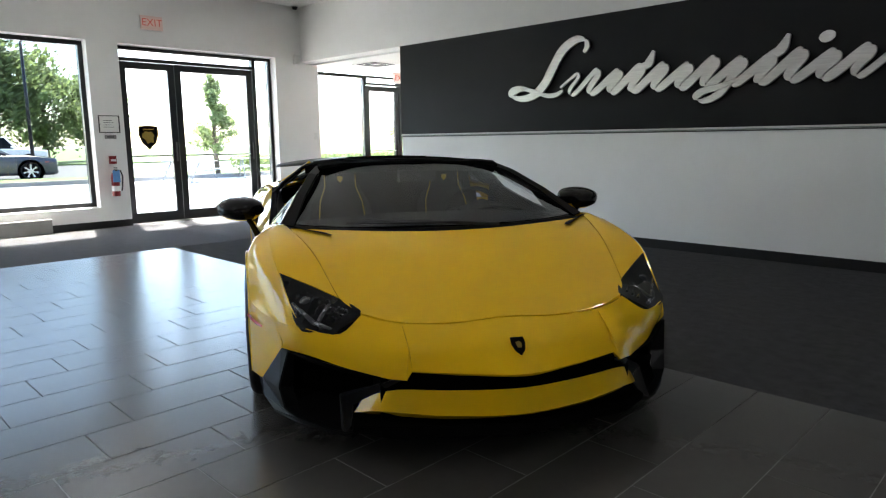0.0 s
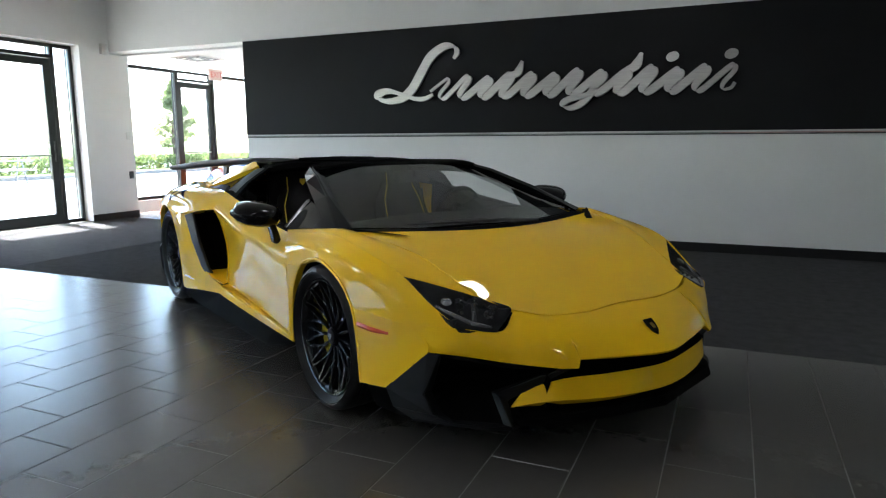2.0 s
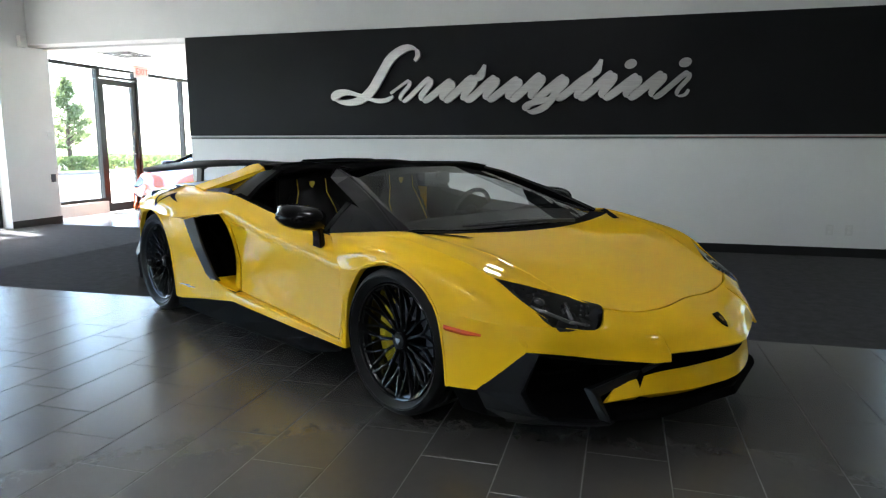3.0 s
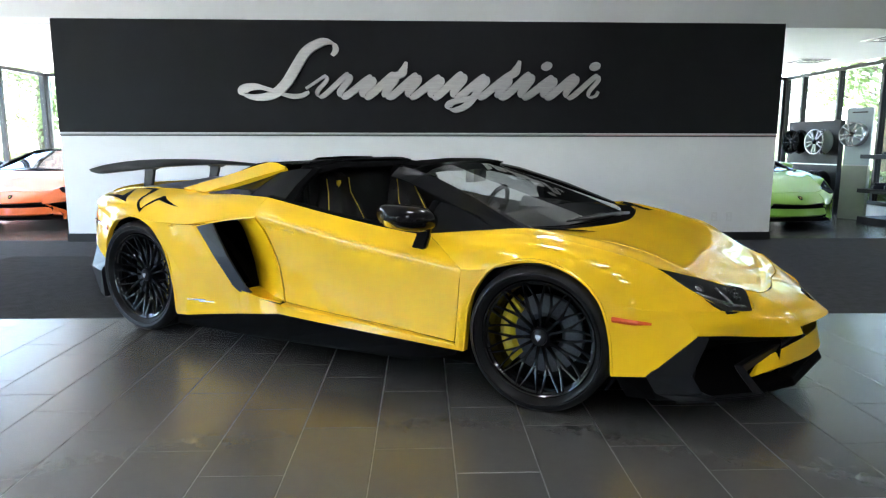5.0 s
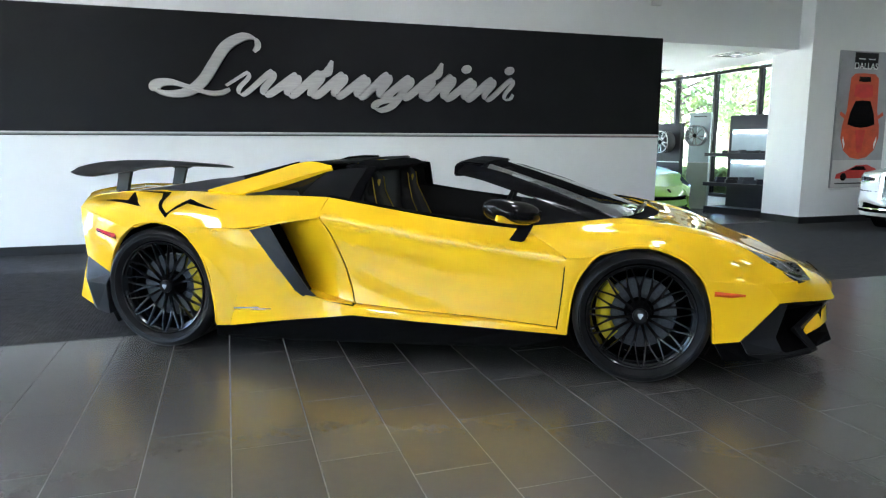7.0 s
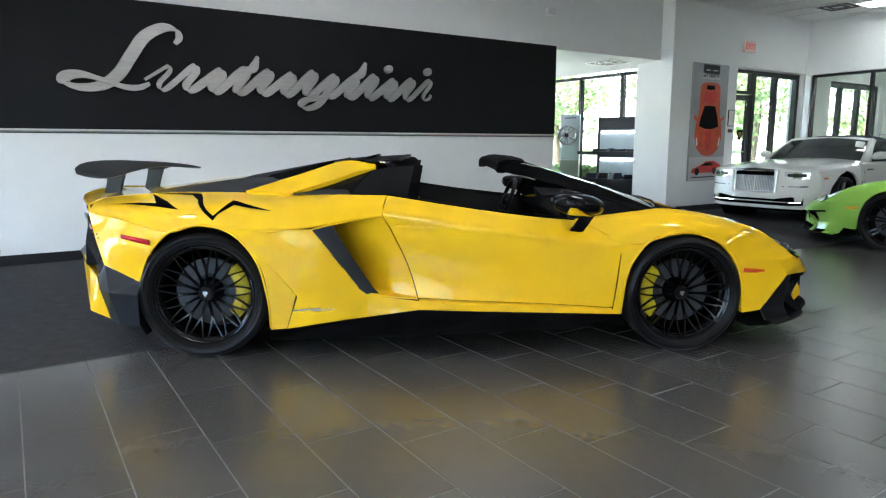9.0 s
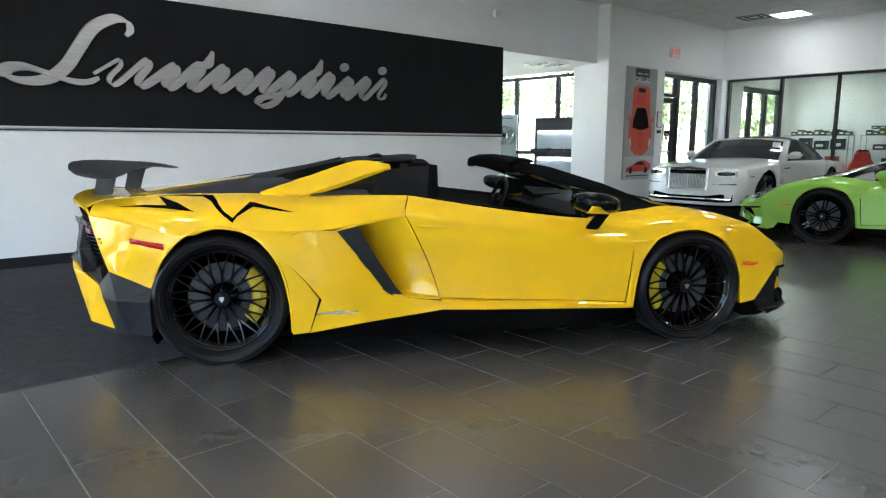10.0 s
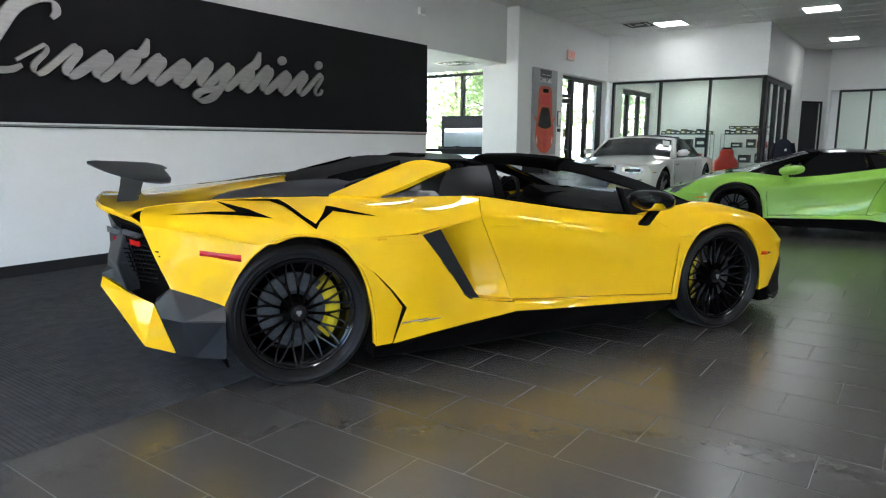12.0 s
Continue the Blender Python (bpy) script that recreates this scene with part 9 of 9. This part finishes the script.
for i, (x, y, k) in enumerate(((17.0, 15.0, 1.0), (22.0, 20.5, 1.1), (15.5, 25.0, 1.1), (26.0, 13.5, 1.1), (31.0, 22.0, 1.2), (-3.5, 31.0, 1.0), (4.5, 33.0, 1.0), (-12.0, 32.0, 1.0), (24.0, 31.0, 1.2), (12.0, 37.0, 1.1), (-24, 36, 1.0))):
    tree(SPARSE if i % 2 else AIRY, x, y, 41 * i, k, "thin sunlit tree beyond the windows")


def hedge(x0, x1, y0, y1, h, n, seed):
    rg = random.Random(seed)
    verts, faces = [], []
    for i in range(n):
        p = Vector((rg.uniform(x0, x1), rg.uniform(y0, y1), GZ + h * rg.random() ** 0.6))
        nn = Vector((rg.gauss(0, 1), rg.gauss(0, 1), rg.gauss(0.6, 1))).normalized()
        u = nn.orthogonal().normalized()
        w = nn.cross(u)
        s = 0.09 * rg.uniform(0.6, 1.4)
        k = len(verts)
        verts += [p - u * s, p + w * s * 0.5, p + u * s, p - w * s * 0.5]
        faces.append((k, k + 1, k + 2, k + 3))
    me = bpy.data.meshes.new("hedge")
    me.from_pydata(verts, [], faces)
    me.materials.append(M_LEAF)
    return tagged(new("hedge", me), "clipped green hedge along the forecourt", "hedge", kind="stuff")


hedge(-27.2, -26.2, 14, 40, 0.75, 9000, 1)
hedge(-24, 4, 24.4, 25.4, 0.8, 9000, 2)
hedge(4.8, 6.0, 7.9, 14.5, 0.75, 6000, 3)
hedge(5.6, 11.0, 8.0, 9.2, 0.7, 6000, 4)


def bench(x, y, rz):
    b = base("picnic_bench", x, y, GZ, rz)
    for v, z, w in ((0.0, 0.74, 0.70), (-0.62, 0.44, 0.26), (0.62, 0.44, 0.26)):
        bm = bmesh.new()
        add_box(bm, -0.9, 0.9, v - w / 2, v + w / 2, z - 0.02, z + 0.02)
        part("board", bm, M_STEEL, b, bevel=0.006)
    for u in (-0.6, 0.6):
        bm = bmesh.new()
        tube(bm, [(u, -0.7, 0.0), (u, -0.2, 0.72)], 0.025, 6)
        tube(bm, [(u, 0.7, 0.0), (u, 0.2, 0.72)], 0.025, 6)
        tube(bm, [(u, -0.62, 0.40), (u, 0.62, 0.40)], 0.025, 6)
        part("trestle", bm, M_STEEL, b)
    return tagged(b, "grey metal picnic bench on the forecourt", "bench", "picnic benches")


bench(-22.3, 10.0, 25)
bench(-23.5, 13.3, 70)
saloon("sports_utility_vehicle", M_PEARL, M_PEARL, "white sports utility vehicle parked outside", pose(-46.0, 10.9, GZ, 0, 0, 75), half=1.0, front=0.95, base_len=2.95, back=1.15, belt=1.15, bonnet=1.15, roof=1.85, screen=(-0.55, -1.15), rear=(-3.7, -3.95), tyre=0.40)
saloon("dark_coupe", M_BLUE_CAR, M_BLUE_CAR, "dark blue coupe parked outside", pose(-30.0, 7.0, GZ, 0, 0, 78), half=0.93, front=0.90, base_len=2.75, back=1.0, belt=0.93, bonnet=0.93, roof=1.35, screen=(-0.55, -1.3), rear=(-2.2, -3.1), tyre=0.34)
for x, y in ((-36.0, 8.6), (-48.5, 24.0)):
    b = base("street_lamp", x, y, GZ)
    bm = bmesh.new()
    tube(bm, [(0, 0, 0), (0, 0, 6.6)], [0.09, 0.06], 10)
    part("pole", bm, M_FRAME, b, smooth=True)
    for sgn in (1, -1):
        bm = bmesh.new()
        add_box(bm, -0.12, 0.12, sgn * 0.1, sgn * 0.62, 6.5, 6.62)
        part("lamp_head", bm, M_FRAME, b, bevel=0.03)
    tagged(b, "black twin-headed street lamp beside the road", "street lamp", "street lamps")


# floor tiles: 31 by 61 cm, laid in thirds
def tile_mesh(w, l):
    bm = bmesh.new()
    add_box(bm, -w / 2, w / 2, -l / 2, l / 2, -0.012, 0.004)
    bmesh.ops.bevel(bm, geom=[e for e in bm.edges if e.verts[0].co.z > 0 and e.verts[1].co.z > 0], offset=0.001, segments=1, affect='EDGES')
    me = bpy.data.meshes.new("tile")
    bm.to_mesh(me)
    bm.free()
    me.materials.append(M_TILE)
    return me


TW, TL = 0.3135, 0.612
floor = structure(new("floor"), "charcoal porcelain floor tiles laid in thirds")
whole = tile_mesh(TW - 0.005, TL - 0.005)
rest = bmesh.new()
for k in range(-50, 18):
    x1 = -2.16 - TW * k
    x0 = x1 - TW
    y = 0.365 + 0.205 * k
    y -= math.floor((y - SOUTH) / TL) * TL
    while y - TL < TILE_Y:
        a, b = max(y - TL, SOUTH), min(y, TILE_Y)
        c, d = max(x0, TILE_X), min(x1, EAST)
        cx, cy = (c + d) / 2, (a + b) / 2
        if b - a > 0.02 and d - c > 0.02:
            near = -6.6 < cx < 0.0 and -0.75 < cy < 3.0 and abs(b - a - TL) < 0.01 and abs(d - c - TW) < 0.01
            if near and (cx + 3.6) ** 2 / 9.6 + (cy - 1.15) ** 2 / 3.6 < 1:
                t = new("tile", whole)
                t.location = (cx, cy, 0)
                t.rotation_euler = (0.0006 * math.sin(k * 7.1 + cy * 5), 0.0006 * math.cos(k * 3.3 + cy * 9), 0)
                t.parent = floor
            else:
                add_box(rest, c + 0.0025, d - 0.0025, a + 0.0025, b - 0.0025, -0.012, 0.004)
        y += TL
tagged(link("tile_field", rest, M_TILE, floor), kind="stuff")
